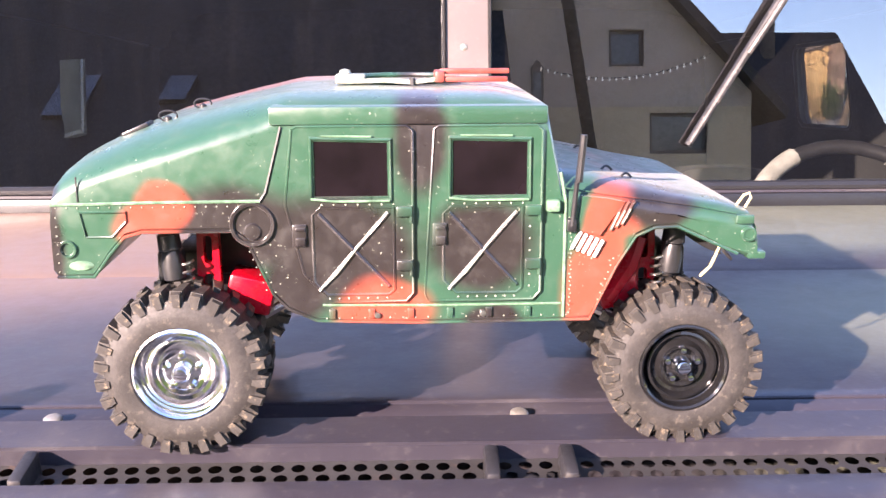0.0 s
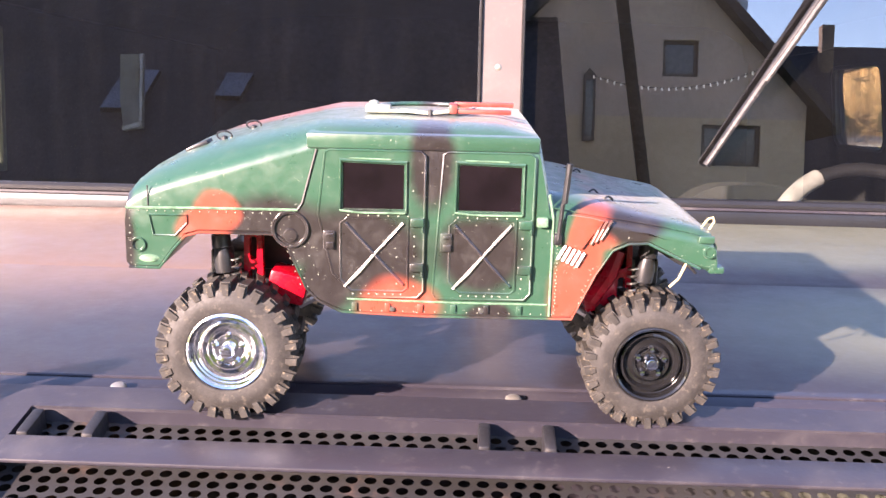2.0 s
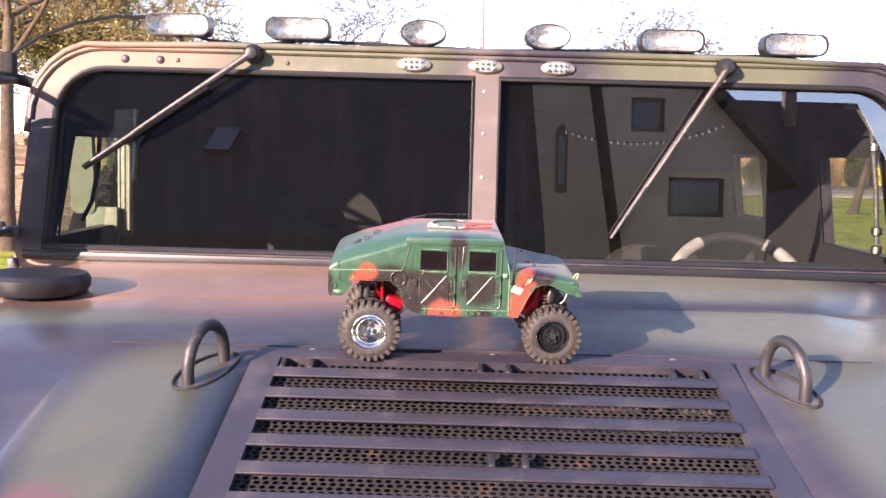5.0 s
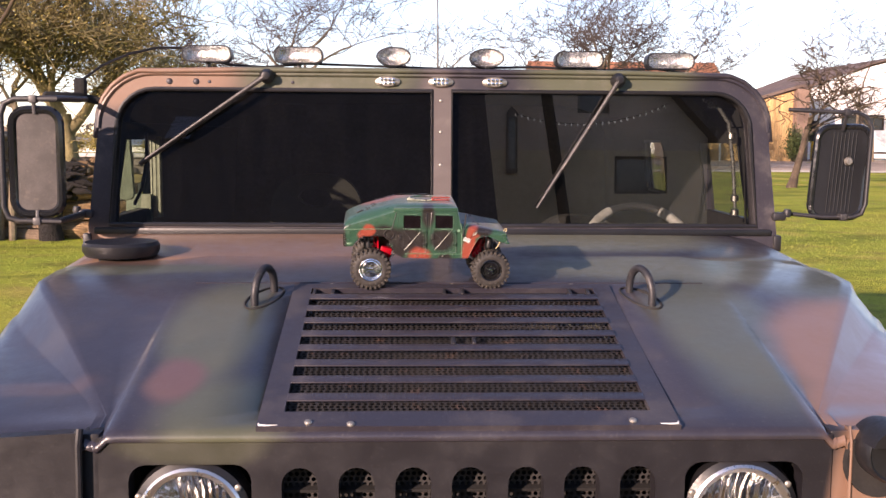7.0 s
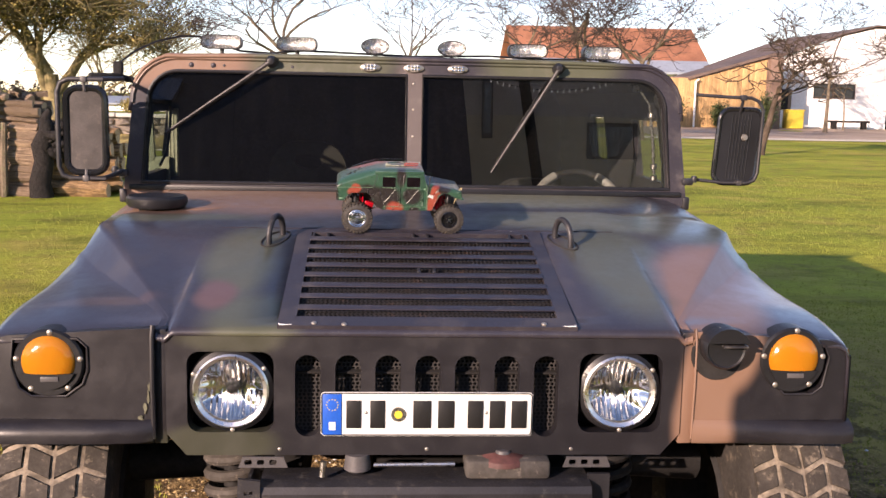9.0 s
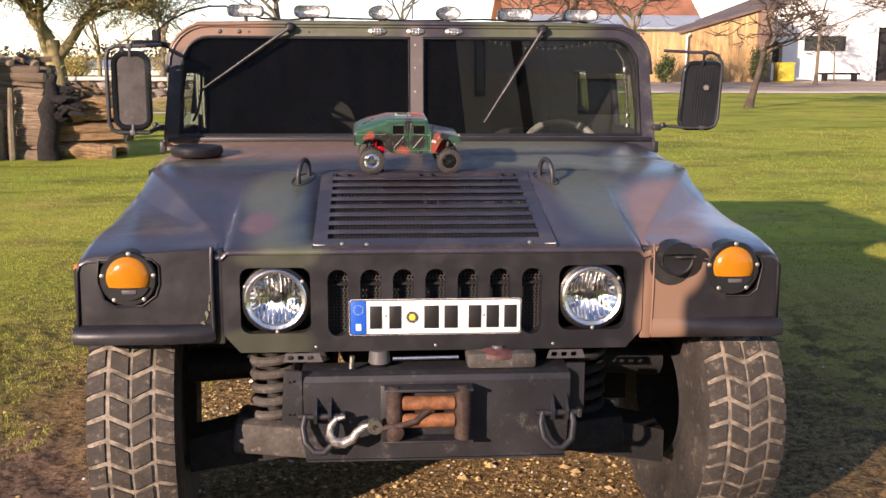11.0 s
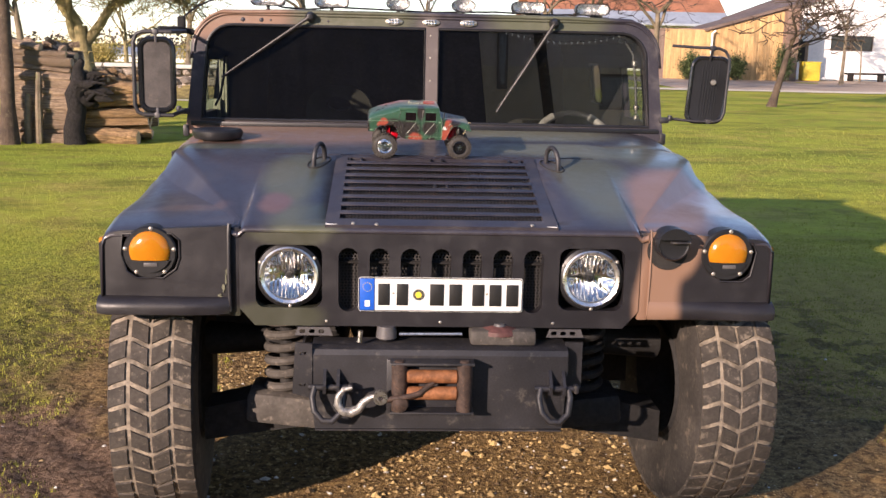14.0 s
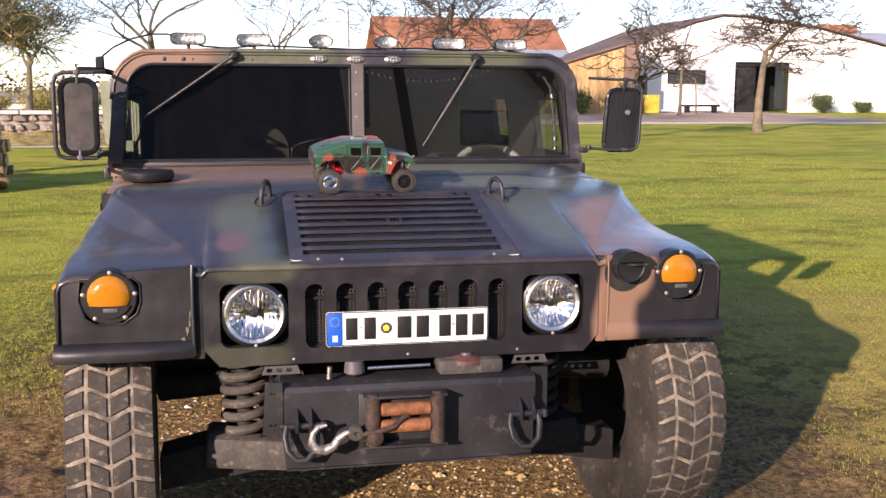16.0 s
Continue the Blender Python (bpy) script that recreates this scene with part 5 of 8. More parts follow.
stations += [(0.0155, 0.0837, 0.1575, 0.1645, 0.018), (0.020, 0.0837, 0.1565, 0.164, 0.020), (0.032, 0.0845, 0.155, 0.162, 0.022), (0.037, 0.094, 0.1545, 0.1612, 0.022), (0.046, 0.114, 0.153, 0.1592, 0.022),
             (0.056, 0.130, 0.1515, 0.1570, 0.022), (0.066, 0.1345, 0.150, 0.1548, 0.022), (0.078, 0.135, 0.148, 0.1520, 0.022), (0.092, 0.1285, 0.146, 0.1494, 0.02), (0.103, 0.1225, 0.144, 0.1474, 0.018),
             (0.112, 0.1195, 0.1415, 0.1450, 0.014), (0.119, 0.1175, 0.138, 0.1415, 0.01), (0.1225, 0.1170, 0.131, 0.134, 0.006)]
bm = bmesh.new()
rr = []
for x, hb, hs, ht, ins in stations:
    half = [(0, hb), (HW * 0.6, hb), (HW - 0.002, hb), (HW, hb + 0.002), (HW, (hb + hs) / 2), (HW, hs - 0.0075), (HW - 0.0012, hs - 0.003), (HW - 0.0045, hs + 0.0005), (HW - ins * 0.55, hs + (ht - hs) * 0.62), (HW - ins, ht - (ht - hs) * 0.04), (HW - ins - 0.006, ht), (0, ht + 0.0005)]
    ring = [(YC - y, z) for y, z in half] + [(YC + y, z) for y, z in reversed(half[1:-1])]
    rr.append([bm.verts.new((x, y, z)) for y, z in ring])
for a, b in zip(rr, rr[1:]):
    for i in range(len(a)):
        j = (i + 1) % len(a)
        bm.faces.new((a[i], a[j], b[j], b[i]))
bm.faces.new(rr[0]), bm.faces.new(rr[-1])
body = part("body", bm, M_TOY, toy, "sloping-back body shell in sprayed camouflage", angle=32)


def side(u, v, w):
    return (u, Y0 - w, v)


def bead(name, pts, r, m, parent, closed=False, w=0.0006, label=""):
    bm = bmesh.new()
    tube(bm, [side(u, v, w) for u, v in pts], r, 6, closed=closed)
    return part(name, bm, m, parent, label)


# gutter, belt seams
bm = bmesh.new()
box(bm, (-0.0650, YC, 0.1955), (0.144, 2 * HW + 0.004, 0.0095), 0.0012)
part("roof_gutter", bm, M_TOY, body)
bead("seam", [(-0.2505, 0.1505), (-0.20, 0.1512), (-0.143, 0.1514)], 0.0009, M_SCUFF, body, w=0.0003)
bead("seam", [(-0.143, 0.1515), (-0.140, 0.156), (-0.131, 0.190)], 0.0008, M_TOYBLK, body, w=0.0003)
bead("seam", [(-0.2365, 0.152), (-0.2365, 0.165)], 0.0005, M_TOYBLK, body, w=0.0002)
bead("sill_seam", [(-0.112, 0.0945), (-0.05, 0.0935), (0.016, 0.0935)], 0.0007, M_SCUFF, body, w=0.0002)
bead("corner_seam", [(0.0175, 0.086), (0.0175, 0.15), (0.0145, 0.165)], 0.0010, M_SCUFF, body, w=0.0002)
bead("arch_edge", [(-0.250, 0.1120), (-0.231, 0.1118), (-0.222, 0.124), (-0.214, 0.133), (-0.205, 0.1355), (-0.158, 0.1355), (-0.151, 0.131), (-0.144, 0.115), (-0.138, 0.101), (-0.130, 0.0925), (-0.115, 0.0857), (-0.06, 0.0838), (0.032, 0.0842), (0.046, 0.114), (0.056, 0.130), (0.066, 0.1345), (0.078, 0.135), (0.092, 0.1285), (0.112, 0.1195)], 0.0009, M_TOY, body, w=-0.0003)
# doors
for name, x0, x1, wx0, wx1 in (("rear_door", -0.131, -0.0635, -0.1145, -0.0765), ("front_door", -0.0575, 0.0045, -0.0425, -0.0035)):
    bm = bmesh.new()
    cut = [(x0 + 0.024, 0.0965), (x0 + 0.010, 0.112), (x0 + 0.001, 0.150)] if name == "rear_door" else [(x0 + 0.002, 0.0965), (x0, 0.10)]
    outl = cut + [(x0 + 0.0055, 0.1885), (x0 + 0.008, 0.1900), (x1 - 0.003, 0.1900), (x1, 0.1875), (x1, 0.101), (x1 - 0.004, 0.0965)]
    sheet(bm, outl, [[(wx0, 0.1536), (wx1, 0.1536), (wx1, 0.1815), (wx0, 0.1825)]], lambda u, v, w: side(u, v, 0.0016 - w), 0.002)
    door = part(name, bm, M_TOY, toy, "moulded door with a cross brace and smoked window", angle=25)
    bead("door_edge", outl, 0.0008, M_TOY, door, True, 0.0013)
    bm = bmesh.new()
    box(bm, ((wx0 + wx1) / 2, Y0 - 0.0004, 0.168), (wx1 - wx0 + 0.001, 0.0012, 0.030))
    part("window", bm, M_TOYGLASS, door, "smoked side window")
    bead("window_frame", [(wx0 - 0.0016, 0.1520), (wx1 + 0.0016, 0.1520), (wx1 + 0.0016, 0.1830), (wx0 - 0.0016, 0.1840)], 0.0013, M_TOY, door, True, 0.0018)
    bead("frame_wear", [(wx0 - 0.0020, 0.1525), (wx0 + 0.010, 0.1512), (wx1 + 0.001, 0.1512)], 0.0007, M_SCUFF, door, w=0.0028)
    bead("frame_wear", [(wx0 + 0.004, 0.1852), (wx1 - 0.008, 0.1848)], 0.0006, M_SCUFF, door, w=0.0026)
    lx0, lx1 = (x0 + 0.015 if name == "rear_door" else x0 + 0.010), x1 - 0.010
    bead("panel_edge", [(lx0 + 0.004, 0.1475), (lx1, 0.1475), (lx1, 0.103), (lx1 - 0.003, 0.1005), (lx0 + 0.007, 0.1005), (lx0, 0.108), (lx0, 0.144)], 0.0009, M_TOY, door, True, 0.0014)
    bead("brace", [(lx0 + 0.003, 0.1028), (lx1 - 0.003, 0.1448)], 0.0014, M_TOY, door, w=0.0016)
    # thin pale bead: a highlight modelled along the brace's upper edge
    bead("brace_wear", [(lx0 + 0.0035, 0.1040), (lx0 + 0.012, 0.1124), (lx1 - 0.011, 0.1370), (lx1 - 0.0035, 0.1450)], 0.0006, M_PALE, door, w=0.0027, label="pale highlight line along the brace")
    bead("brace", [(lx0 + 0.003, 0.1445), (lx1 - 0.003, 0.1050)], 0.0012, M_TOY, door, w=0.0018)
    for hz in (0.1455, 0.1165):
        bm = bmesh.new()
        box(bm, (x1 - 0.0045, Y0 - 0.003, hz), (0.0085, 0.0026, 0.0055), 0.0008)
        tube(bm, [side(x1 - 0.001, hz - 0.006, 0.003), side(x1 - 0.001, hz + 0.003, 0.003)], 0.0010, 6)
        part("hinge", bm, M_TOY, door, "moulded hinge")
    bm = bmesh.new()
    box(bm, (x0 + 0.008, Y0 - 0.0022, 0.133), (0.0075, 0.0015, 0.012), 0.0006)
    box(bm, (x0 + 0.0085, Y0 - 0.0032, 0.1365), (0.005, 0.0014, 0.002), 0.0004)
    box(bm, (x0 + 0.0085, Y0 - 0.0032, 0.1300), (0.005, 0.0014, 0.004), 0.0004)
    part("door_latch", bm, M_TOY, door)
    bm = bmesh.new()
    for i in range(7):
        for (a, b) in (((lx0 + 0.005, 0.1492), (lx1, 0.1492)), ((lx0 + 0.008, 0.0985), (lx1 - 0.004, 0.0985))):
            u, v = a[0] + (b[0] - a[0]) * i / 6, a[1]
            lathe(bm, [(0.0, 0.0006), (0.0004, 0.0005), (0.0006, 0.0)], facing(u, Y0 - 0.0016, v), 6)
        lathe(bm, [(0.0, 0.0006), (0.0004, 0.0005), (0.0006, 0.0)], facing(lx1 + 0.004, Y0 - 0.0016, 0.104 + 0.0065 * i), 6)
    tagged(part("rivets", bm, M_PALE, door), kind="stuff")
bm = bmesh.new()
pts = [(-0.248 + 0.0055 * i, 0.1488) for i in range(20)] + [(-0.2485, 0.115 + 0.0048 * i) for i in range(7)] + [(-0.151 + 0.0016 * i, 0.1285 - 0.0042 * i) for i in range(7)] + [(-0.110 + 0.0068 * i, 0.0870) for i in range(20)] + [(0.0205 + 0.0006 * (i % 2), 0.088 + 0.0022 * i) for i in range(26)] + [(0.044 - 0.0013 * i, 0.118 - 0.0038 * i) for i in range(7)] + [(-0.1455 + 0.0022 * i, 0.1240 - 0.0055 * i) for i in range(5)] + [(-0.1385 + 0.0028 * i, 0.1280 - 0.0060 * i) for i in range(4)]
for u, v in pts:
    lathe(bm, [(0.0, 0.0005), (0.0003, 0.0004), (0.0005, 0.0)], facing(u, Y0 - 0.0001, v), 6)
tagged(part("rivets", bm, M_PALE, body), kind="stuff")
# recessed panel, caps and lamps on the side
bead("locker_edge", [(-0.236, 0.1465), (-0.2125, 0.1465), (-0.2125, 0.1415), (-0.220, 0.1335), (-0.2335, 0.1335)], 0.0006, M_TOY, body, True)
bm = bmesh.new()
lathe(bm, [(0.0095, 0.0), (0.0100, 0.0016), (0.0115, 0.0018), (0.0122, 0.0)], facing(-0.1475, Y0, 0.1390), 24, cap=False)
lathe(bm, [(0.0, 0.0014), (0.0040, 0.0012), (0.0048, 0.0)], facing(-0.1475, Y0, 0.1350), 14)
part("filler_cap", bm, M_TOY, body, "round filler cap")
bm = bmesh.new()
lathe(bm, [(0.0030, 0.0), (0.0036, 0.0014), (0.0046, 0.0014), (0.0050, 0.0)], facing(-0.2435, Y0, 0.1270), 16, cap=False)
part("lamp_ring", bm, M_TOY, body)
bm = bmesh.new()
lathe(bm, [(0.0, 0.0012), (0.0050, 0.0010), (0.0066, 0.0)], facing(-0.2370, Y0, 0.1180) @ Matrix.Diagonal((1, 0.42, 1, 1)), 18)
part("tail_lamp", bm, M_SCUFF, body)
for i in range(6):
    bm = bmesh.new()
    box(bm, (-0.107 + 0.021 * i, Y0 - 0.0006, 0.0895), (0.0035, 0.0016, 0.0055), 0.0006)
    part("sill_lug", bm, M_TOY, body)
for u in (-0.083, -0.026):
    bm = bmesh.new()
    lathe(bm, [(0.0, 0.0018), (0.0016, 0.0016), (0.0020, 0.0)], facing(u, Y0, 0.0885), 10)
    part("sill_screw", bm, M_STEEL, body)
for i in range(5):
    bm = bmesh.new()
    box(bm, (0.0235 + 0.0030 * i, Y0 - 0.0012, 0.1285 - 0.0012 * i), (0.0016, 0.002, 0.0105), 0.0004, m=Matrix.Rotation(radians(28), 4, "Y"))
    part("vent_slat", bm, M_WHITE, body, "white vent slat")
# fender moulding, front details
bm = bmesh.new()
sheet(bm, [(0.024, 0.134), (0.036, 0.131), (0.046, 0.1455), (0.049, 0.149), (0.040, 0.151), (0.026, 0.1525)], [], lambda u, v, w: side(u, v, 0.0022 - w), 0.003)
part("fender_panel", bm, M_TOY, body)
for k in range(3):
    bead("fender_rib", [(0.0415 + 0.003 * k, 0.1335 + 0.0015 * k), (0.0475 + 0.003 * k, 0.1475 + 0.0005 * k), (0.0485 + 0.003 * k, 0.149)], 0.0012, M_TOY, body, w=0.0010)
    bead("rib_wear", [(0.0420 + 0.003 * k, 0.1345 + 0.0015 * k), (0.0460 + 0.003 * k, 0.1435 + 0.0008 * k)], 0.0006, M_PALE, body, w=0.0018)
bm = bmesh.new()
box(bm, (0.1145, Y0 - 0.0004, 0.1385), (0.010, 0.0024, 0.0050), 0.0010)
part("side_lamp", bm, M_TOY, body)
bm = bmesh.new()
lathe(bm, [(0.0, 0.0016), (0.0028, 0.0014), (0.0030, 0.0022), (0.0040, 0.0020), (0.0044, 0.0)], facing(0.1170, Y0, 0.1305), 16)
part("turn_lamp", bm, M_TOY, body)
bm = bmesh.new()
box(bm, (0.1225, YC, 0.1185), (0.010, 2 * HW, 0.0045), 0.0012)
part("bumper", bm, M_TOY, body)
for dy in (0.015,):
    bm = bmesh.new()
    tube(bm, [(0.1145, Y0 + dy, 0.1400), (0.1150, Y0 + dy, 0.1440), (0.1185, Y0 + dy, 0.1490), (0.1215, Y0 + dy, 0.1500), (0.1225, Y0 + dy, 0.1475), (0.1195, Y0 + dy, 0.1420)], 0.0008, 6)
    part("tow_loop", bm, M_CREAM, body, "cream plastic loop")
for u, dy in ((0.048, 0.045), (0.056, 0.03), (0.048, 0.135)):
    bm = bmesh.new()
    z0 = 0.1590 - (u - 0.048) * 0.25
    tube(bm, [(u - 0.0032 + 0.0064 * i / 6, Y0 + dy, z0 + 0.0024 * math.sin(math.pi * i / 6)) for i in range(7)], 0.0007, 6)
    part("hood_hoop", bm, M_TOYBLK, body)
bead("hood_edge", [(0.0165, 0.1565), (0.035, 0.1535), (0.060, 0.1500), (0.090, 0.1455), (0.110, 0.1415)], 0.0005, M_TOY, body, w=-0.0004)
st = part("snorkel", (lambda b: (tube(b, [(0.0205, Y0 - 0.004, 0.137), (0.0225, Y0 - 0.004, 0.160), (0.0235, Y0 - 0.004, 0.1605), (0.0255, Y0 - 0.004, 0.1850)], [0.0014, 0.0014, 0.0020, 0.0020], 8), b)[1])(bmesh.new()), M_TOYBLK, toy, "thin black exhaust stack")
bm = bmesh.new()
box(bm, (0.0205, Y0 - 0.002, 0.137), (0.005, 0.006, 0.007), 0.001)
part("stack_bracket", bm, M_TOYBLK, st)
bm = bmesh.new()
box(bm, (0.0105, Y0 - 0.002, 0.1475), (0.0075, 0.005, 0.0065), 0.0015)
part("mirror_stub", bm, M_SCUFF, toy)
# roof hatch
hatch = part("roof_hatch", (lambda b: (tube(b, [(-0.066 + 0.034 * math.cos(t), YC + 0.034 * math.sin(t), 0.2082) for t in [2 * math.pi * i / 32 for i in range(32)]], 0.0016, 8, closed=True), b)[1])(bmesh.new()), M_TOY, toy, "ring hatch with a folded mount on the roof")
bm = bmesh.new()
box(bm, (-0.097, YC - 0.030, 0.2100), (0.017, 0.013, 0.0055), 0.0014)
lathe(bm, [(0.0, 0.003), (0.003, 0.002), (0.0035, 0.0)], pose(-0.100, YC - 0.030, 0.2128), 10)
part("mount_block", bm, M_PALE, hatch, "pale worn mount block")
for dy, dz, x0, x1 in ((-0.040, 0.2100, -0.044, -0.008), (-0.030, 0.2140, -0.046, -0.006)):
    bm = bmesh.new()
    box(bm, ((x0 + x1) / 2, YC + dy, dz), (x1 - x0, 0.0034, 0.0030), 0.0008)
    part("mount_rail", bm, M_TOYBROWN, hatch, "brown mount rail")
bm = bmesh.new()
tube(bm, [(-0.094, YC - 0.034, 0.2085), (-0.078, YC - 0.040, 0.2095), (-0.062, YC - 0.042, 0.2085), (-0.048, YC - 0.040, 0.2100), (-0.030, YC - 0.036, 0.2098)], 0.0014, 6)
part("mount_rod", bm, M_PALE, hatch)
bm = bmesh.new()
box(bm, (-0.0465, YC - 0.034, 0.2115), (0.0055, 0.018, 0.0065), 0.0012)
part("mount_bracket", bm, M_TOYBROWN, hatch)
bm = bmesh.new()
tube(bm, [(-0.062, YC - 0.043, 0.2070), (-0.062, YC - 0.043, 0.2110)], 0.0016, 6)
part("mount_pin", bm, M_TOYBLK, hatch)
for u, dy, z in ((-0.196, 0.040, 0.1895), (-0.183, 0.075, 0.1930)):
    bm = bmesh.new()
    tube(bm, [(u + 0.0050 * math.cos(t), Y0 + dy, z + 0.0026 + 0.0028 * math.sin(t)) for t in [2 * math.pi * i / 14 for i in range(14)]], 0.0006, 5, closed=True)
    lathe(bm, [(0.0, 0.003), (0.002, 0.002), (0.0024, -0.002)], Matrix.Translation((u, Y0 + dy, z)), 10)
    part("tie_ring", bm, M_TOYBLK, body)
bm = bmesh.new()
box(bm, (-0.214, Y0 + 0.045, 0.1845), (0.016, 0.014, 0.003), 0.0008, m=Matrix.Rotation(radians(-24), 4, "Y"))
part("rear_vent", bm, M_TOYBLK, body)
# running gear
bm = bmesh.new()
box(bm, (-0.055, YC, 0.098), (0.30, 0.050, 0.022), 0.004)
ch = part("chassis", bm, M_TOYBLK, toy, "black chassis with red towers")
for u, tx, bx0, bx1, kx in ((-0.1885, -0.1775, -0.168, -0.142, -0.196), (0.085, 0.069, 0.043, 0.066, 0.083)):
    du = 1 if u < 0 else -1
    bm = bmesh.new()
    tube(bm, [(u, 0.05, 0.057), (u, YC - 0.012, 0.057), (u, YC, 0.060), (u, YC + 0.012, 0.057), (u, 0.175, 0.057)], [0.007, 0.008, 0.017, 0.008, 0.007], 12)
    part("axle", bm, M_TOYBLK, ch)
    bm = bmesh.new()                                                        # tower with a lightening slot
    sheet(bm, [(tx - 0.0068, 0.072), (tx + 0.0068, 0.072), (tx + 0.0058, 0.140), (tx - 0.0058, 0.140)], [rounded(tx - 0.0026, 0.088, tx + 0.0026, 0.104, 0.002, 3), rounded(tx - 0.0024, 0.110, tx + 0.0024, 0.126, 0.002, 3)], lambda a, b, w: (a, Y0 + 0.034 + w, b), 0.008)
    part("shock_tower", bm, M_RED, ch, "red plastic shock tower")
    bm = bmesh.new()
    box(bm, ((bx0 + bx1) / 2, Y0 + 0.050, 0.092), (bx1 - bx0, 0.040, 0.020), 0.002, m=Matrix.Rotation(radians(14 * du), 4, "Y"))
    part("skid_box", bm, M_RED, ch, "red gearbox skid")
    if du < 0:
        bm = bmesh.new()
        tube(bm, [(bx0 + 0.004, Y0 + 0.030, 0.088), (bx0 + 0.016, Y0 + 0.030, 0.108), (bx1 - 0.002, Y0 + 0.030, 0.124)], [0.006, 0.007, 0.006], 8)
        part("red_brace", bm, M_RED, ch, "red plastic brace")
    # black filler block, added to keep the inside of the arch dark
    bm = bmesh.new()
    box(bm, ((tx + (bx0 if du > 0 else bx1)) / 2 + du * 0.012, Y0 + 0.062, 0.118), (0.046, 0.016, 0.040), 0.004)
    part("mount_plate", bm, M_TOYBLK, ch)
    bm = bmesh.new()
    lathe(bm, [(0.0, 0.012), (0.0062, 0.012), (0.0066, 0.004), (0.0050, 0.003), (0.0066, -0.004), (0.0062, -0.013), (0.0, -0.013)], pose(kx, Y0 + 0.026, 0.117, 0, -6 * du, 0), 14)
    part("shock_body", bm, M_TOYBLK, ch, "black shock absorber")
    bm = bmesh.new()
    box(bm, (kx - du * 0.003, Y0 + 0.040, 0.108), (0.014, 0.014, 0.020), 0.003)
    part("shock_mount", bm, M_TOYBLK, ch)
    bm = bmesh.new()
    tube(bm, [(kx + du * 0.008 + 0.0036 * math.cos(2 * math.pi * 7 * i / 70), Y0 + 0.026 + 0.0036 * math.sin(2 * math.pi * 7 * i / 70), 0.080 + 0.034 * i / 70) for i in range(71)], 0.0008, 5)
    part("shock_spring", bm, M_STEEL, ch)
    bm = bmesh.new()
    tube(bm, [(u + du * 0.012, Y0 + 0.04, 0.062), (u + du * 0.055, Y0 + 0.05, 0.084)], 0.0028, 8)
    part("link_rod", bm, M_STEEL, ch)
bm = bmesh.new()
sheet(bm, [(0.078, 0.132), (0.103, 0.116), (0.113, 0.112), (0.110, 0.119), (0.086, 0.137)], [], lambda a, b, w: (a, Y0 + 0.03 + w, b), 0.01)
part("front_strut", bm, M_TOYBLK, ch)
bm = bmesh.new()
tube(bm, [(0.109, Y0 + 0.02, 0.121), (0.106, Y0 + 0.018, 0.115), (0.103, Y0 + 0.018, 0.108), (0.098, Y0 + 0.02, 0.102)], 0.0009, 6)
part("loose_lead", bm, M_CREAM, ch, "cream plastic lead")
bm = bmesh.new()
tube(bm, [(0.104, Y0 + 0.012, 0.125), (0.108, Y0 + 0.010, 0.118), (0.112, Y0 + 0.010, 0.114)], 0.0009, 6)
part("loose_lead", bm, M_TOYBLK, ch)
# wheels
R = 0.0465
bm = bmesh.new()
pr = [(0.0255, -0.0185), (0.0268, -0.0205), (0.031, -0.0212), (0.036, -0.0208), (0.0412, -0.0185), (0.0435, -0.013), (0.0440, 0.0)]
lathe(bm, pr + [(r, -h) for r, h in reversed(pr[:-1])], Matrix.Rotation(radians(90), 4, "X"), 48, cap=False)
toy_tyre = mesh_of("tyre", bm, M_TOYRUB)


def lug_shape(sgn):
    bm = bmesh.new()
    pts = [(0.0192 * sgn, -0.0037), (0.0192 * sgn, 0.0032), (0.0010 * sgn, 0.0046), (0.0010 * sgn, 0.0006)]
    lo = [bm.verts.new((b * 1.15, a, -0.0062)) for a, b in pts]
    hi = [bm.verts.new((b * 0.92, a * 0.94, 0.0)) for a, b in pts]
    for i in range(4):
        j = (i + 1) % 4
        bm.faces.new((lo[i], lo[j], hi[j], hi[i]))
    bm.faces.new(hi)
    so = [bm.verts.new((b, 0.0208 * sgn, z)) for b, z in ((-0.0024, -0.0012), (0.0022, -0.0012), (0.0020, -0.0085), (-0.0016, -0.0085))]
    si = [bm.verts.new((b * 1.1, 0.0165 * sgn, z)) for b, z in ((-0.0024, 0.0), (0.0022, 0.0), (0.0020, -0.0090), (-0.0016, -0.0090))]
    bm.faces.new(so)
    for i in range(4):
        j = (i + 1) % 4
        bm.faces.new((so[i], so[j], si[j], si[i]))
    return bm


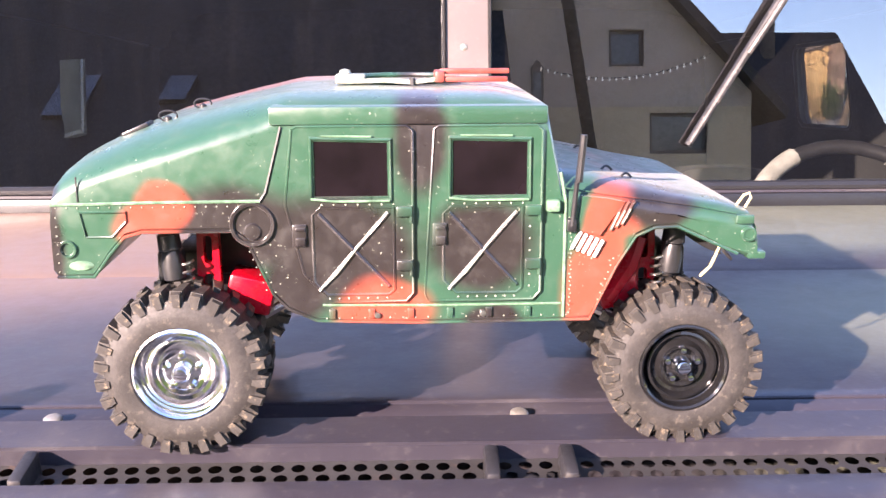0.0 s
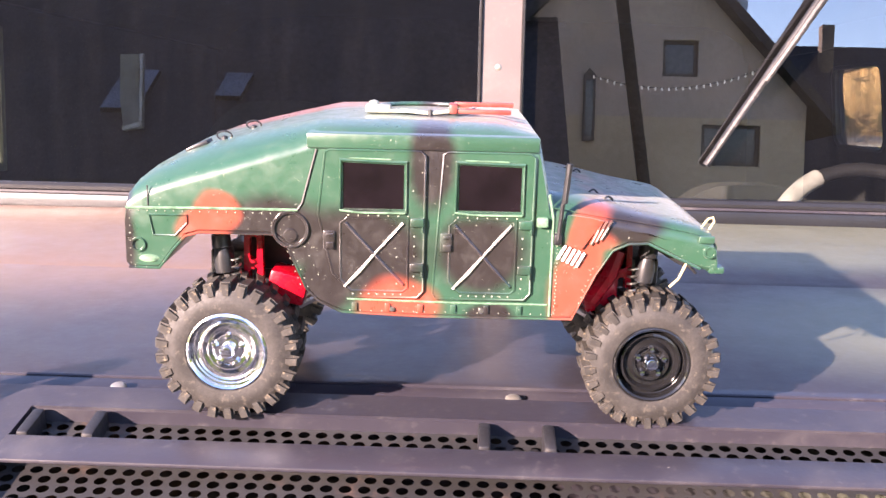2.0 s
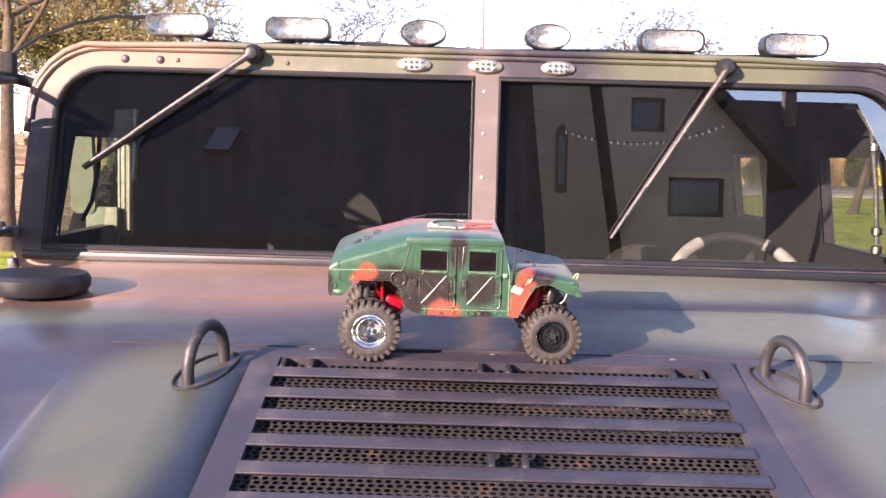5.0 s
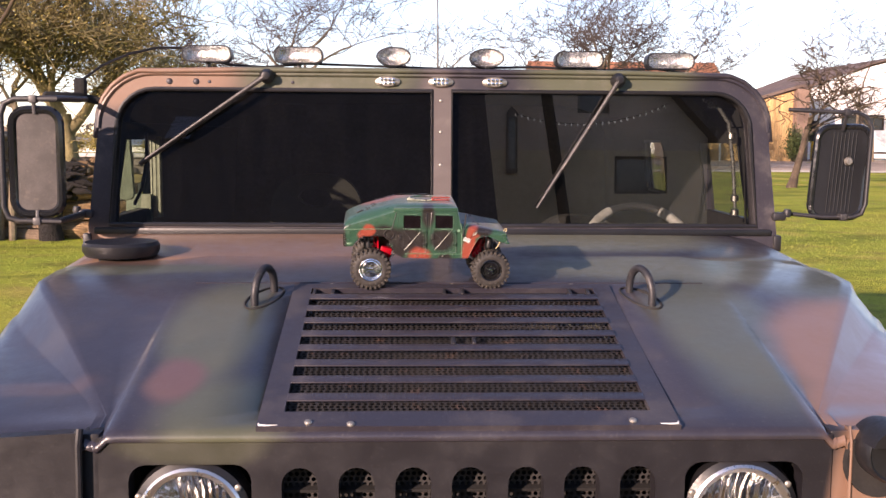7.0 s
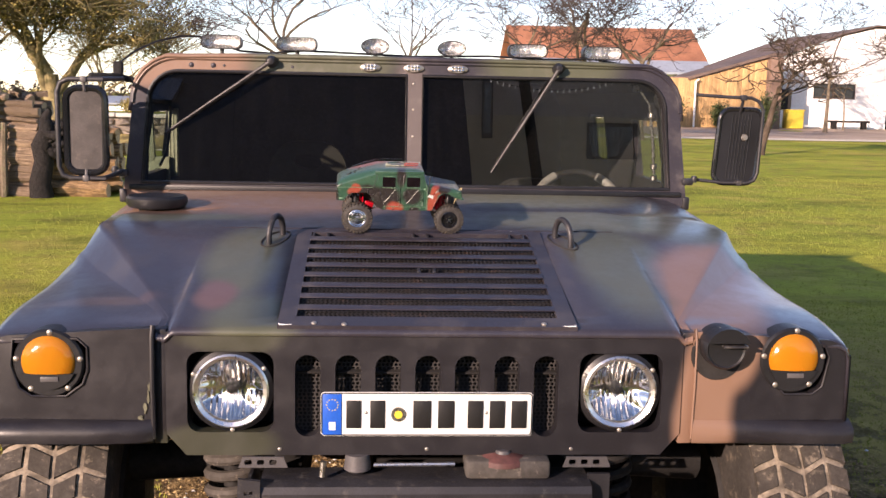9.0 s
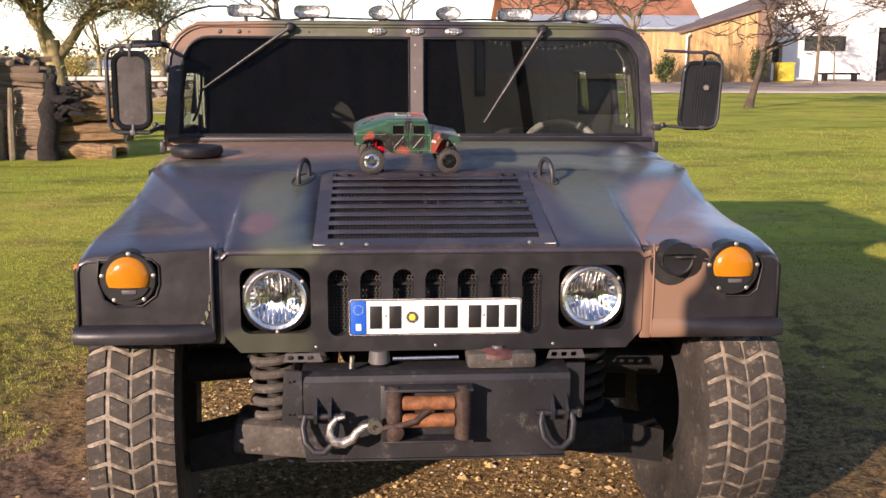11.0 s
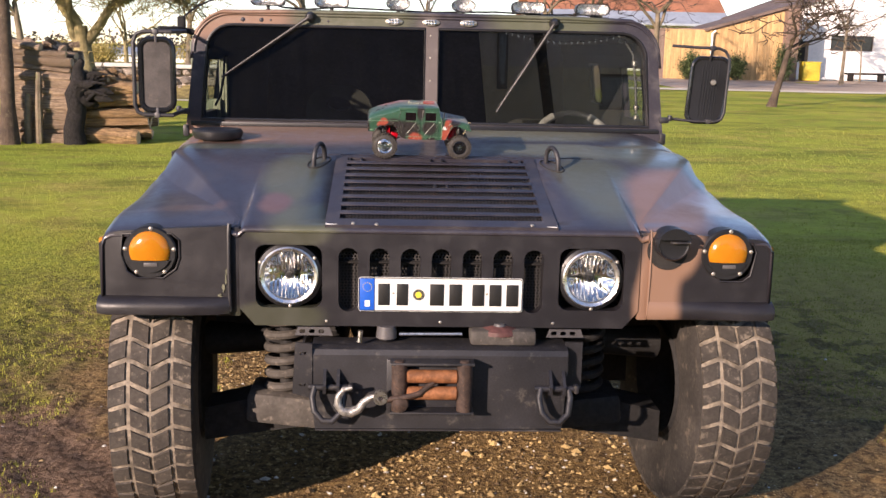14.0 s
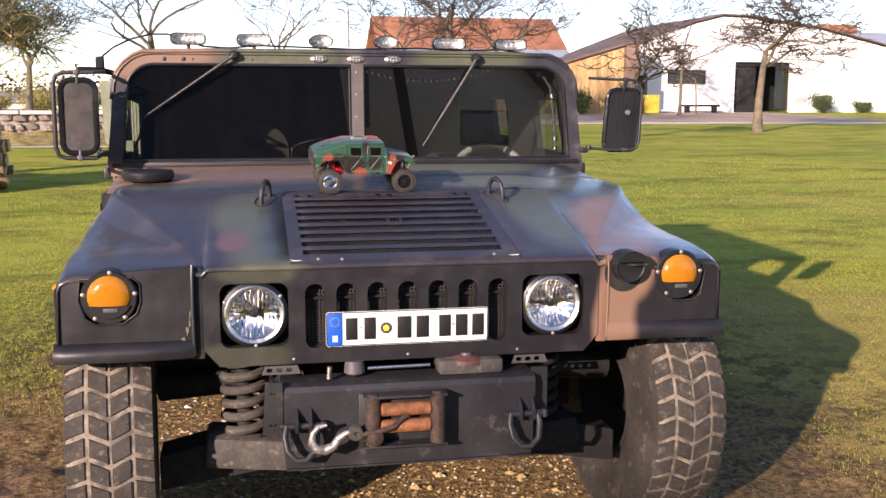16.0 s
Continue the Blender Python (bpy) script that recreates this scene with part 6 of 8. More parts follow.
lug_near, lug_far = mesh_of("lug", lug_shape(-1), M_LUG, 20), mesh_of("lug", lug_shape(1), M_LUG, 20)
rim_profile = [(0.0, -0.0125), (0.0095, -0.0125), (0.0105, -0.0145), (0.0125, -0.0150), (0.0135, -0.0130), (0.0150, -0.0115), (0.0170, -0.0120), (0.0190, -0.0155), (0.0205, -0.0150), (0.0215, -0.0120), (0.0230, -0.0130), (0.0238, -0.0195), (0.0250, -0.0205), (0.0262, -0.0200), (0.0262, -0.015)]
for u, hz, near, shiny in ((-0.1895, 0.0565, True, True), (0.0860, 0.0545, True, False), (-0.1895, 0.0565, False, True), (0.0860, 0.0545, False, False)):
    yc = 0.0205 if near else 2 * YC - 0.0205
    wheel = part("wheel", toy_tyre, None, toy, "knobbly off-road model wheel with a bright rim" if shiny else "knobbly off-road model wheel with a black rim", at=pose(u, yc, hz) @ Matrix.Scale(1.0 if shiny else 0.96, 4))
    n_lug = 26
    if near:
        for i in range(n_lug):
            for me, off in ((lug_near, 0.0), (lug_far, 0.5)):
                part("lug", me, None, wheel, at=Matrix.Rotation(2 * math.pi * (i + off) / n_lug, 4, "Y") @ Matrix.Translation((0, 0, R + 0.0002)))
    else:
        bm = bmesh.new()
        for i in range(n_lug):
            for me, off in ((lug_near, 0.0), (lug_far, 0.5)):
                k0 = len(bm.verts)
                bm.from_mesh(me)
                bm.verts.ensure_lookup_table()
                bmesh.ops.transform(bm, matrix=Matrix.Rotation(2 * math.pi * (i + off) / n_lug, 4, "Y") @ Matrix.Translation((0, 0, R + 0.0002)), verts=bm.verts[k0:])
        tagged(part("tread", bm, M_LUG, wheel), kind="stuff")
    flip = Matrix() if near else Matrix.Rotation(math.pi, 4, "Z")
    bm = bmesh.new()
    lathe(bm, [(r, -h) for r, h in rim_profile], Matrix.Rotation(radians(90), 4, "X"), 36, cap=False)
    part("rim", bm, M_TOYCHROME if shiny else M_TOYRIM, wheel, "chrome dish rim" if shiny else "glossy black dish rim", at=flip)
    bm = bmesh.new()
    lathe(bm, [(0.0, 0.0215), (0.0036, 0.0212), (0.0050, 0.0195), (0.0054, 0.0120)], Matrix.Rotation(radians(90), 4, "X"), 14)
    part("hub", bm, M_CHROME, wheel, at=flip)
    for i in range(5):
        a = 2 * math.pi * i / 5 + 0.3
        bm = bmesh.new()
        lathe(bm, [(0.0, 0.0172), (0.0017, 0.0168), (0.0024, 0.0125)], Matrix.Translation((0.0092 * math.cos(a), 0, 0.0092 * math.sin(a))) @ Matrix.Rotation(radians(90), 4, "X"), 8)
        part("wheel_nut", bm, M_CHROME, wheel, at=flip)

# ---- the ground ----


def ground_z(x, y):
    d = math.hypot(x, y - 1.5)
    s = math.hypot(0.42 * x - 0.04, 0.25 * y - 0.20)
    worn = smoothstep(0.40, 0.62, s) * (1 - smoothstep(1.1, 1.9, s)) if s < 1.9 else 0.0
    lumps = 0.0
    if worn:
        lumps = worn * (0.020 * noise.noise((x * 3.1, y * 3.1, 1.0)) + 0.015 * noise.noise((x * 8.3, y * 8.3, 2.0)) + 0.011 * noise.noise((x * 19, y * 19, 5.0)))
    return lumps + 0.0078 * min(max(0.0, y - 9), 60) + 0.03 * noise.noise((x * 0.25, y * 0.25, 3.1)) * smoothstep(3.0, 9.0, d)


m, n, l, p = node_mat("lawn_and_soil")
co = n.new("ShaderNodeTexCoord").outputs["Object"]
big, mid, fine = (noise_node(n, l, co, s, 6, 0.62).outputs["Fac"] for s in (0.22, 1.6, 28))
tiny = noise_node(n, l, co, 95, 4, 0.7).outputs["Fac"]
grass = mix_node(n, l, range_node(n, l, big, 0.35, 0.65), (0.43, 0.425, 0.065), (0.29, 0.35, 0.050))
grass = mix_node(n, l, range_node(n, l, mid, 0.50, 0.70, 0, 0.6), grass, (0.27, 0.205, 0.070))
grass = mix_node(n, l, range_node(n, l, noise_node(n, l, co, 0.42, 6, 0.66).outputs["Fac"], 0.50, 0.68, 0, 0.7), grass, (0.50, 0.39, 0.105))
vv = vec_node(n, l, "MULTIPLY", co, (0.5, 1.0, 1.0)).outputs[0]
grass = mix_node(n, l, range_node(n, l, noise_node(n, l, vv, 0.9, 7, 0.7).outputs["Fac"], 0.46, 0.66, 0, 0.75), grass, (0.140, 0.160, 0.028))
grass = mix_node(n, l, range_node(n, l, fine, 0.45, 0.75, 0, 0.35), grass, (0.10, 0.11, 0.018))
soil = mix_node(n, l, range_node(n, l, fine, 0.35, 0.65), (0.105, 0.066, 0.036), (0.33, 0.212, 0.092))
soil = mix_node(n, l, range_node(n, l, tiny, 0.57, 0.64), soil, (0.54, 0.38, 0.17))
rut = vec_node(n, l, "SUBTRACT", co, (-1.75, 0.3, 0)).outputs[0]
rut = vec_node(n, l, "LENGTH", vec_node(n, l, "MULTIPLY", rut, (0.85, 0.70, 0)).outputs[0], (0, 0, 0)).outputs["Value"]
v = vec_node(n, l, "MULTIPLY", co, (0.42, 0.25, 0)).outputs[0]
v = vec_node(n, l, "ADD", v, (-0.04, -0.20, 0)).outputs[0]
d = vec_node(n, l, "LENGTH", v, (0, 0, 0)).outputs["Value"]
ma = n.new("ShaderNodeMath")
ma.operation = "MULTIPLY_ADD"
l.new(noise_node(n, l, co, 2.3, 5, 0.6).outputs["Fac"], ma.inputs[0])
ma.inputs[1].default_value = 1.1
l.new(d, ma.inputs[2])
bare = range_node(n, l, ma.outputs[0], 1.25, 1.62, 1, 0)
grass = mix_node(n, l, range_node(n, l, ma.outputs[0], 1.45, 2.4, 0.6, 0), grass, (0.24, 0.18, 0.075))
near = range_node(n, l, d, 0.9, 2.4, 1, 0)
mm = n.new("ShaderNodeMath")
mm.operation = "MULTIPLY"
l.new(near, mm.inputs[0])
l.new(range_node(n, l, noise_node(n, l, co, 13, 6, 0.7).outputs["Fac"], 0.44, 0.62, 0, 0.8), mm.inputs[1])
grass = mix_node(n, l, mm.outputs[0], grass, (0.085, 0.080, 0.022))
# mud showing between mossy clumps, only round the truck
clods = noise_node(n, l, co, 4.6, 9, 0.66).outputs["Fac"]
mc = n.new("ShaderNodeMath")
mc.operation = "MULTIPLY"
l.new(range_node(n, l, d, 0.75, 1.7, 1, 0.12), mc.inputs[0])
l.new(range_node(n, l, clods, 0.48, 0.56, 0, 0.9), mc.inputs[1])
mud = mix_node(n, l, range_node(n, l, fine, 0.4, 0.62), (0.050, 0.036, 0.022), (0.165, 0.120, 0.072))
# worn olive-brown grass, its colour also paled to lift the truck's shadow
worn = vec_node(n, l, "SUBTRACT", co, (2.6, 1.6, 0)).outputs[0]
worn = vec_node(n, l, "MULTIPLY", worn, (0.40, 0.28, 0)).outputs[0]
mw = n.new("ShaderNodeMath")
mw.operation = "MULTIPLY_ADD"
l.new(noise_node(n, l, co, 1.9, 6, 0.65).outputs["Fac"], mw.inputs[0])
mw.inputs[1].default_value = 1.1
l.new(vec_node(n, l, "LENGTH", worn, (0, 0, 0)).outputs["Value"], mw.inputs[2])
grass = mix_node(n, l, range_node(n, l, mw.outputs[0], 1.15, 2.1, 0.75, 0), grass, (0.44, 0.325, 0.100))
grass = mix_node(n, l, mc.outputs[0], grass, mud)
ruts = n.new("ShaderNodeMath")
ruts.operation = "MULTIPLY_ADD"
l.new(noise_node(n, l, co, 3.1, 7, 0.66).outputs["Fac"], ruts.inputs[0])
ruts.inputs[1].default_value = 1.4
l.new(rut, ruts.inputs[2])
churned = mix_node(n, l, range_node(n, l, fine, 0.38, 0.62), (0.105, 0.068, 0.047), (0.245, 0.160, 0.110))
cover = mix_node(n, l, range_node(n, l, ruts.outputs[0], 1.30, 1.62, 0.9, 0), mix_node(n, l, bare, grass, soil), churned)
l.new(cover, p.inputs["Base Color"])
p.inputs["Roughness"].default_value = 0.95
p.inputs["Specular IOR Level"].default_value = 0.05
bump_node(n, l, p, mix_node(n, l, 0.55, mix_node(n, l, 0.4, fine, tiny), clods), 1.0, 0.06)
M_LAWN = m


def line(a, b, n_):
    return [a + (b - a) * i / n_ for i in range(n_ + 1)]


gx = [-900, -400, -200, -120] + line(-80, -12, 20) + line(-10, -4.6, 12) + line(-4.5, -1.02, 150) + line(-0.9, 0.9, 8) + line(1.02, 4.8, 150) + line(5.0, 10, 11) + line(12, 80, 20) + [120, 200, 400, 900]
gy = [-900, -400, -150, -60] + line(-40, -6, 10) + line(-4, -1.6, 8) + line(-1.5, 3.5, 190) + line(3.6, 7.0, 60) + line(7.2, 12, 12) + line(14, 90, 30) + [120, 200, 400, 900, 2500]
verts = [(x, y, ground_z(x, y)) for y in gy for x in gx]
faces = [(j * len(gx) + i, j * len(gx) + i + 1, (j + 1) * len(gx) + i + 1, (j + 1) * len(gx) + i) for j in range(len(gy) - 1) for i in range(len(gx) - 1)]
tagged(part("ground", raw("ground", verts, faces, M_LAWN), None), "mossy green lawn with bare stony soil by the truck", "ground", kind="structure")


def bare_soil(x, y):
    return math.hypot(0.42 * x - 0.04, 0.25 * y - 0.20)


rng = np.random.default_rng(7)
M_BLADE, bn, bl, bp = node_mat("grass_blades")
isl = bn.new("ShaderNodeNewGeometry").outputs["Random Per Island"]
bl.new(mix_node(bn, bl, range_node(bn, bl, isl, 0.0, 1.0, smooth=False), (0.20, 0.225, 0.034), (0.35, 0.335, 0.058)), bp.inputs["Base Color"])
bp.inputs["Roughness"].default_value = 0.8
bp.inputs["Specular IOR Level"].default_value = 0.05
vs, fs = [], []


def blades(count, x0, x1, y0, y1, h0, h1, wide, keep):
    for _ in range(count):
        x, y = rng.uniform(x0, x1), rng.uniform(y0, y1)
        s = bare_soil(x, y)
        clump = noise.noise((x * 1.7, y * 1.7, 0.5)) * 0.55 + noise.noise((x * 0.5, y * 0.5, 9)) * 0.4
        if s + clump < keep or (abs(x) < 1.0 and 0 < y < 4.2 and s < 1.5):
            continue
        if math.hypot((x - 2.6) * 0.40, (y - 1.6) * 0.28) + clump < 0.95 and rng.uniform() < 0.4:      # fewer blades on the worn grass that is paled against the shadow
            continue
        z = ground_z(x, y)
        for _k in range(3):
            a, h = rng.uniform(0, 6.28), rng.uniform(h0, h1)
            dx, dy, b = math.cos(a), math.sin(a), len(vs)
            ox, oy = x + rng.normal(0, 0.012), y + rng.normal(0, 0.012)
            lean = rng.uniform(0.2, 0.9) * h
            vs.extend(((ox - dy * wide, oy + dx * wide, z - 0.003), (ox + dy * wide, oy - dx * wide, z - 0.003), (ox + dx * lean, oy + dy * lean, z + h)))
            fs.append((b, b + 1, b + 2))


blades(60000, -4.5, 5.5, -1.3, 6.0, 0.006, 0.020, 0.0024, 0.74)
blades(16000, -9.0, 12.0, 5.0, 20.0, 0.015, 0.03, 0.003, 0.2)
tagged(part("grass", raw("grass", vs, fs, M_BLADE, False), None), "short winter grass blades over the lawn", "grass", kind="stuff")
M_STONE, sn, sl, sp = node_mat("pale_gravel")
isl = sn.new("ShaderNodeNewGeometry").outputs["Random Per Island"]
c = mix_node(sn, sl, range_node(sn, sl, isl, 0.0, 0.85), (0.12, 0.074, 0.034), (0.52, 0.36, 0.155))
c = mix_node(sn, sl, range_node(sn, sl, isl, 0.93, 0.95), c, (0.62, 0.59, 0.53))
sl.new(c, sp.inputs["Base Color"])
sp.inputs["Roughness"].default_value = 0.85
vs, fs = [], []
for _ in range(20000):
    if rng.random() < 0.9:
        x, y = rng.uniform(-1.15, 1.35), rng.uniform(-0.7, 3.4)
    else:
        x, y = rng.uniform(-2.8, 3.4), rng.uniform(-1.2, 3.2)
    if bare_soil(x, y) + 0.5 * noise.noise((x * 1.7, y * 1.7, 0.5)) > 0.95 and rng.random() < 0.8:
        continue
    r = 0.0035 + 0.009 * rng.random() ** 3 + (0.012 if rng.random() < 0.012 else 0)
    z, b, a = ground_z(x, y), len(vs), rng.uniform(0, 6.28)
    for i in range(5):
        q = r * rng.uniform(0.7, 1.2)
        vs.append((x + q * math.cos(a + i * 1.2566), y + q * math.sin(a + i * 1.2566), z + r * rng.uniform(0.0, 0.3)))
    vs.append((x + rng.normal(0, 0.3) * r * 0.5, y, z + r * rng.uniform(0.5, 0.95)))
    fs += [(b + i, b + (i + 1) % 5, b + 5) for i in range(5)]
tagged(part("gravel", raw("gravel", vs, fs, M_STONE, False), None), "loose gravel and small stones on the bare soil", "gravel", kind="stuff")
M_PATH = mat("pale_gravel_path", (0.78, 0.68, 0.52), 0.95, var=0.15, scale=0.6, bump=0.5, bscale=12)
M_YARD = mat("brown_gravel_yard", (0.42, 0.31, 0.225), 0.95, var=0.3, scale=0.3, bump=0.5, bscale=6)


def ground_strip(name, pts, width, m_, label, category):
    vs, fs = [], []
    for i, (x, y) in enumerate(pts):
        for s in (-0.5, 0.5):
            vs.append((x, y + s * width, ground_z(x, y + s * width) + 0.02))
        if i:
            fs.append((2 * i - 2, 2 * i, 2 * i + 1, 2 * i - 1))
    tagged(part(name, raw(name, vs, fs, m_), None), label, category, kind="structure")


ground_strip("path", [(x, 39.6 + 0.02 * x + 0.4 * math.sin(x * 0.1)) for x in range(-3, 75, 3)], 1.6, M_PATH, "pale gravel path across the lawn", "path")
ground_strip("yard", [(x, 49.3) for x in range(12, 34, 2)], 17.0, M_YARD, "brown gravel yard before the barn", "yard")

ground_strip("garden_path", [(x, 25.5 + 0.03 * x) for x in range(-24, -2, 2)], 0.55, M_PATH, "narrow pale path before the garden wall", "path")
M_DRYGRASS = mat("dry_grass", (0.30, 0.235, 0.085), 0.95, var=0.6, scale=3, bump=1.0, bscale=14, bdist=0.05, patch=(0.12, 0.105, 0.035))
M_FIELDSTONE = mat("field_stone", (0.36, 0.30, 0.25), 0.9, var=0.35, scale=5, bump=0.8, bscale=14, bdist=0.03, patch=(0.16, 0.135, 0.115), random_tint=0.9)
M_COPING = mat("pale_coping", (0.50, 0.48, 0.45), 0.85, var=0.15, scale=3, bump=0.3, bscale=14)
bank_z = ground_z(-9, 26)
gw = thing("garden_wall", "low field-stone garden wall with a pale coping and dry grass at its foot", "wall", at=pose(-13, 27.0, bank_z))
bm = bmesh.new()
box(bm, (0, 0.22, 0.30), (19, 0.2, 1.1))
part("core", bm, M_FIELDSTONE, gw)
r_ = random.Random(41)
vs, fs = [], []
for k in range(39):
    for y_, z_ in ((-1.0, -0.02), (-0.55, 0.10 + r_.uniform(-0.05, 0.06)), (0.12, 0.26 + r_.uniform(-0.08, 0.14))):
        vs.append((-9.5 + 0.5 * k, y_, z_))
    if k:
        fs += [(3 * k - 3, 3 * k, 3 * k + 1, 3 * k - 2), (3 * k - 2, 3 * k + 1, 3 * k + 2, 3 * k - 1)]
part("grass_bank", raw("grass_bank", vs, fs, M_DRYGRASS), None, gw, "dry brown grass bank")
stones = []
for k in range(5):
    bm = bmesh.new()
    bmesh.ops.create_icosphere(bm, subdivisions=1, radius=0.5)
    for v_ in bm.verts:
        v_.co *= r_.uniform(0.82, 1.12)
        v_.co = Vector([math.copysign(min(abs(c_), 0.42), c_) for c_ in v_.co])
    stones.append(mesh_of("stone", bm, M_FIELDSTONE))
for row in range(3):
    x = -6.5 + r_.uniform(0, 0.2)
    while x < 9.4:
        w = r_.uniform(0.22, 0.48)
        part("stone", stones[r_.randrange(5)], None, gw, at=Matrix.Translation((x + w / 2, 0.10 + r_.uniform(-0.04, 0.03), 0.24 + 0.24 * row + r_.uniform(-0.03, 0.03))) @ Euler((r_.uniform(-0.2, 0.2), r_.uniform(-0.2, 0.2), 0)).to_matrix().to_4x4() @ Matrix.Diagonal((w * 1.12, 0.3, 0.28, 1)))
        x += w
coping = mesh_of("coping_slab", (lambda b: (box(b, (0, 0.15, 0.90), (0.97, 0.42, 0.11), 0.015), b)[1])(bmesh.new()), M_COPING)
for k in range(19):
    part("coping_slab", coping, None, gw, at=pose(-9.0 + k, 0, r_.uniform(-0.015, 0.015)))

# ---- trees ----
M_BARK = mat("grey_brown_bark", (0.18, 0.140, 0.095), 0.9, var=0.35, scale=3, bump=0.8, bscale=22, bdist=0.02, patch=(0.13, 0.14, 0.07))
M_TWIG = mat("twigs", (0.075, 0.055, 0.045), 0.9, var=0.3, scale=2, bump=0.0)
M_MOSSBARK = mat("mossy_bark", (0.27, 0.215, 0.10), 0.9, var=0.4, scale=4, bump=1.0, bscale=16, bdist=0.03, patch=(0.12, 0.12, 0.045))
M_DARKBARK = mat("dark_fruit_tree_bark", (0.085, 0.058, 0.040), 0.9, var=0.4, scale=5, bump=1.0, bscale=20, bdist=0.02, patch=(0.14, 0.11, 0.07))
M_LEAF, ln, ll, lp = node_mat("olive_leaves")
isl = ln.new("ShaderNodeNewGeometry").outputs["Random Per Island"]
ll.new(mix_node(ln, ll, range_node(ln, ll, isl, 0, 1, smooth=False), (0.22, 0.175, 0.045), (0.46, 0.36, 0.11)), lp.inputs["Base Color"])
lp.inputs["Roughness"].default_value = 0.7
M_BUSH, ln, ll, lp = node_mat("evergreen_leaves")
isl = ln.new("ShaderNodeNewGeometry").outputs["Random Per Island"]
ll.new(mix_node(ln, ll, range_node(ln, ll, isl, 0, 1, smooth=False), (0.03, 0.05, 0.015), (0.10, 0.13, 0.04)), lp.inputs["Base Color"])
lp.inputs["Roughness"].default_value = 0.7


def limb_mesh(name, limbs, material, sides):
    vs, fs = [], []
    for pts, rs in limbs:
        base, side = len(vs), None
        for i, q in enumerate(pts):
            d = (pts[min(i + 1, len(pts) - 1)] - pts[max(i - 1, 0)]).normalized()
            side = d.orthogonal().normalized() if side is None else (side - d * side.dot(d)).normalized()
            up = d.cross(side)
            for k in range(sides):
                a = 2 * math.pi * k / sides
                vs.append(q + (side * math.cos(a) + up * math.sin(a)) * rs[i])
        for i in range(len(pts) - 1):
            for k in range(sides):
                j = (k + 1) % sides
                fs.append((base + i * sides + k, base + i * sides + j, base + (i + 1) * sides + j, base + (i + 1) * sides + k))
    return raw(name, vs, fs, material)


def tree(name, x, y, height, radius, seed, label, lean=(0, 0), crook=0.35, fork=0.28, leaves=0, spread=0.75, depth=5, droop=0.0, bark=None, twig=0.011, shoots=0):
    """Trunk, limbs and twigs grown by repeated forking; leaves are small separate blades on the twigs."""
    rnd = random.Random(seed)
    z = ground_z(x, y)
    th = thing(name, label, "tree", at=pose(x, y, z - 0.05))
    thick, thin, tips = [], [], []

    def grow(p0, d, length, r, level):
        steps = 5 if level < 2 else 4
        pts, rs = [p0.copy()], [r * (1.35 if level == 0 else 1.0)]
        q, dd = p0.copy(), d.copy()
        for i in range(steps):
            dd = (dd + Vector((rnd.gauss(0, crook), rnd.gauss(0, crook), rnd.gauss(0, crook * 0.6) - droop * level * 0.12)) * (0.07 if level == 0 else 0.6)).normalized()
            q = q + dd * (length / steps)
            pts.append(q.copy())
            rs.append(r * (1 - 0.45 * (i + 1) / steps))
        (thick if level < 2 else thin).append((pts, rs))
        if level >= 3:
            tips.extend(pts[1:])
        if level >= depth:
            return
        for i in range(2, len(pts)) if level else range(len(pts) - 2, len(pts)):
            count = (3 if level == 0 else (2 if level < 3 else 2)) if i == len(pts) - 1 else (1 if rnd.random() < 0.8 else 0) + (1 if level == 0 else 0)
            for _ in range(count):
                a = rnd.uniform(0, 2 * math.pi)
                out = Vector((math.cos(a), math.sin(a), rnd.uniform(-0.1, 0.5)))
                nd = (dd * (1 - spread * 0.55) + out * spread).normalized()
                grow(pts[i], nd, length * rnd.uniform(0.55, 0.8), max(rs[i] * rnd.uniform(0.5, 0.72), twig), level + 1)

    grow(Vector((0, 0, 0)), Vector((lean[0], lean[1], 1)).normalized(), height * fork, radius, 0)
    stems = [q for pts, _ in thick for q in pts[2:]] * 4 + [q for pts, _ in thin for q in pts]
    for _ in range(shoots):                                                 # fine young shoots off the limbs
        q = rnd.choice(stems) + Vector((rnd.gauss(0, 0.05), rnd.gauss(0, 0.05), rnd.gauss(0, 0.1)))
        d = Vector((rnd.gauss(0, 0.6), rnd.gauss(0, 0.6), rnd.uniform(-0.3, 1.0))).normalized()
        e = q + d * rnd.uniform(0.3, 1.1)
        m1 = q.lerp(e, 0.5) + Vector((rnd.gauss(0, 0.07), rnd.gauss(0, 0.07), rnd.gauss(0, 0.07)))
        thin.append(([q, m1, e], [0.009, 0.007, 0.004]))
        tips.extend((m1, e))
    part("trunk", limb_mesh("trunk", thick, bark or M_BARK, 8), None, th, "rough trunk and main limbs")
    tagged(part("crown", limb_mesh("crown", thin, M_TWIG if bark is None else bark, 3), None, th, "bare crooked branches and twigs"), kind="stuff")
    if leaves:
        vs, fs = [], []
        for _ in range(leaves):
            q = rnd.choice(tips) + Vector((rnd.gauss(0, 0.16), rnd.gauss(0, 0.16), rnd.gauss(0, 0.16) - abs(rnd.gauss(0, 0.25)) * droop))
            a, s = Vector((rnd.gauss(0, 1), rnd.gauss(0, 1), rnd.gauss(0, 1))).normalized(), rnd.uniform(0.014, 0.032)
            b, k = a.orthogonal().normalized(), len(vs)
            vs += [q - b * s, q + a * s * 0.6, q + b * s, q - a * s * 0.6]
            fs.append((k, k + 1, k + 2, k + 3))
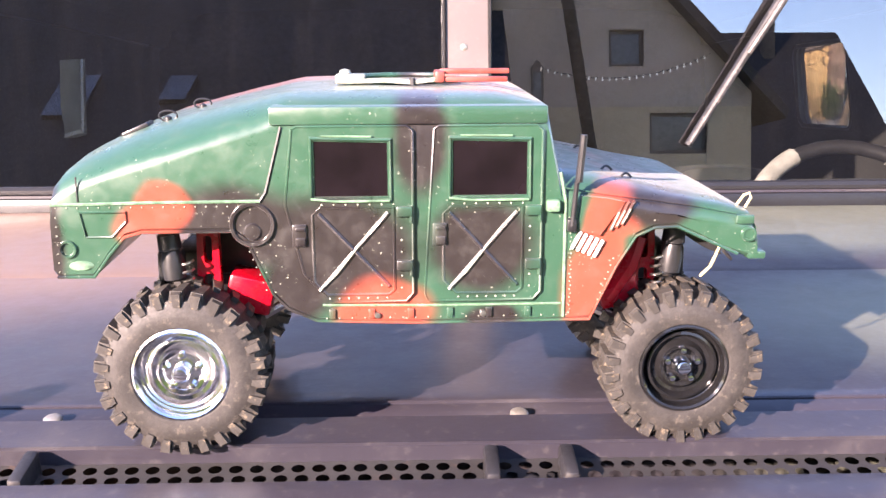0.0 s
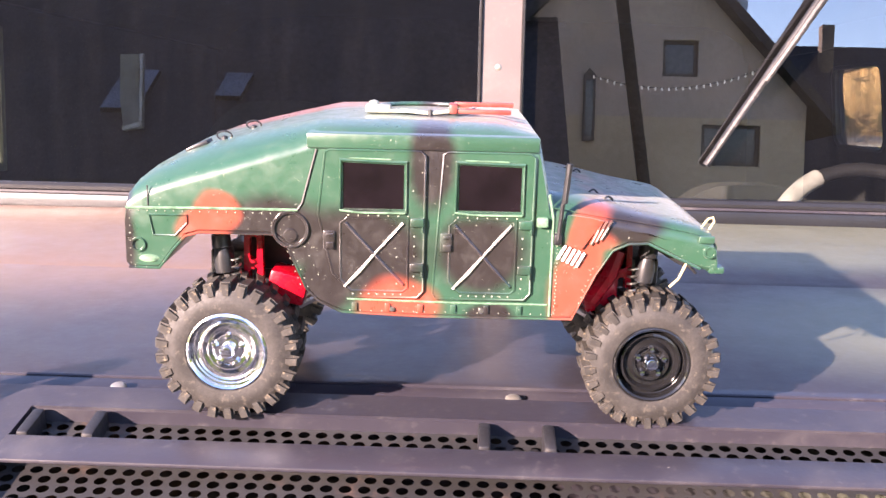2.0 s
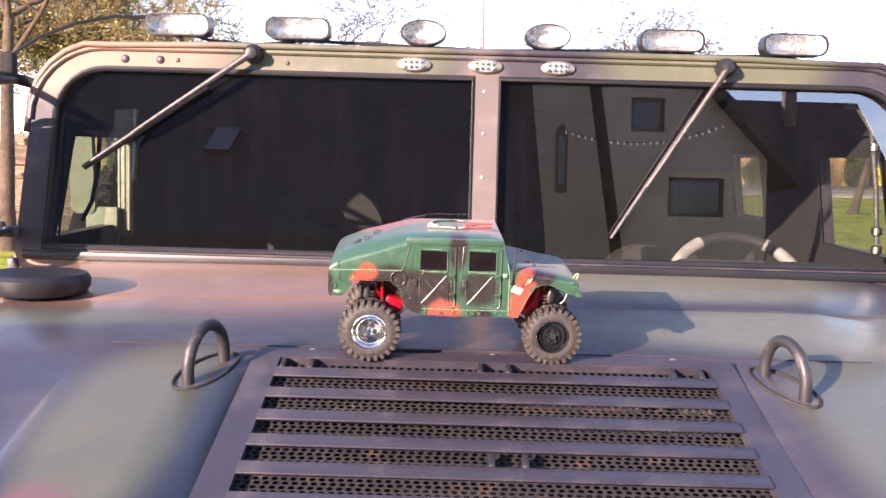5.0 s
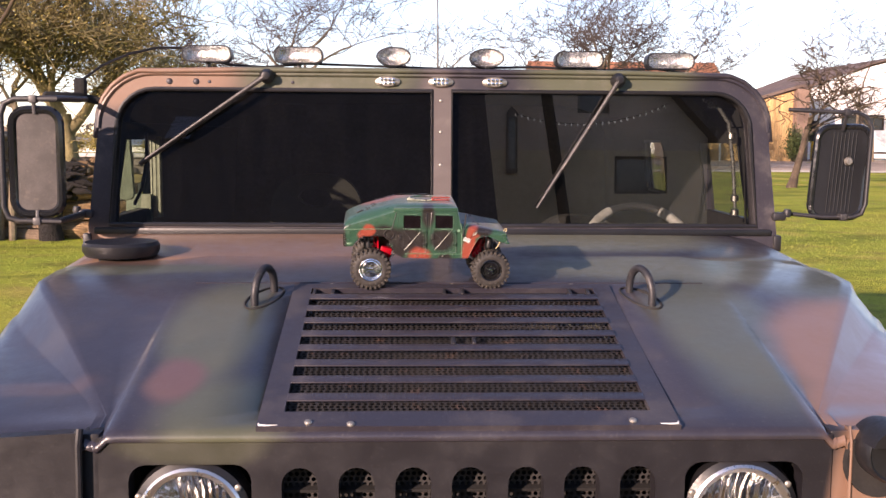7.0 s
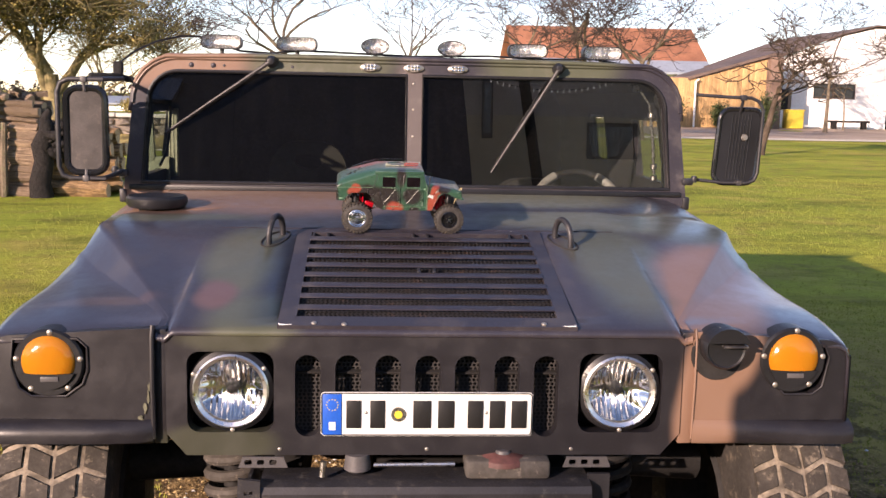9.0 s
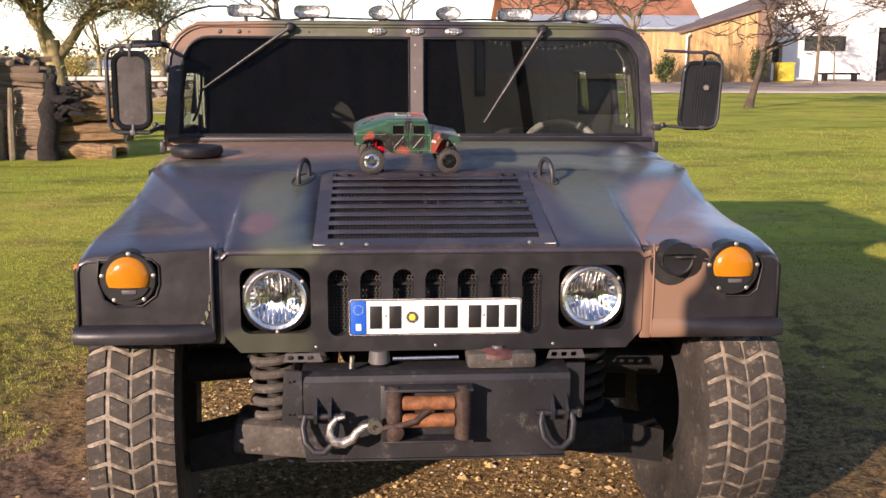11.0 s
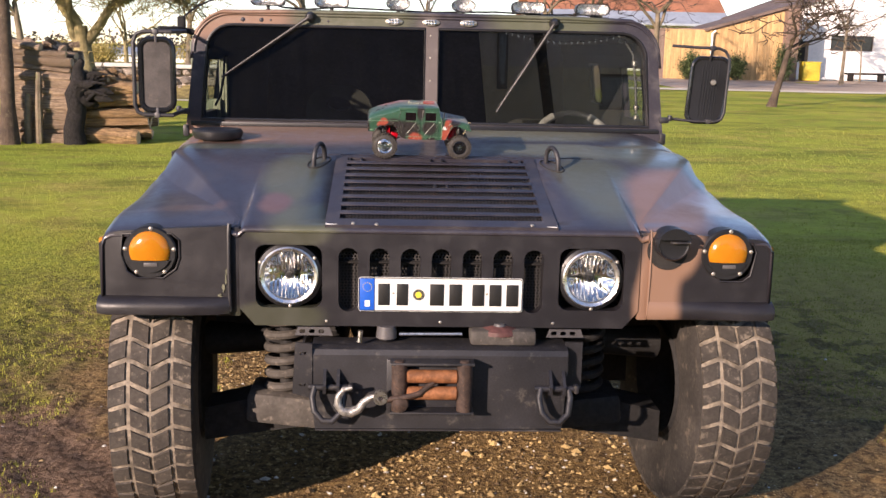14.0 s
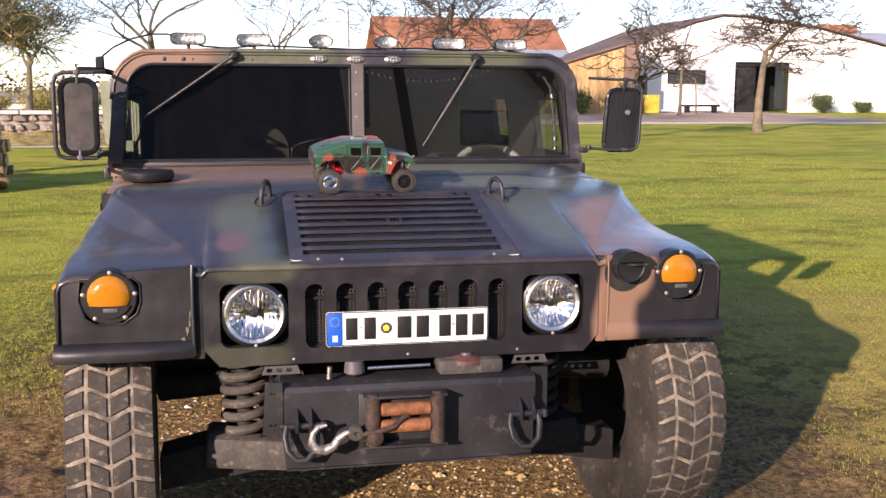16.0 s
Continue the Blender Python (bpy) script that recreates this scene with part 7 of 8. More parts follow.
        tagged(part("leaves", raw("leaves", vs, fs, M_LEAF, False), None, th, "thin yellow-green leaves"), kind="stuff")
    return th


old = "old bare fruit tree with crooked branches on the lawn"
tree("tree", 18.4, 32.5, 9.0, 0.18, 3, "tall bare tree with a straight grey trunk on the lawn", crook=0.5, fork=0.34, spread=0.95, twig=0.018)
tree("tree", 11.5, 28.5, 6.8, 0.135, 11, "leaning old fruit tree with crooked branches on the lawn", lean=(0.30, 0), crook=0.55, fork=0.28, spread=0.8, depth=4, bark=M_DARKBARK, twig=0.02)
tree("tree", 9.9, 37, 9.5, 0.16, 21, old, crook=0.42, fork=0.32, twig=0.012)
tree("tree", 8.1, 39, 10.5, 0.2, 25, old, crook=0.42, fork=0.34, twig=0.012)
tree("tree", 5.6, 38, 9.0, 0.15, 31, old, crook=0.45, fork=0.32, twig=0.012)
tree("tree", 1.2, 44, 9.5, 0.12, 47, "slim bare tree behind the truck", crook=0.3, fork=0.36, depth=4)
tree("tree", -3.6, 37, 9.6, 0.18, 38, old, crook=0.42, fork=0.36, twig=0.012)
tree("tree", -5.87, 16.5, 7.0, 0.26, 58, "thick mossy old tree with fine yellow-green twigs beside the log stacks", crook=0.34, fork=0.275, leaves=15000, droop=0.3, spread=0.46, bark=M_MOSSBARK, shoots=3000)
tree("tree", -8.6, 30.0, 7.2, 0.10, 64, "slim fork-stemmed tree with sparse leaves behind the log stacks", crook=0.3, fork=0.26, leaves=2500, spread=0.6, bark=M_MOSSBARK, shoots=500)
tree("tree", -6.20, 13.3, 6.5, 0.13, 77, "thin dark tree beside the log stack", crook=0.2, fork=0.5, depth=4, bark=M_DARKBARK)
tree("tree", -16.0, 42, 9.0, 0.2, 81, old, crook=0.42, fork=0.34, twig=0.02)
tree("tree", -11.0, 52, 9.0, 0.2, 85, old, crook=0.42, fork=0.34, twig=0.022)
tree("tree", 25.8, 54, 5.0, 0.06, 90, "young slim tree before the barn", crook=0.25, fork=0.4, depth=4)
tree("tree", 23.0, 50, 9.5, 0.11, 93, old, crook=0.35, fork=0.36)

# ---- logs ----
M_LOG = mat("log_bark", (0.46, 0.33, 0.225), 0.9, var=0.6, scale=4, bump=1.0, bscale=19, bdist=0.03, patch=(0.11, 0.075, 0.055), random_tint=1.0)
M_LOGWARM = mat("warm_log_bark", (0.40, 0.25, 0.125), 0.9, var=0.55, scale=4, bump=1.0, bscale=19, bdist=0.03, patch=(0.12, 0.075, 0.045), random_tint=0.6)
M_CUT = mat("sawn_end", (0.48, 0.34, 0.20), 0.85, var=0.3, scale=14, bump=0.4, bscale=60, random_tint=0.4)
log_meshes = []
for k in range(5):
    r_ = random.Random(k)
    vs, fs = [], []
    prof = [1 + r_.uniform(-0.28, 0.24) for _ in range(9)]
    if k % 2:
        prof = [q if 1 < i < 6 else q * 0.42 for i, q in enumerate(prof)]
    xs = [-0.5, -0.48, -0.40, -0.31, -0.2, -0.09, 0.03, 0.12, 0.22, 0.33, 0.41, 0.47, 0.5]
    for i, x in enumerate(xs):
        s = 0.93 if i in (0, len(xs) - 1) else 1.0 + r_.uniform(-0.13, 0.13)
        dz = r_.uniform(-0.06, 0.06)
        vs += [(x, math.cos(2 * math.pi * q / 9) * prof[q] * s, math.sin(2 * math.pi * q / 9) * prof[q] * s + dz) for q in range(9)]
    for i in range(len(xs) - 1):
        for q in range(9):
            fs.append((i * 9 + q, i * 9 + (q + 1) % 9, (i + 1) * 9 + (q + 1) % 9, (i + 1) * 9 + q))
    fs += [tuple(range(8, -1, -1)), tuple(range((len(xs) - 1) * 9, len(xs) * 9))]
    me = raw("log", vs, fs, [M_LOG, M_CUT], False)
    me.polygons[len(fs) - 1].material_index = me.polygons[len(fs) - 2].material_index = 1
    log_meshes.append(me)


warm_meshes = [me.copy() for me in log_meshes]
for me in warm_meshes:
    me.materials[0] = M_LOGWARM


def log_stack(label, x0, x1, y, layers, seed, slope=0.0, deep=3, loose=0, stakes=(), meshes=log_meshes):
    """Logs as long as the stack is wide, laid in layers of the given radii; a few lie loose on top."""
    st_ = thing("log_stack", label, "log stack", at=pose((x0 + x1) / 2, y, ground_z((x0 + x1) / 2, y)), group="log stacks by the lawn")
    r_ = random.Random(seed)
    length = x1 - x0
    z = 0.0
    for k, rad in enumerate(layers):
        tilt = slope * (k / max(1, len(layers) - 1))
        for row in range(deep):
            q = rad * r_.uniform(0.88, 1.12)
            part("log", meshes[r_.randrange(5)], None, st_, at=Matrix.Translation((r_.uniform(-0.06, 0.06), -0.24 + row * 0.24 + r_.uniform(-0.05, 0.03), z + rad * r_.uniform(0.92, 1.08))) @ Euler((r_.uniform(0, 6.28), tilt + r_.uniform(-0.05, 0.05), r_.uniform(-0.12, 0.12))).to_matrix().to_4x4() @ Matrix.Diagonal((length * r_.uniform(0.90, 1.06), max(q, 0.085), q, 1)))
        z += rad * 1.72
    for _ in range(loose):
        part("log", meshes[r_.randrange(5)], None, st_, at=Matrix.Translation((r_.uniform(-0.35, 0.38) * length, r_.uniform(-0.25, 0.25), z + r_.uniform(0.0, 0.10))) @ Euler((r_.uniform(0, 6.28), r_.uniform(-0.5, 0.5), r_.uniform(-1.2, 1.2))).to_matrix().to_4x4() @ Matrix.Diagonal((r_.uniform(0.25, 0.6), r_.uniform(0.05, 0.09), r_.uniform(0.05, 0.08), 1)))
    for px, top in stakes:
        bm = bmesh.new()
        tube(bm, [(px - (x0 + x1) / 2, -0.42, -0.1), (px - (x0 + x1) / 2 + 0.01, -0.42, top * 0.5), (px - (x0 + x1) / 2 + 0.03, -0.40, top)], [0.06, 0.055, 0.045], 8)
        part("stake", bm, M_BARK, st_, "weathered wooden stake")


log_stack("tall stack of split firewood logs held by stakes", -6.32, -5.30, 13.9, [0.075, 0.06, 0.07, 0.055, 0.065, 0.06, 0.055, 0.07, 0.06, 0.075, 0.065, 0.08, 0.07], 1, 0.07, 3, 9, ((-5.98, 0.78), (-5.80, 1.12)))
log_stack("lower stack of thick weathered logs on the lawn", -5.20, -4.22, 14.0, [0.12, 0.105, 0.10, 0.13, 0.11], 2, -0.06, 4, 12, (), warm_meshes)
log_stack("stack of firewood logs beyond the thin tree", -7.75, -6.66, 13.8, [0.08, 0.07, 0.08, 0.07, 0.08, 0.07, 0.08, 0.07, 0.08], 5, 0.05, 3, 5)
log_stack("far stack of firewood logs under the trees", -10.5, -8.2, 17.0, [0.08] * 8, 3, 0.0, 2, 6)
M_OLDBARK = mat("dark_gnarled_bark", (0.010, 0.0075, 0.0065), 0.9, var=0.5, scale=6, bump=1.0, bscale=18, bdist=0.03)
stump = thing("tree_stump", "dark gnarled old tree stump between the log stacks", "tree stump", at=pose(-5.24, 13.50, ground_z(-5.24, 13.5) - 0.05) @ Matrix.Diagonal((0.85, 0.8, 0.92, 1)))
r_ = random.Random(12)
limbs = [([Vector((0.0, 0, 0)), Vector((-0.03, 0, 0.3)), Vector((0.05, 0, 0.65)), Vector((0.02, 0, 0.9)), Vector((0.14, 0, 1.15)), Vector((0.10, 0, 1.36)), Vector((0.18, 0, 1.5))], [0.22, 0.19, 0.17, 0.19, 0.16, 0.10, 0.05])]
for k in range(46):
    q = Vector((r_.uniform(-0.08, 0.34), r_.uniform(-0.12, 0.12), r_.uniform(0.80, 1.22)))
    a, l_, w_ = r_.uniform(0, 6.28), r_.uniform(0.1, 0.34), r_.uniform(0.03, 0.075)
    e = q + Vector((math.cos(a) * l_ + 0.22, math.sin(a) * l_ * 0.5, r_.uniform(-0.12, 0.2)))
    limbs.append(([q, q.lerp(e, 0.4) + Vector((0, 0, r_.uniform(-0.06, 0.06))), q.lerp(e, 0.7) + Vector((0, 0, r_.uniform(-0.06, 0.06))), e], [w_, w_ * r_.uniform(0.7, 1.3), w_ * r_.uniform(0.4, 1.0), w_ * 0.2]))
part("trunk", limb_mesh("trunk", limbs, M_OLDBARK, 9), None, stump)

# ---- barn, shed, houses ahead ----
M_RENDER = mat("white_render", (0.92, 0.90, 0.87), 0.9, var=0.04, scale=0.5, bump=0.4, bscale=8, bdist=0.01, patch=(0.78, 0.75, 0.70))
M_WOOD = mat("orange_board_wall", (0.64, 0.40, 0.18), 0.8, var=0.25, scale=1.5, bump=0.4, bscale=14, random_tint=0.35)
M_WOOD2 = mat("weathered_board", (0.26, 0.17, 0.13), 0.85, var=0.25, scale=1.5, bump=0.4, bscale=14)
M_TILE = mat("red_roof_tiles", (0.36, 0.15, 0.08), 0.85, var=0.25, scale=0.8, bump=0.6, bscale=9, bdist=0.03)
M_DTILE = mat("dark_roof_tiles", (0.024, 0.018, 0.021), 0.7, var=0.35, scale=0.7, bump=0.7, bscale=6, bdist=0.03)
M_ROOF = mat("brown_roof", (0.15, 0.105, 0.085), 0.85, var=0.25, scale=0.8, bump=0.4, bscale=9)
M_SLATE = mat("grey_metal_roof", (0.34, 0.38, 0.43), 0.6, var=0.12, scale=0.8, bump=0.3, bscale=9)
M_VOID = mat("dark_opening", (0.02, 0.018, 0.018), 0.9, bump=0)
M_PANE = mat("house_window_glass", (0.03, 0.033, 0.04), 0.06, var=0.2, bump=0)
M_FRAME = mat("dark_window_frame", (0.07, 0.05, 0.04), 0.6, var=0.2, bump=0.1)
M_BEIGE = mat("beige_render", (0.50, 0.38, 0.32), 0.9, var=0.1, scale=0.7, bump=0.4, bscale=10, bdist=0.01)
M_BEIGE2 = mat("ochre_render", (0.60, 0.44, 0.30), 0.9, var=0.1, scale=0.7, bump=0.4, bscale=10, bdist=0.01)

gb = ground_z(30, 58)
barn = thing("barn", "white rendered barn with a dark open doorway and a shallow roof", "barn", at=pose(0, 58, 0))
bm = bmesh.new()
sheet(bm, [(23.1, 0), (46, 0), (46, 3.2), (40.7, 4.55), (36.0, 5.6), (31.0, 6.25), (29.2, 6.3), (27.2, 5.8), (23.1, 4.33)],
      [[(25.66, 2.13), (28.28, 2.13), (28.28, 3.03), (25.66, 3.03)], [(30.2, gb), (34.1, gb), (34.1, 3.55), (30.2, 3.55)]], lambda u, v, w: (u, w, v), 0.35)
wall = part("wall", bm, M_RENDER, barn, "white rendered wall", angle=20)
bm = bmesh.new()
box(bm, (34.8, 12, 1.8), (22.2, 0.3, 3.6))
part("rear_wall", bm, M_RENDER, barn)
bm = bmesh.new()
rp = [(22.8, 4.25), (27.2, 5.92), (29.2, 6.42), (31.0, 6.37), (36.0, 5.72), (40.7, 4.67), (46.3, 3.25)]
sheet(bm, rp + [(x_, z_ + 0.08) for x_, z_ in reversed(rp)], [], lambda u, v, w: (u, -0.2 + w, v), 12.5)
part("roof", bm, M_ROOF, barn, "brown roof with a projecting edge", angle=20)
for x0 in (25.66, 26.99):
    bm = bmesh.new()
    sheet(bm, [(x0, 2.13), (x0 + 1.29, 2.13), (x0 + 1.29, 3.03), (x0, 3.03)], [[(x0 + 0.06, 2.2), (x0 + 1.23, 2.2), (x0 + 1.23, 2.97), (x0 + 0.06, 2.97)]], lambda u, v, w: (u, 0.15 + w, v), 0.06)
    win = part("window", bm, M_FRAME, barn)
    bm = bmesh.new()
    box(bm, (x0 + 0.645, 0.2, 2.58), (1.2, 0.01, 0.8))
    part("pane", bm, M_PANE, win)
bm = bmesh.new()
box(bm, (32.1, 3.5, 1.9), (5.5, 0.1, 4.2))
box(bm, (32.1, 2.0, gb + 0.01), (4.0, 3.6, 0.02))
part("inside", bm, M_VOID, barn)
bm = bmesh.new()
box(bm, (32.1, 0.3, 3.4), (3.9, 0.1, 0.25), 0.02)
box(bm, (31.0, 0.36, 1.9), (1.6, 0.06, 3.2), 0.02)
part("door_leaf", bm, M_VOID, barn, "dark door leaf")
lean = thing("outbuilding", "low white outbuilding with a grey metal roof", "outbuilding", at=pose(46, 66, 0))
bm = bmesh.new()
sheet(bm, [(-8, 0), (14, 0), (14, 4.6), (-8, 4.6)], [], lambda u, v, w: (u, w, v), 6)
part("wall", bm, M_RENDER, lean)
bm = bmesh.new()
sheet(bm, [(-0.6, 4.5), (3.2, 6.2), (7.0, 4.5), (7.0, 4.35), (3.2, 6.0), (-0.6, 4.35)], [], lambda u, v, w: (-8.4 + w, u, v), 23)
part("roof", bm, M_SLATE, lean, "grey metal roof")
bm = bmesh.new()
box(bm, (-2.0, 3.2, 6.4), (3.0, 0.6, 0.7), 0.05)
part("chimney", bm, M_TILE, lean)

shed = thing("wooden_shed", "orange board shed with a sloping roof", "shed", at=pose(0, 55, 0))
board = mesh_of("board", (lambda b: (box(b, (0, 0, 0.5), (0.135, 0.03, 1.0), 0.004), b)[1])(bmesh.new()), M_WOOD)
gs = ground_z(20, 55)
for i in range(-20, 28):
    x = 17.75 + i * 0.14
    part("board", board, None, shed, at=Matrix.Translation((x, -0.02 if i % 2 else -0.035, gs - 0.1)) @ Matrix.Diagonal((1, 1, 3.2 - gs + max(0.0, x - 17.75) * 0.29, 1)))
bm = bmesh.new()
sheet(bm, [(14.9, 0), (21.7, 0), (21.7, 4.3), (17.6, 3.15), (14.9, 3.15)], [], lambda u, v, w: (u, w, v), 4.0)
part("frame_wall", bm, M_WOOD2, shed, "weathered board wall")
bm = bmesh.new()
sheet(bm, [(-0.3, 0), (4.1, 0), (4.1, 4.55), (-0.3, 4.35)], [], lambda u, v, w: (21.72 + w, u, v), 0.7)
part("end_wall", bm, M_WOOD2, shed)
bm = bmesh.new()
sheet(bm, [(17.1, 3.02), (21.9, 4.42), (22.6, 4.46), (22.6, 4.60), (21.9, 4.58), (17.1, 3.18)], [], lambda u, v, w: (u, -0.2 + w, v), 4.7)
part("roof", bm, M_ROOF, shed, "brown shed roof")
bm = bmesh.new()
tube(bm, [(17.5, -0.25, gs), (17.5, -0.25, 2.9), (17.65, -0.3, 3.05)], 0.06, 8)
part("downpipe", bm, M_RENDER, shed)
bm = bmesh.new()
box(bm, (22.85, 0.6, 2.05), (1.0, 0.1, 1.15))
part("dark_opening", bm, M_VOID, shed)

red = thing("farmhouse", "farmhouse with a steep red tiled roof", "house", at=pose(0, 74, 0))
bm = bmesh.new()
sheet(bm, [(10, 0), (24.0, 0), (24.0, 5.0), (10, 5.0)], [], lambda u, v, w: (u, 0.6 + w, v), 8)
part("wall", bm, M_RENDER, red)
bm = bmesh.new()
sheet(bm, [(0.0, 4.6), (4.4, 7.2), (8.8, 4.6), (8.8, 4.85), (4.4, 7.45), (0.0, 4.85)], [], lambda u, v, w: (9.6 + w, u, v), 14.6)
part("roof", bm, M_TILE, red, "red tiled roof")
bm = bmesh.new()
sheet(bm, [(-0.1, 4.62), (4.4, 7.25), (8.9, 4.62)], [], lambda u, v, w: (24.05 + w, u, v), 0.3)
part("gable", bm, M_WOOD, red)
bm = bmesh.new()
sheet(bm, [(-2.6, 3.9), (0.2, 4.9), (0.2, 4.75), (-2.6, 3.75)], [], lambda u, v, w: (9.6 + w, u, v), 14.6)
part("porch_roof", bm, M_SLATE, red)


def bush(x, y, r, h, label, seed, material):
    r_ = random.Random(seed)
    th = thing("bush", label, "bush", at=pose(x, y, ground_z(x, y)))
    vs, fs, limbs = [], [], []
    for i in range(14):
        a, q = r_.uniform(0, 6.28), r_.uniform(0.2, 0.8) * r
        top = Vector((q * math.cos(a), q * math.sin(a), h * r_.uniform(0.5, 0.95)))
        limbs.append(([Vector((0.1 * math.cos(a), 0.1 * math.sin(a), -0.05)), top * 0.5, top], [0.03, 0.02, 0.008]))
        for _ in range(260):
            c_ = top * r_.uniform(0.3, 1.05) + Vector((r_.gauss(0, 0.2 * r), r_.gauss(0, 0.2 * r), r_.gauss(0, 0.12 * h)))
            if c_.z < 0.02:
                continue
            n_, s = Vector((r_.gauss(0, 1), r_.gauss(0, 1), r_.gauss(0, 1))).normalized(), r_.uniform(0.03, 0.07)
            b_, k_ = n_.orthogonal().normalized(), len(vs)
            vs += [c_ - b_ * s, c_ + n_ * s * 0.6, c_ + b_ * s, c_ - n_ * s * 0.6]
            fs.append((k_, k_ + 1, k_ + 2, k_ + 3))
    part("stems", limb_mesh("stems", limbs, M_TWIG, 4), None, th)
    tagged(part("leaves", raw("leaves", vs, fs, material, False), None, th), kind="stuff")


for x, y, r, h, s in ((35.6, 56.5, 1.0, 1.2, 1), (38.4, 56.6, 0.6, 0.7, 2), (41.3, 56.0, 1.2, 1.5, 3)):
    bush(x, y, r, h, "dark green bush before the white barn wall", s, M_BUSH)
for x, y, r, h, s in ((15.9, 53.4, 0.7, 1.5, 4), (18.7, 53.8, 0.6, 1.5, 5), (21.2, 53.4, 0.7, 1.9, 6)):
    bush(x, y, r, h, "dark green bush before the orange shed", s, M_BUSH)
for i, x in enumerate((-22, -19.5, -17, -14.2, -11.5, -9, -6.5)):
    bush(x, 58 + (i % 2), 1.6, 1.1 + 0.2 * (i % 3), "brown winter hedge bush at the far lawn edge", 20 + i, M_LEAF)
bin_ = thing("waste_bin", "yellow wheeled waste bin beside the barn", "bin", at=pose(23.3, 55.0, ground_z(23.3, 55.0)))
bm = bmesh.new()
box(bm, (0, 0, 0.55), (1.0, 0.7, 1.0), 0.06)
part("body", bm, M_YELLOW, bin_)
bm = bmesh.new()
box(bm, (0, 0, 1.08), (1.06, 0.76, 0.08), 0.03)
part("lid", bm, M_YELLOW, bin_)
bench = thing("bench", "low dark wooden bench by the barn wall", "bench", at=pose(27.4, 56.8, ground_z(27, 57)))
bm = bmesh.new()
box(bm, (0, 0, 0.45), (2.4, 0.4, 0.12), 0.02)
part("seat", bm, M_OLDBARK, bench)
for x in (-0.9, 0.9):
    bm = bmesh.new()
    box(bm, (x, 0, 0.2), (0.25, 0.35, 0.42), 0.02)
    part("leg", bm, M_OLDBARK, bench)
far = thing("cold_frame", "long low white cold frame at the far edge of the lawn", "cold frame", at=pose(-22, 66, ground_z(-22, 66)))
bm = bmesh.new()
sheet(bm, [(-14, 0), (14, 0), (14, 0.5), (-14, 0.5)], [], lambda u, v, w: (u, w, v), 5)
part("wall", bm, M_RENDER, far)
bm = bmesh.new()
sheet(bm, [(-0.3, 0.5), (2.5, 0.95), (5.3, 0.5), (5.3, 0.42), (2.5, 0.87), (-0.3, 0.42)], [], lambda u, v, w: (-14.2 + w, u, v), 28.4)
part("roof", bm, M_SLATE, far)

# far woods on the skyline
vs, fs = [], []
r_ = random.Random(9)
for i in range(17000):
    a = r_.uniform(-1.25, 1.25)
    R_ = r_.uniform(210, 300)
    x, y = R_ * math.sin(a), R_ * math.cos(a)
    h = r_.uniform(0.5, 6.5) * (0.6 + 0.4 * math.sin(a * 9) ** 2)
    z, w = 0.47 + h * r_.random(), r_.uniform(0.25, 0.7)
    n_ = Vector((r_.gauss(0, 1), r_.gauss(0, 1), r_.gauss(0, 1))).normalized()
    b_, k_ = n_.orthogonal().normalized(), len(vs)
    q = Vector((x, y, z))
    vs += [q - b_ * w, q + n_ * w, q + b_ * w]
    fs.append((k_, k_ + 1, k_ + 2))
tagged(part("far_woods", raw("far_woods", vs, fs, M_TWIG, False), None), "bare brown woods on the far skyline", "woods", kind="stuff")

# ---- houses behind the camera, mirrored in the windscreen ----
gab = thing("gabled_house", "beige rendered house with a steep dark gable and dark windows", "house", at=pose(0, -19, 0))
bm = bmesh.new()
holes = [[(3.95, 4.31), (4.70, 4.31), (4.70, 5.08), (3.95, 5.08)], [(4.82, 2.45), (6.06, 2.45), (6.06, 3.32), (4.82, 3.32)], [(2.25, 3.5), (2.55, 3.5), (2.55, 4.6), (2.25, 4.6)], [(3.31, 5.96), (3.64, 5.96), (3.64, 6.38), (3.31, 6.38)]]
sheet(bm, [(-0.5, 3.9), (-0.5, 3.45), (7.0, 3.45), (7.0, 3.75), (3.3, 7.75)], [holes[0], holes[3]], lambda u, v, w: (u, -w, v), 0.3)
part("gable_wall", bm, M_BEIGE, gab, "beige gable")
bm = bmesh.new()
sheet(bm, [(-0.5, 0), (7.0, 0), (7.0, 3.45), (-0.5, 3.45)], [holes[1]], lambda u, v, w: (u, -0.02 - w, v), 0.3)
part("ground_floor", bm, M_BEIGE2, gab, "ochre ground floor")
win = part("window", (lambda b: (sheet(b, [(2.29, 2.9), (2.55, 2.9), (2.55, 4.3), (2.42, 4.46), (2.29, 4.3)], [], lambda u, v, w: (u, 0.03 - w, v), 0.06), b)[1])(bmesh.new()), M_FRAME, gab, "tall narrow dark window")
bm = bmesh.new()
box(bm, (2.42, 0.036, 3.6), (0.16, 0.006, 1.2))
part("pane", bm, M_PANE, win)
bm = bmesh.new()
box(bm, (3.25, -4.5, 1.8), (7.4, 8, 3.5))
part("core", bm, M_VOID, gab)
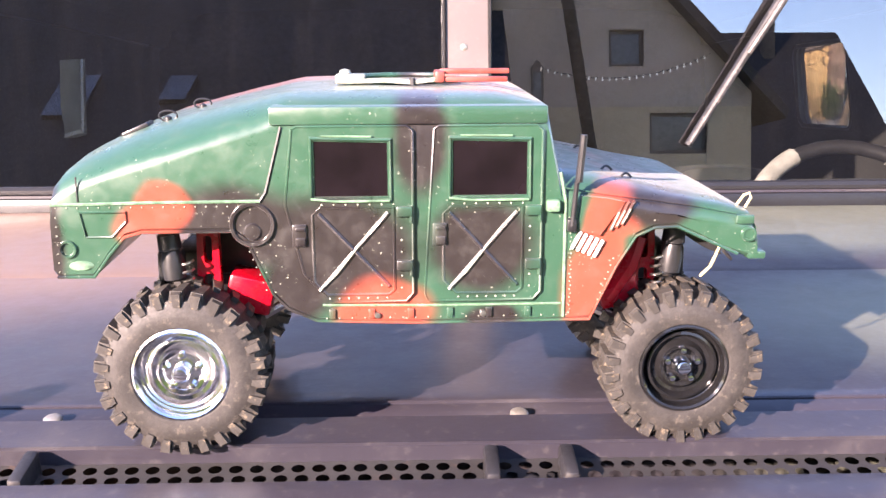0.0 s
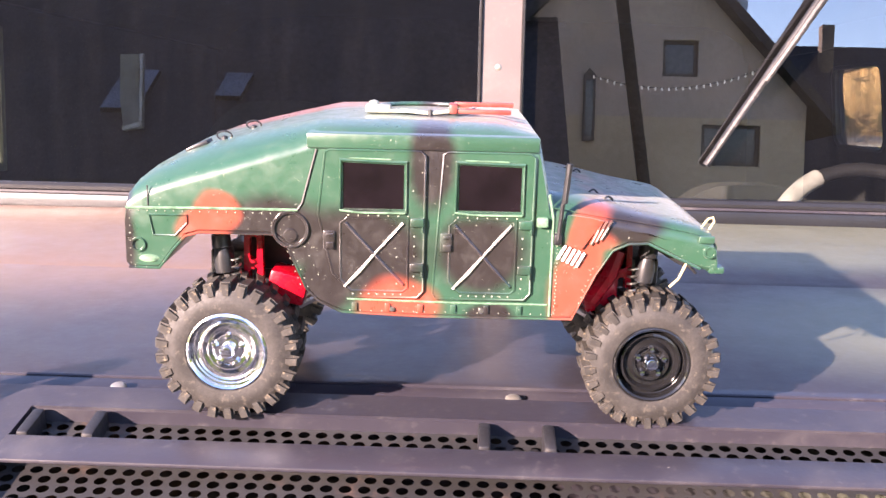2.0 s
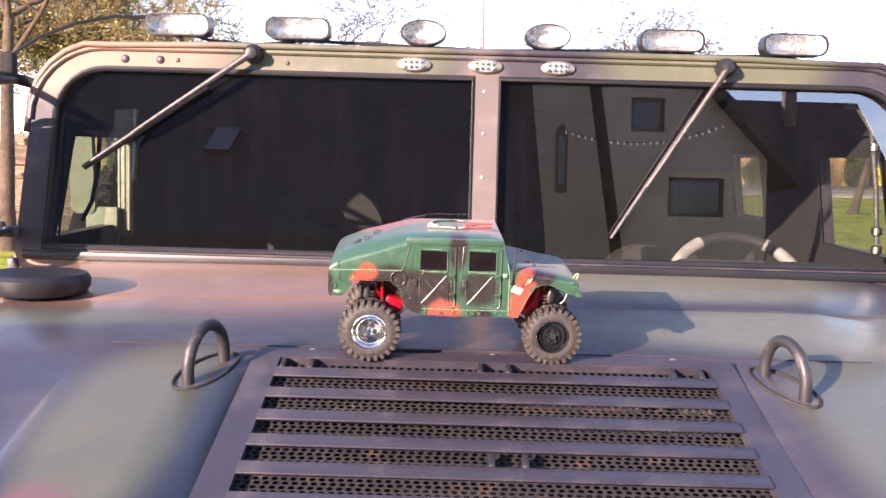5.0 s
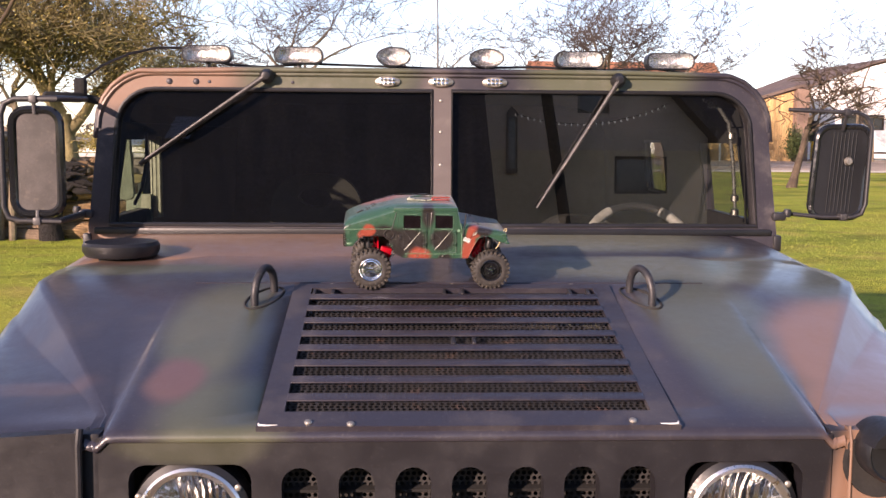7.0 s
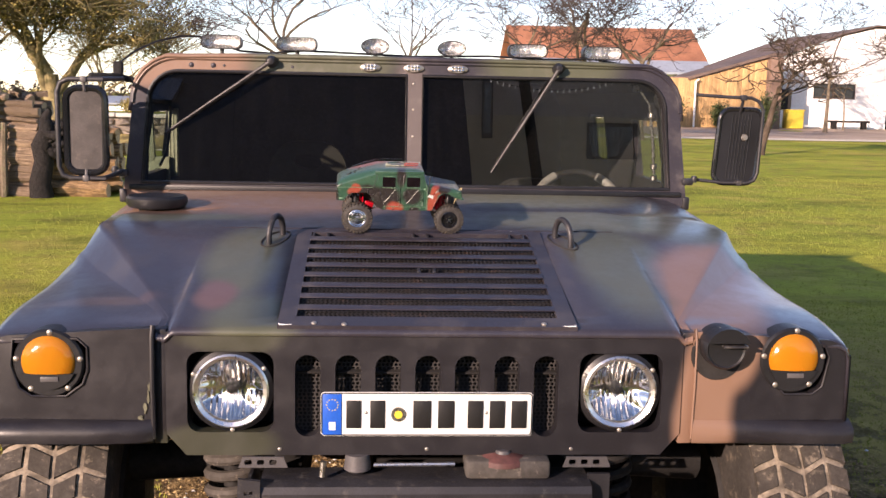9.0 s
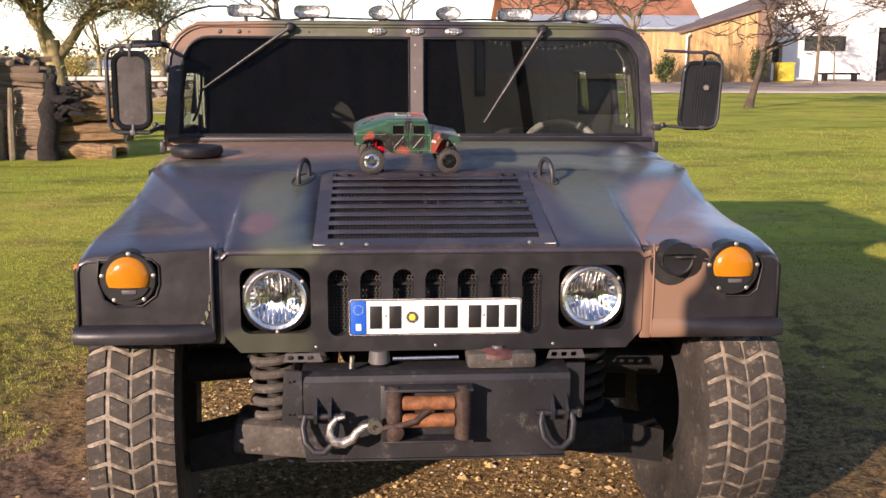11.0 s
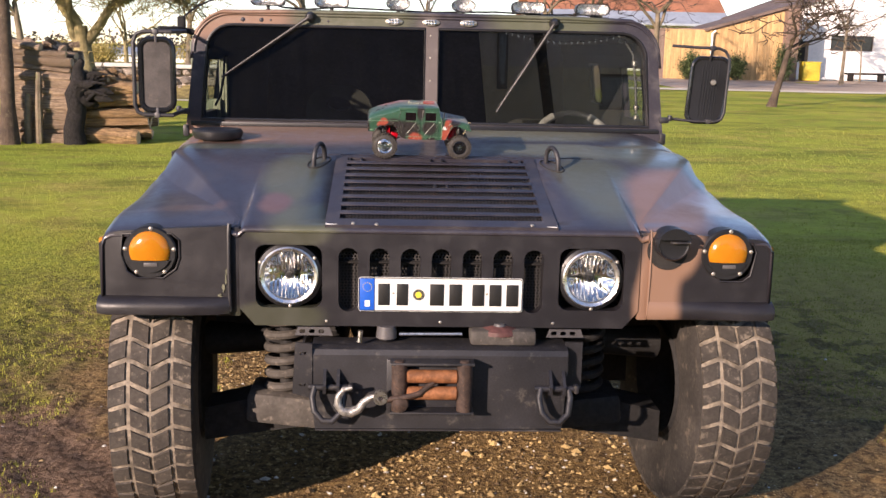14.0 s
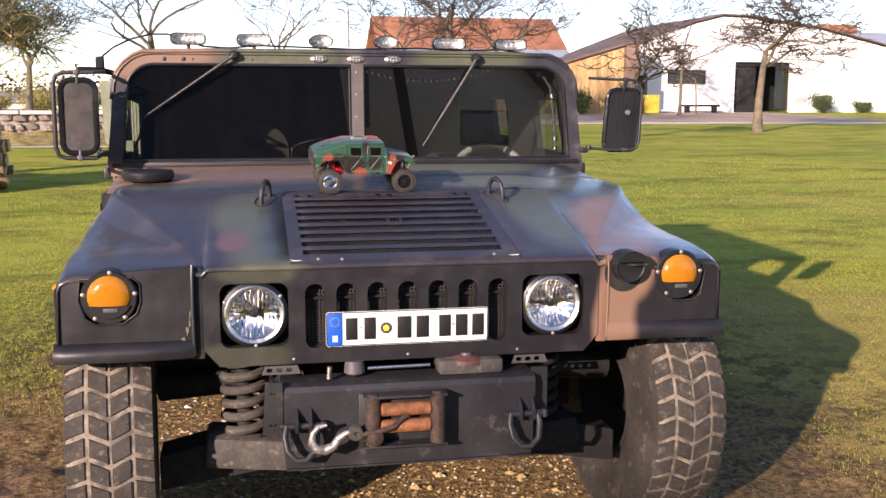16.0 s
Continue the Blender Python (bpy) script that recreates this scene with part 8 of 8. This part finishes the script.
for h_ in (holes[0], holes[1], holes[3]):
    (xa, za), (xb, zb) = h_[0], h_[2]
    bm = bmesh.new()
    sheet(bm, h_, [[(xa + 0.07, za + 0.07), (xb - 0.07, za + 0.07), (xb - 0.07, zb - 0.07), (xa + 0.07, zb - 0.07)]], lambda u, v, w: (u, -0.10 - w, v), 0.06)
    win = part("window", bm, M_FRAME, gab, "dark framed window")
    bm = bmesh.new()
    box(bm, ((xa + xb) / 2, -0.15, (za + zb) / 2), (xb - xa, 0.01, zb - za))
    part("pane", bm, M_PANE, win)
for s_, xe, ze in ((1, 7.6, 3.15), (-1, -1.0, 3.15)):
    bm = bmesh.new()
    sheet(bm, [(3.3, 7.75), (xe, ze), (xe + 0.05 * s_, ze + 0.22), (3.3, 8.05)], [], lambda u, v, w: (u, 0.45 - w, v), 10)
    part("roof", bm, M_DTILE, gab, "steep dark tiled roof")
bm = bmesh.new()
tube(bm, [(5.95, -1.5, 4.8), (5.95, -1.5, 6.45)], 0.02, 6)
lathe(bm, [(0.0, 0.0), (0.16, 0.03), (0.24, 0.09)], Matrix.Translation((5.87, -1.4, 6.2)) @ Matrix.Rotation(radians(-70), 4, "X") @ Matrix.Rotation(radians(50), 4, "Y"), 16, cap=False)
part("dish_aerial", bm, M_SLATE, gab)
bm = bmesh.new()
box(bm, (4.95, -1.0, 6.3), (0.42, 0.42, 1.9), 0.03)
part("chimney", bm, M_DTILE, gab)
post = thing("leaning_pole", "dark leaning timber pole before the house", "pole", at=pose(0, -18.4, 0))
bm = bmesh.new()
tube(bm, [(3.85, 0, -0.2), (3.5, 0, 2.25), (2.9, 0, 6.2), (2.7, 0, 7.6)], 0.13, 10)
part("shaft", bm, M_OLDBARK, post)
lights = thing("string_lights", "sagging string of small pale bulbs on the house", "string lights", at=pose(0, -18.6, 0))
ptsl = [(2.32 + 3.7 * t, 0, 4.28 + 0.23 * t - 1.5 * t * (1 - t)) for t in [i / 26 for i in range(27)]]
bm = bmesh.new()
M_BULB, bn, bl, bp = node_mat("lit_bulb")
bp.inputs["Base Color"].default_value, bp.inputs["Emission Color"].default_value = (0.9, 0.88, 0.8, 1), (1.0, 0.93, 0.8, 1)
bp.inputs["Emission Strength"].default_value = 0.35
tube(bm, ptsl, 0.008, 5)
part("wire", bm, M_DARK, lights)
bulb = mesh_of("bulb", (lambda b: (lathe(b, [(0.0, 0.02), (0.014, 0.0), (0.020, -0.035), (0.012, -0.06), (0.0, -0.065)], None, 8), b)[1])(bmesh.new()), M_BULB)
for q in ptsl[1:-1]:
    part("bulb", bulb, None, lights, at=pose(*q))
M_SASH = mat("open_sash", (0.17, 0.165, 0.155), 0.5, var=0.3, scale=3, bump=0.0)
M_SKYPANE = mat("roof_window_glass", (0.24, 0.24, 0.25), 0.3, 1.0, var=0.2, scale=3, bump=0.0)
dk = thing("dark_roofed_house", "long house with a big dark tiled roof and roof windows", "house", at=pose(0, -15, 0))
bm = bmesh.new()
sheet(bm, [(0.3, 1.7), (-7.4, 8.5), (-15.1, 1.7), (-15.1, 1.45), (-7.4, 8.25), (0.3, 1.45)], [], lambda u, v, w: (-7.6 + w, u, v), 9.3)
part("roof", bm, M_DTILE, dk, "big dark tiled roof")
bm = bmesh.new()
sheet(bm, [(0.1, 1.6), (-5.3, 6.35), (-10.7, 1.6), (-10.7, 1.35), (-5.3, 6.1), (0.1, 1.35)], [], lambda u, v, w: (-20.0 + w, u, v), 12.4)
part("low_roof", bm, M_DTILE, dk, "lower dark tiled roof")
bm = bmesh.new()
box(bm, (-6.5, -6.3, 0.8), (15.4, 11, 1.6))
part("wall", bm, M_BEIGE2, dk)
bm = bmesh.new()
sheet(bm, [(-0.3, 1.5), (-7.4, 7.9), (-14.5, 1.5)], [], lambda u, v, w: (1.2 + w, u, v), 0.3)
part("gable", bm, M_BEIGE, dk)
for xa, xb, za, zb in ((-7.0, -6.3, 3.0, 3.85), (-4.95, -4.45, 3.31, 3.83)):
    bm = bmesh.new()
    ya, yb = 0.3 - (za - 1.7) / 0.882, 0.3 - (zb - 1.7) / 0.882
    q = [bm.verts.new(c_) for c_ in ((xa, ya + 0.06, za + 0.09), (xb, ya + 0.06, za + 0.09), (xb + 0.12, yb + 0.06, zb + 0.09), (xa + 0.12, yb + 0.06, zb + 0.09))]
    q2 = [bm.verts.new(v_.co - Vector((0, 0.12, 0.14))) for v_ in q]
    bm.faces.new(q)
    for i in range(4):
        bm.faces.new((q[i], q[(i + 1) % 4], q2[(i + 1) % 4], q2[i]))
    part("roof_window", bm, M_SKYPANE, dk, "roof window that mirrors the sky")
bm = bmesh.new()
sheet(bm, [(-6.50, 4.03), (-6.50, 3.20), (-6.42, 2.62), (-6.06, 2.70), (-6.06, 4.05)], [], lambda u, v, w: (u, -0.75 - w, v), 0.05)
sash = part("open_sash", bm, M_SASH, dk, "open grey dormer sash beside the roof window")
bm = bmesh.new()
sheet(bm, [(-6.14, 4.05), (-6.14, 2.70), (-6.08, 2.72), (-6.08, 4.05)], [], lambda u, v, w: (u, -0.745 + w, v), 0.02)
sheet(bm, [(-6.44, 2.64), (-6.08, 2.74), (-6.08, 2.82), (-6.44, 2.72)], [], lambda u, v, w: (u, -0.722 + w, v), 0.02)
part("sash_frame", bm, M_SKYPANE, sash, "pale sash frame")
nb = thing("far_house", "neighbouring house with a steep dark roof and chimney", "house", at=pose(0, -30, 0))
bm = bmesh.new()
sheet(bm, [(2.6, 1.6), (-4.0, 7.55), (-10.6, 1.6), (-10.6, 1.35), (-4.0, 7.30), (2.6, 1.35)], [], lambda u, v, w: (7.4 + w, u, v), 7.5)
part("roof", bm, M_DTILE, nb)
bm = bmesh.new()
box(bm, (11.1, -4, 0.75), (6.8, 11.6, 1.5))
sheet(bm, [(2.0, 1.5), (-4.0, 7.0), (-10.0, 1.5)], [], lambda u, v, w: (14.5 + w, u, v), 0.2)
part("wall", bm, M_BEIGE, nb)
bm = bmesh.new()
box(bm, (12.07, -3.0, 7.2), (0.42, 0.42, 1.8), 0.03)
part("chimney", bm, M_ROOF, nb)
tree("tree", -14.0, -16, 8.0, 0.2, 107, "bare tree beside the dark-roofed house", crook=0.35, fork=0.34)
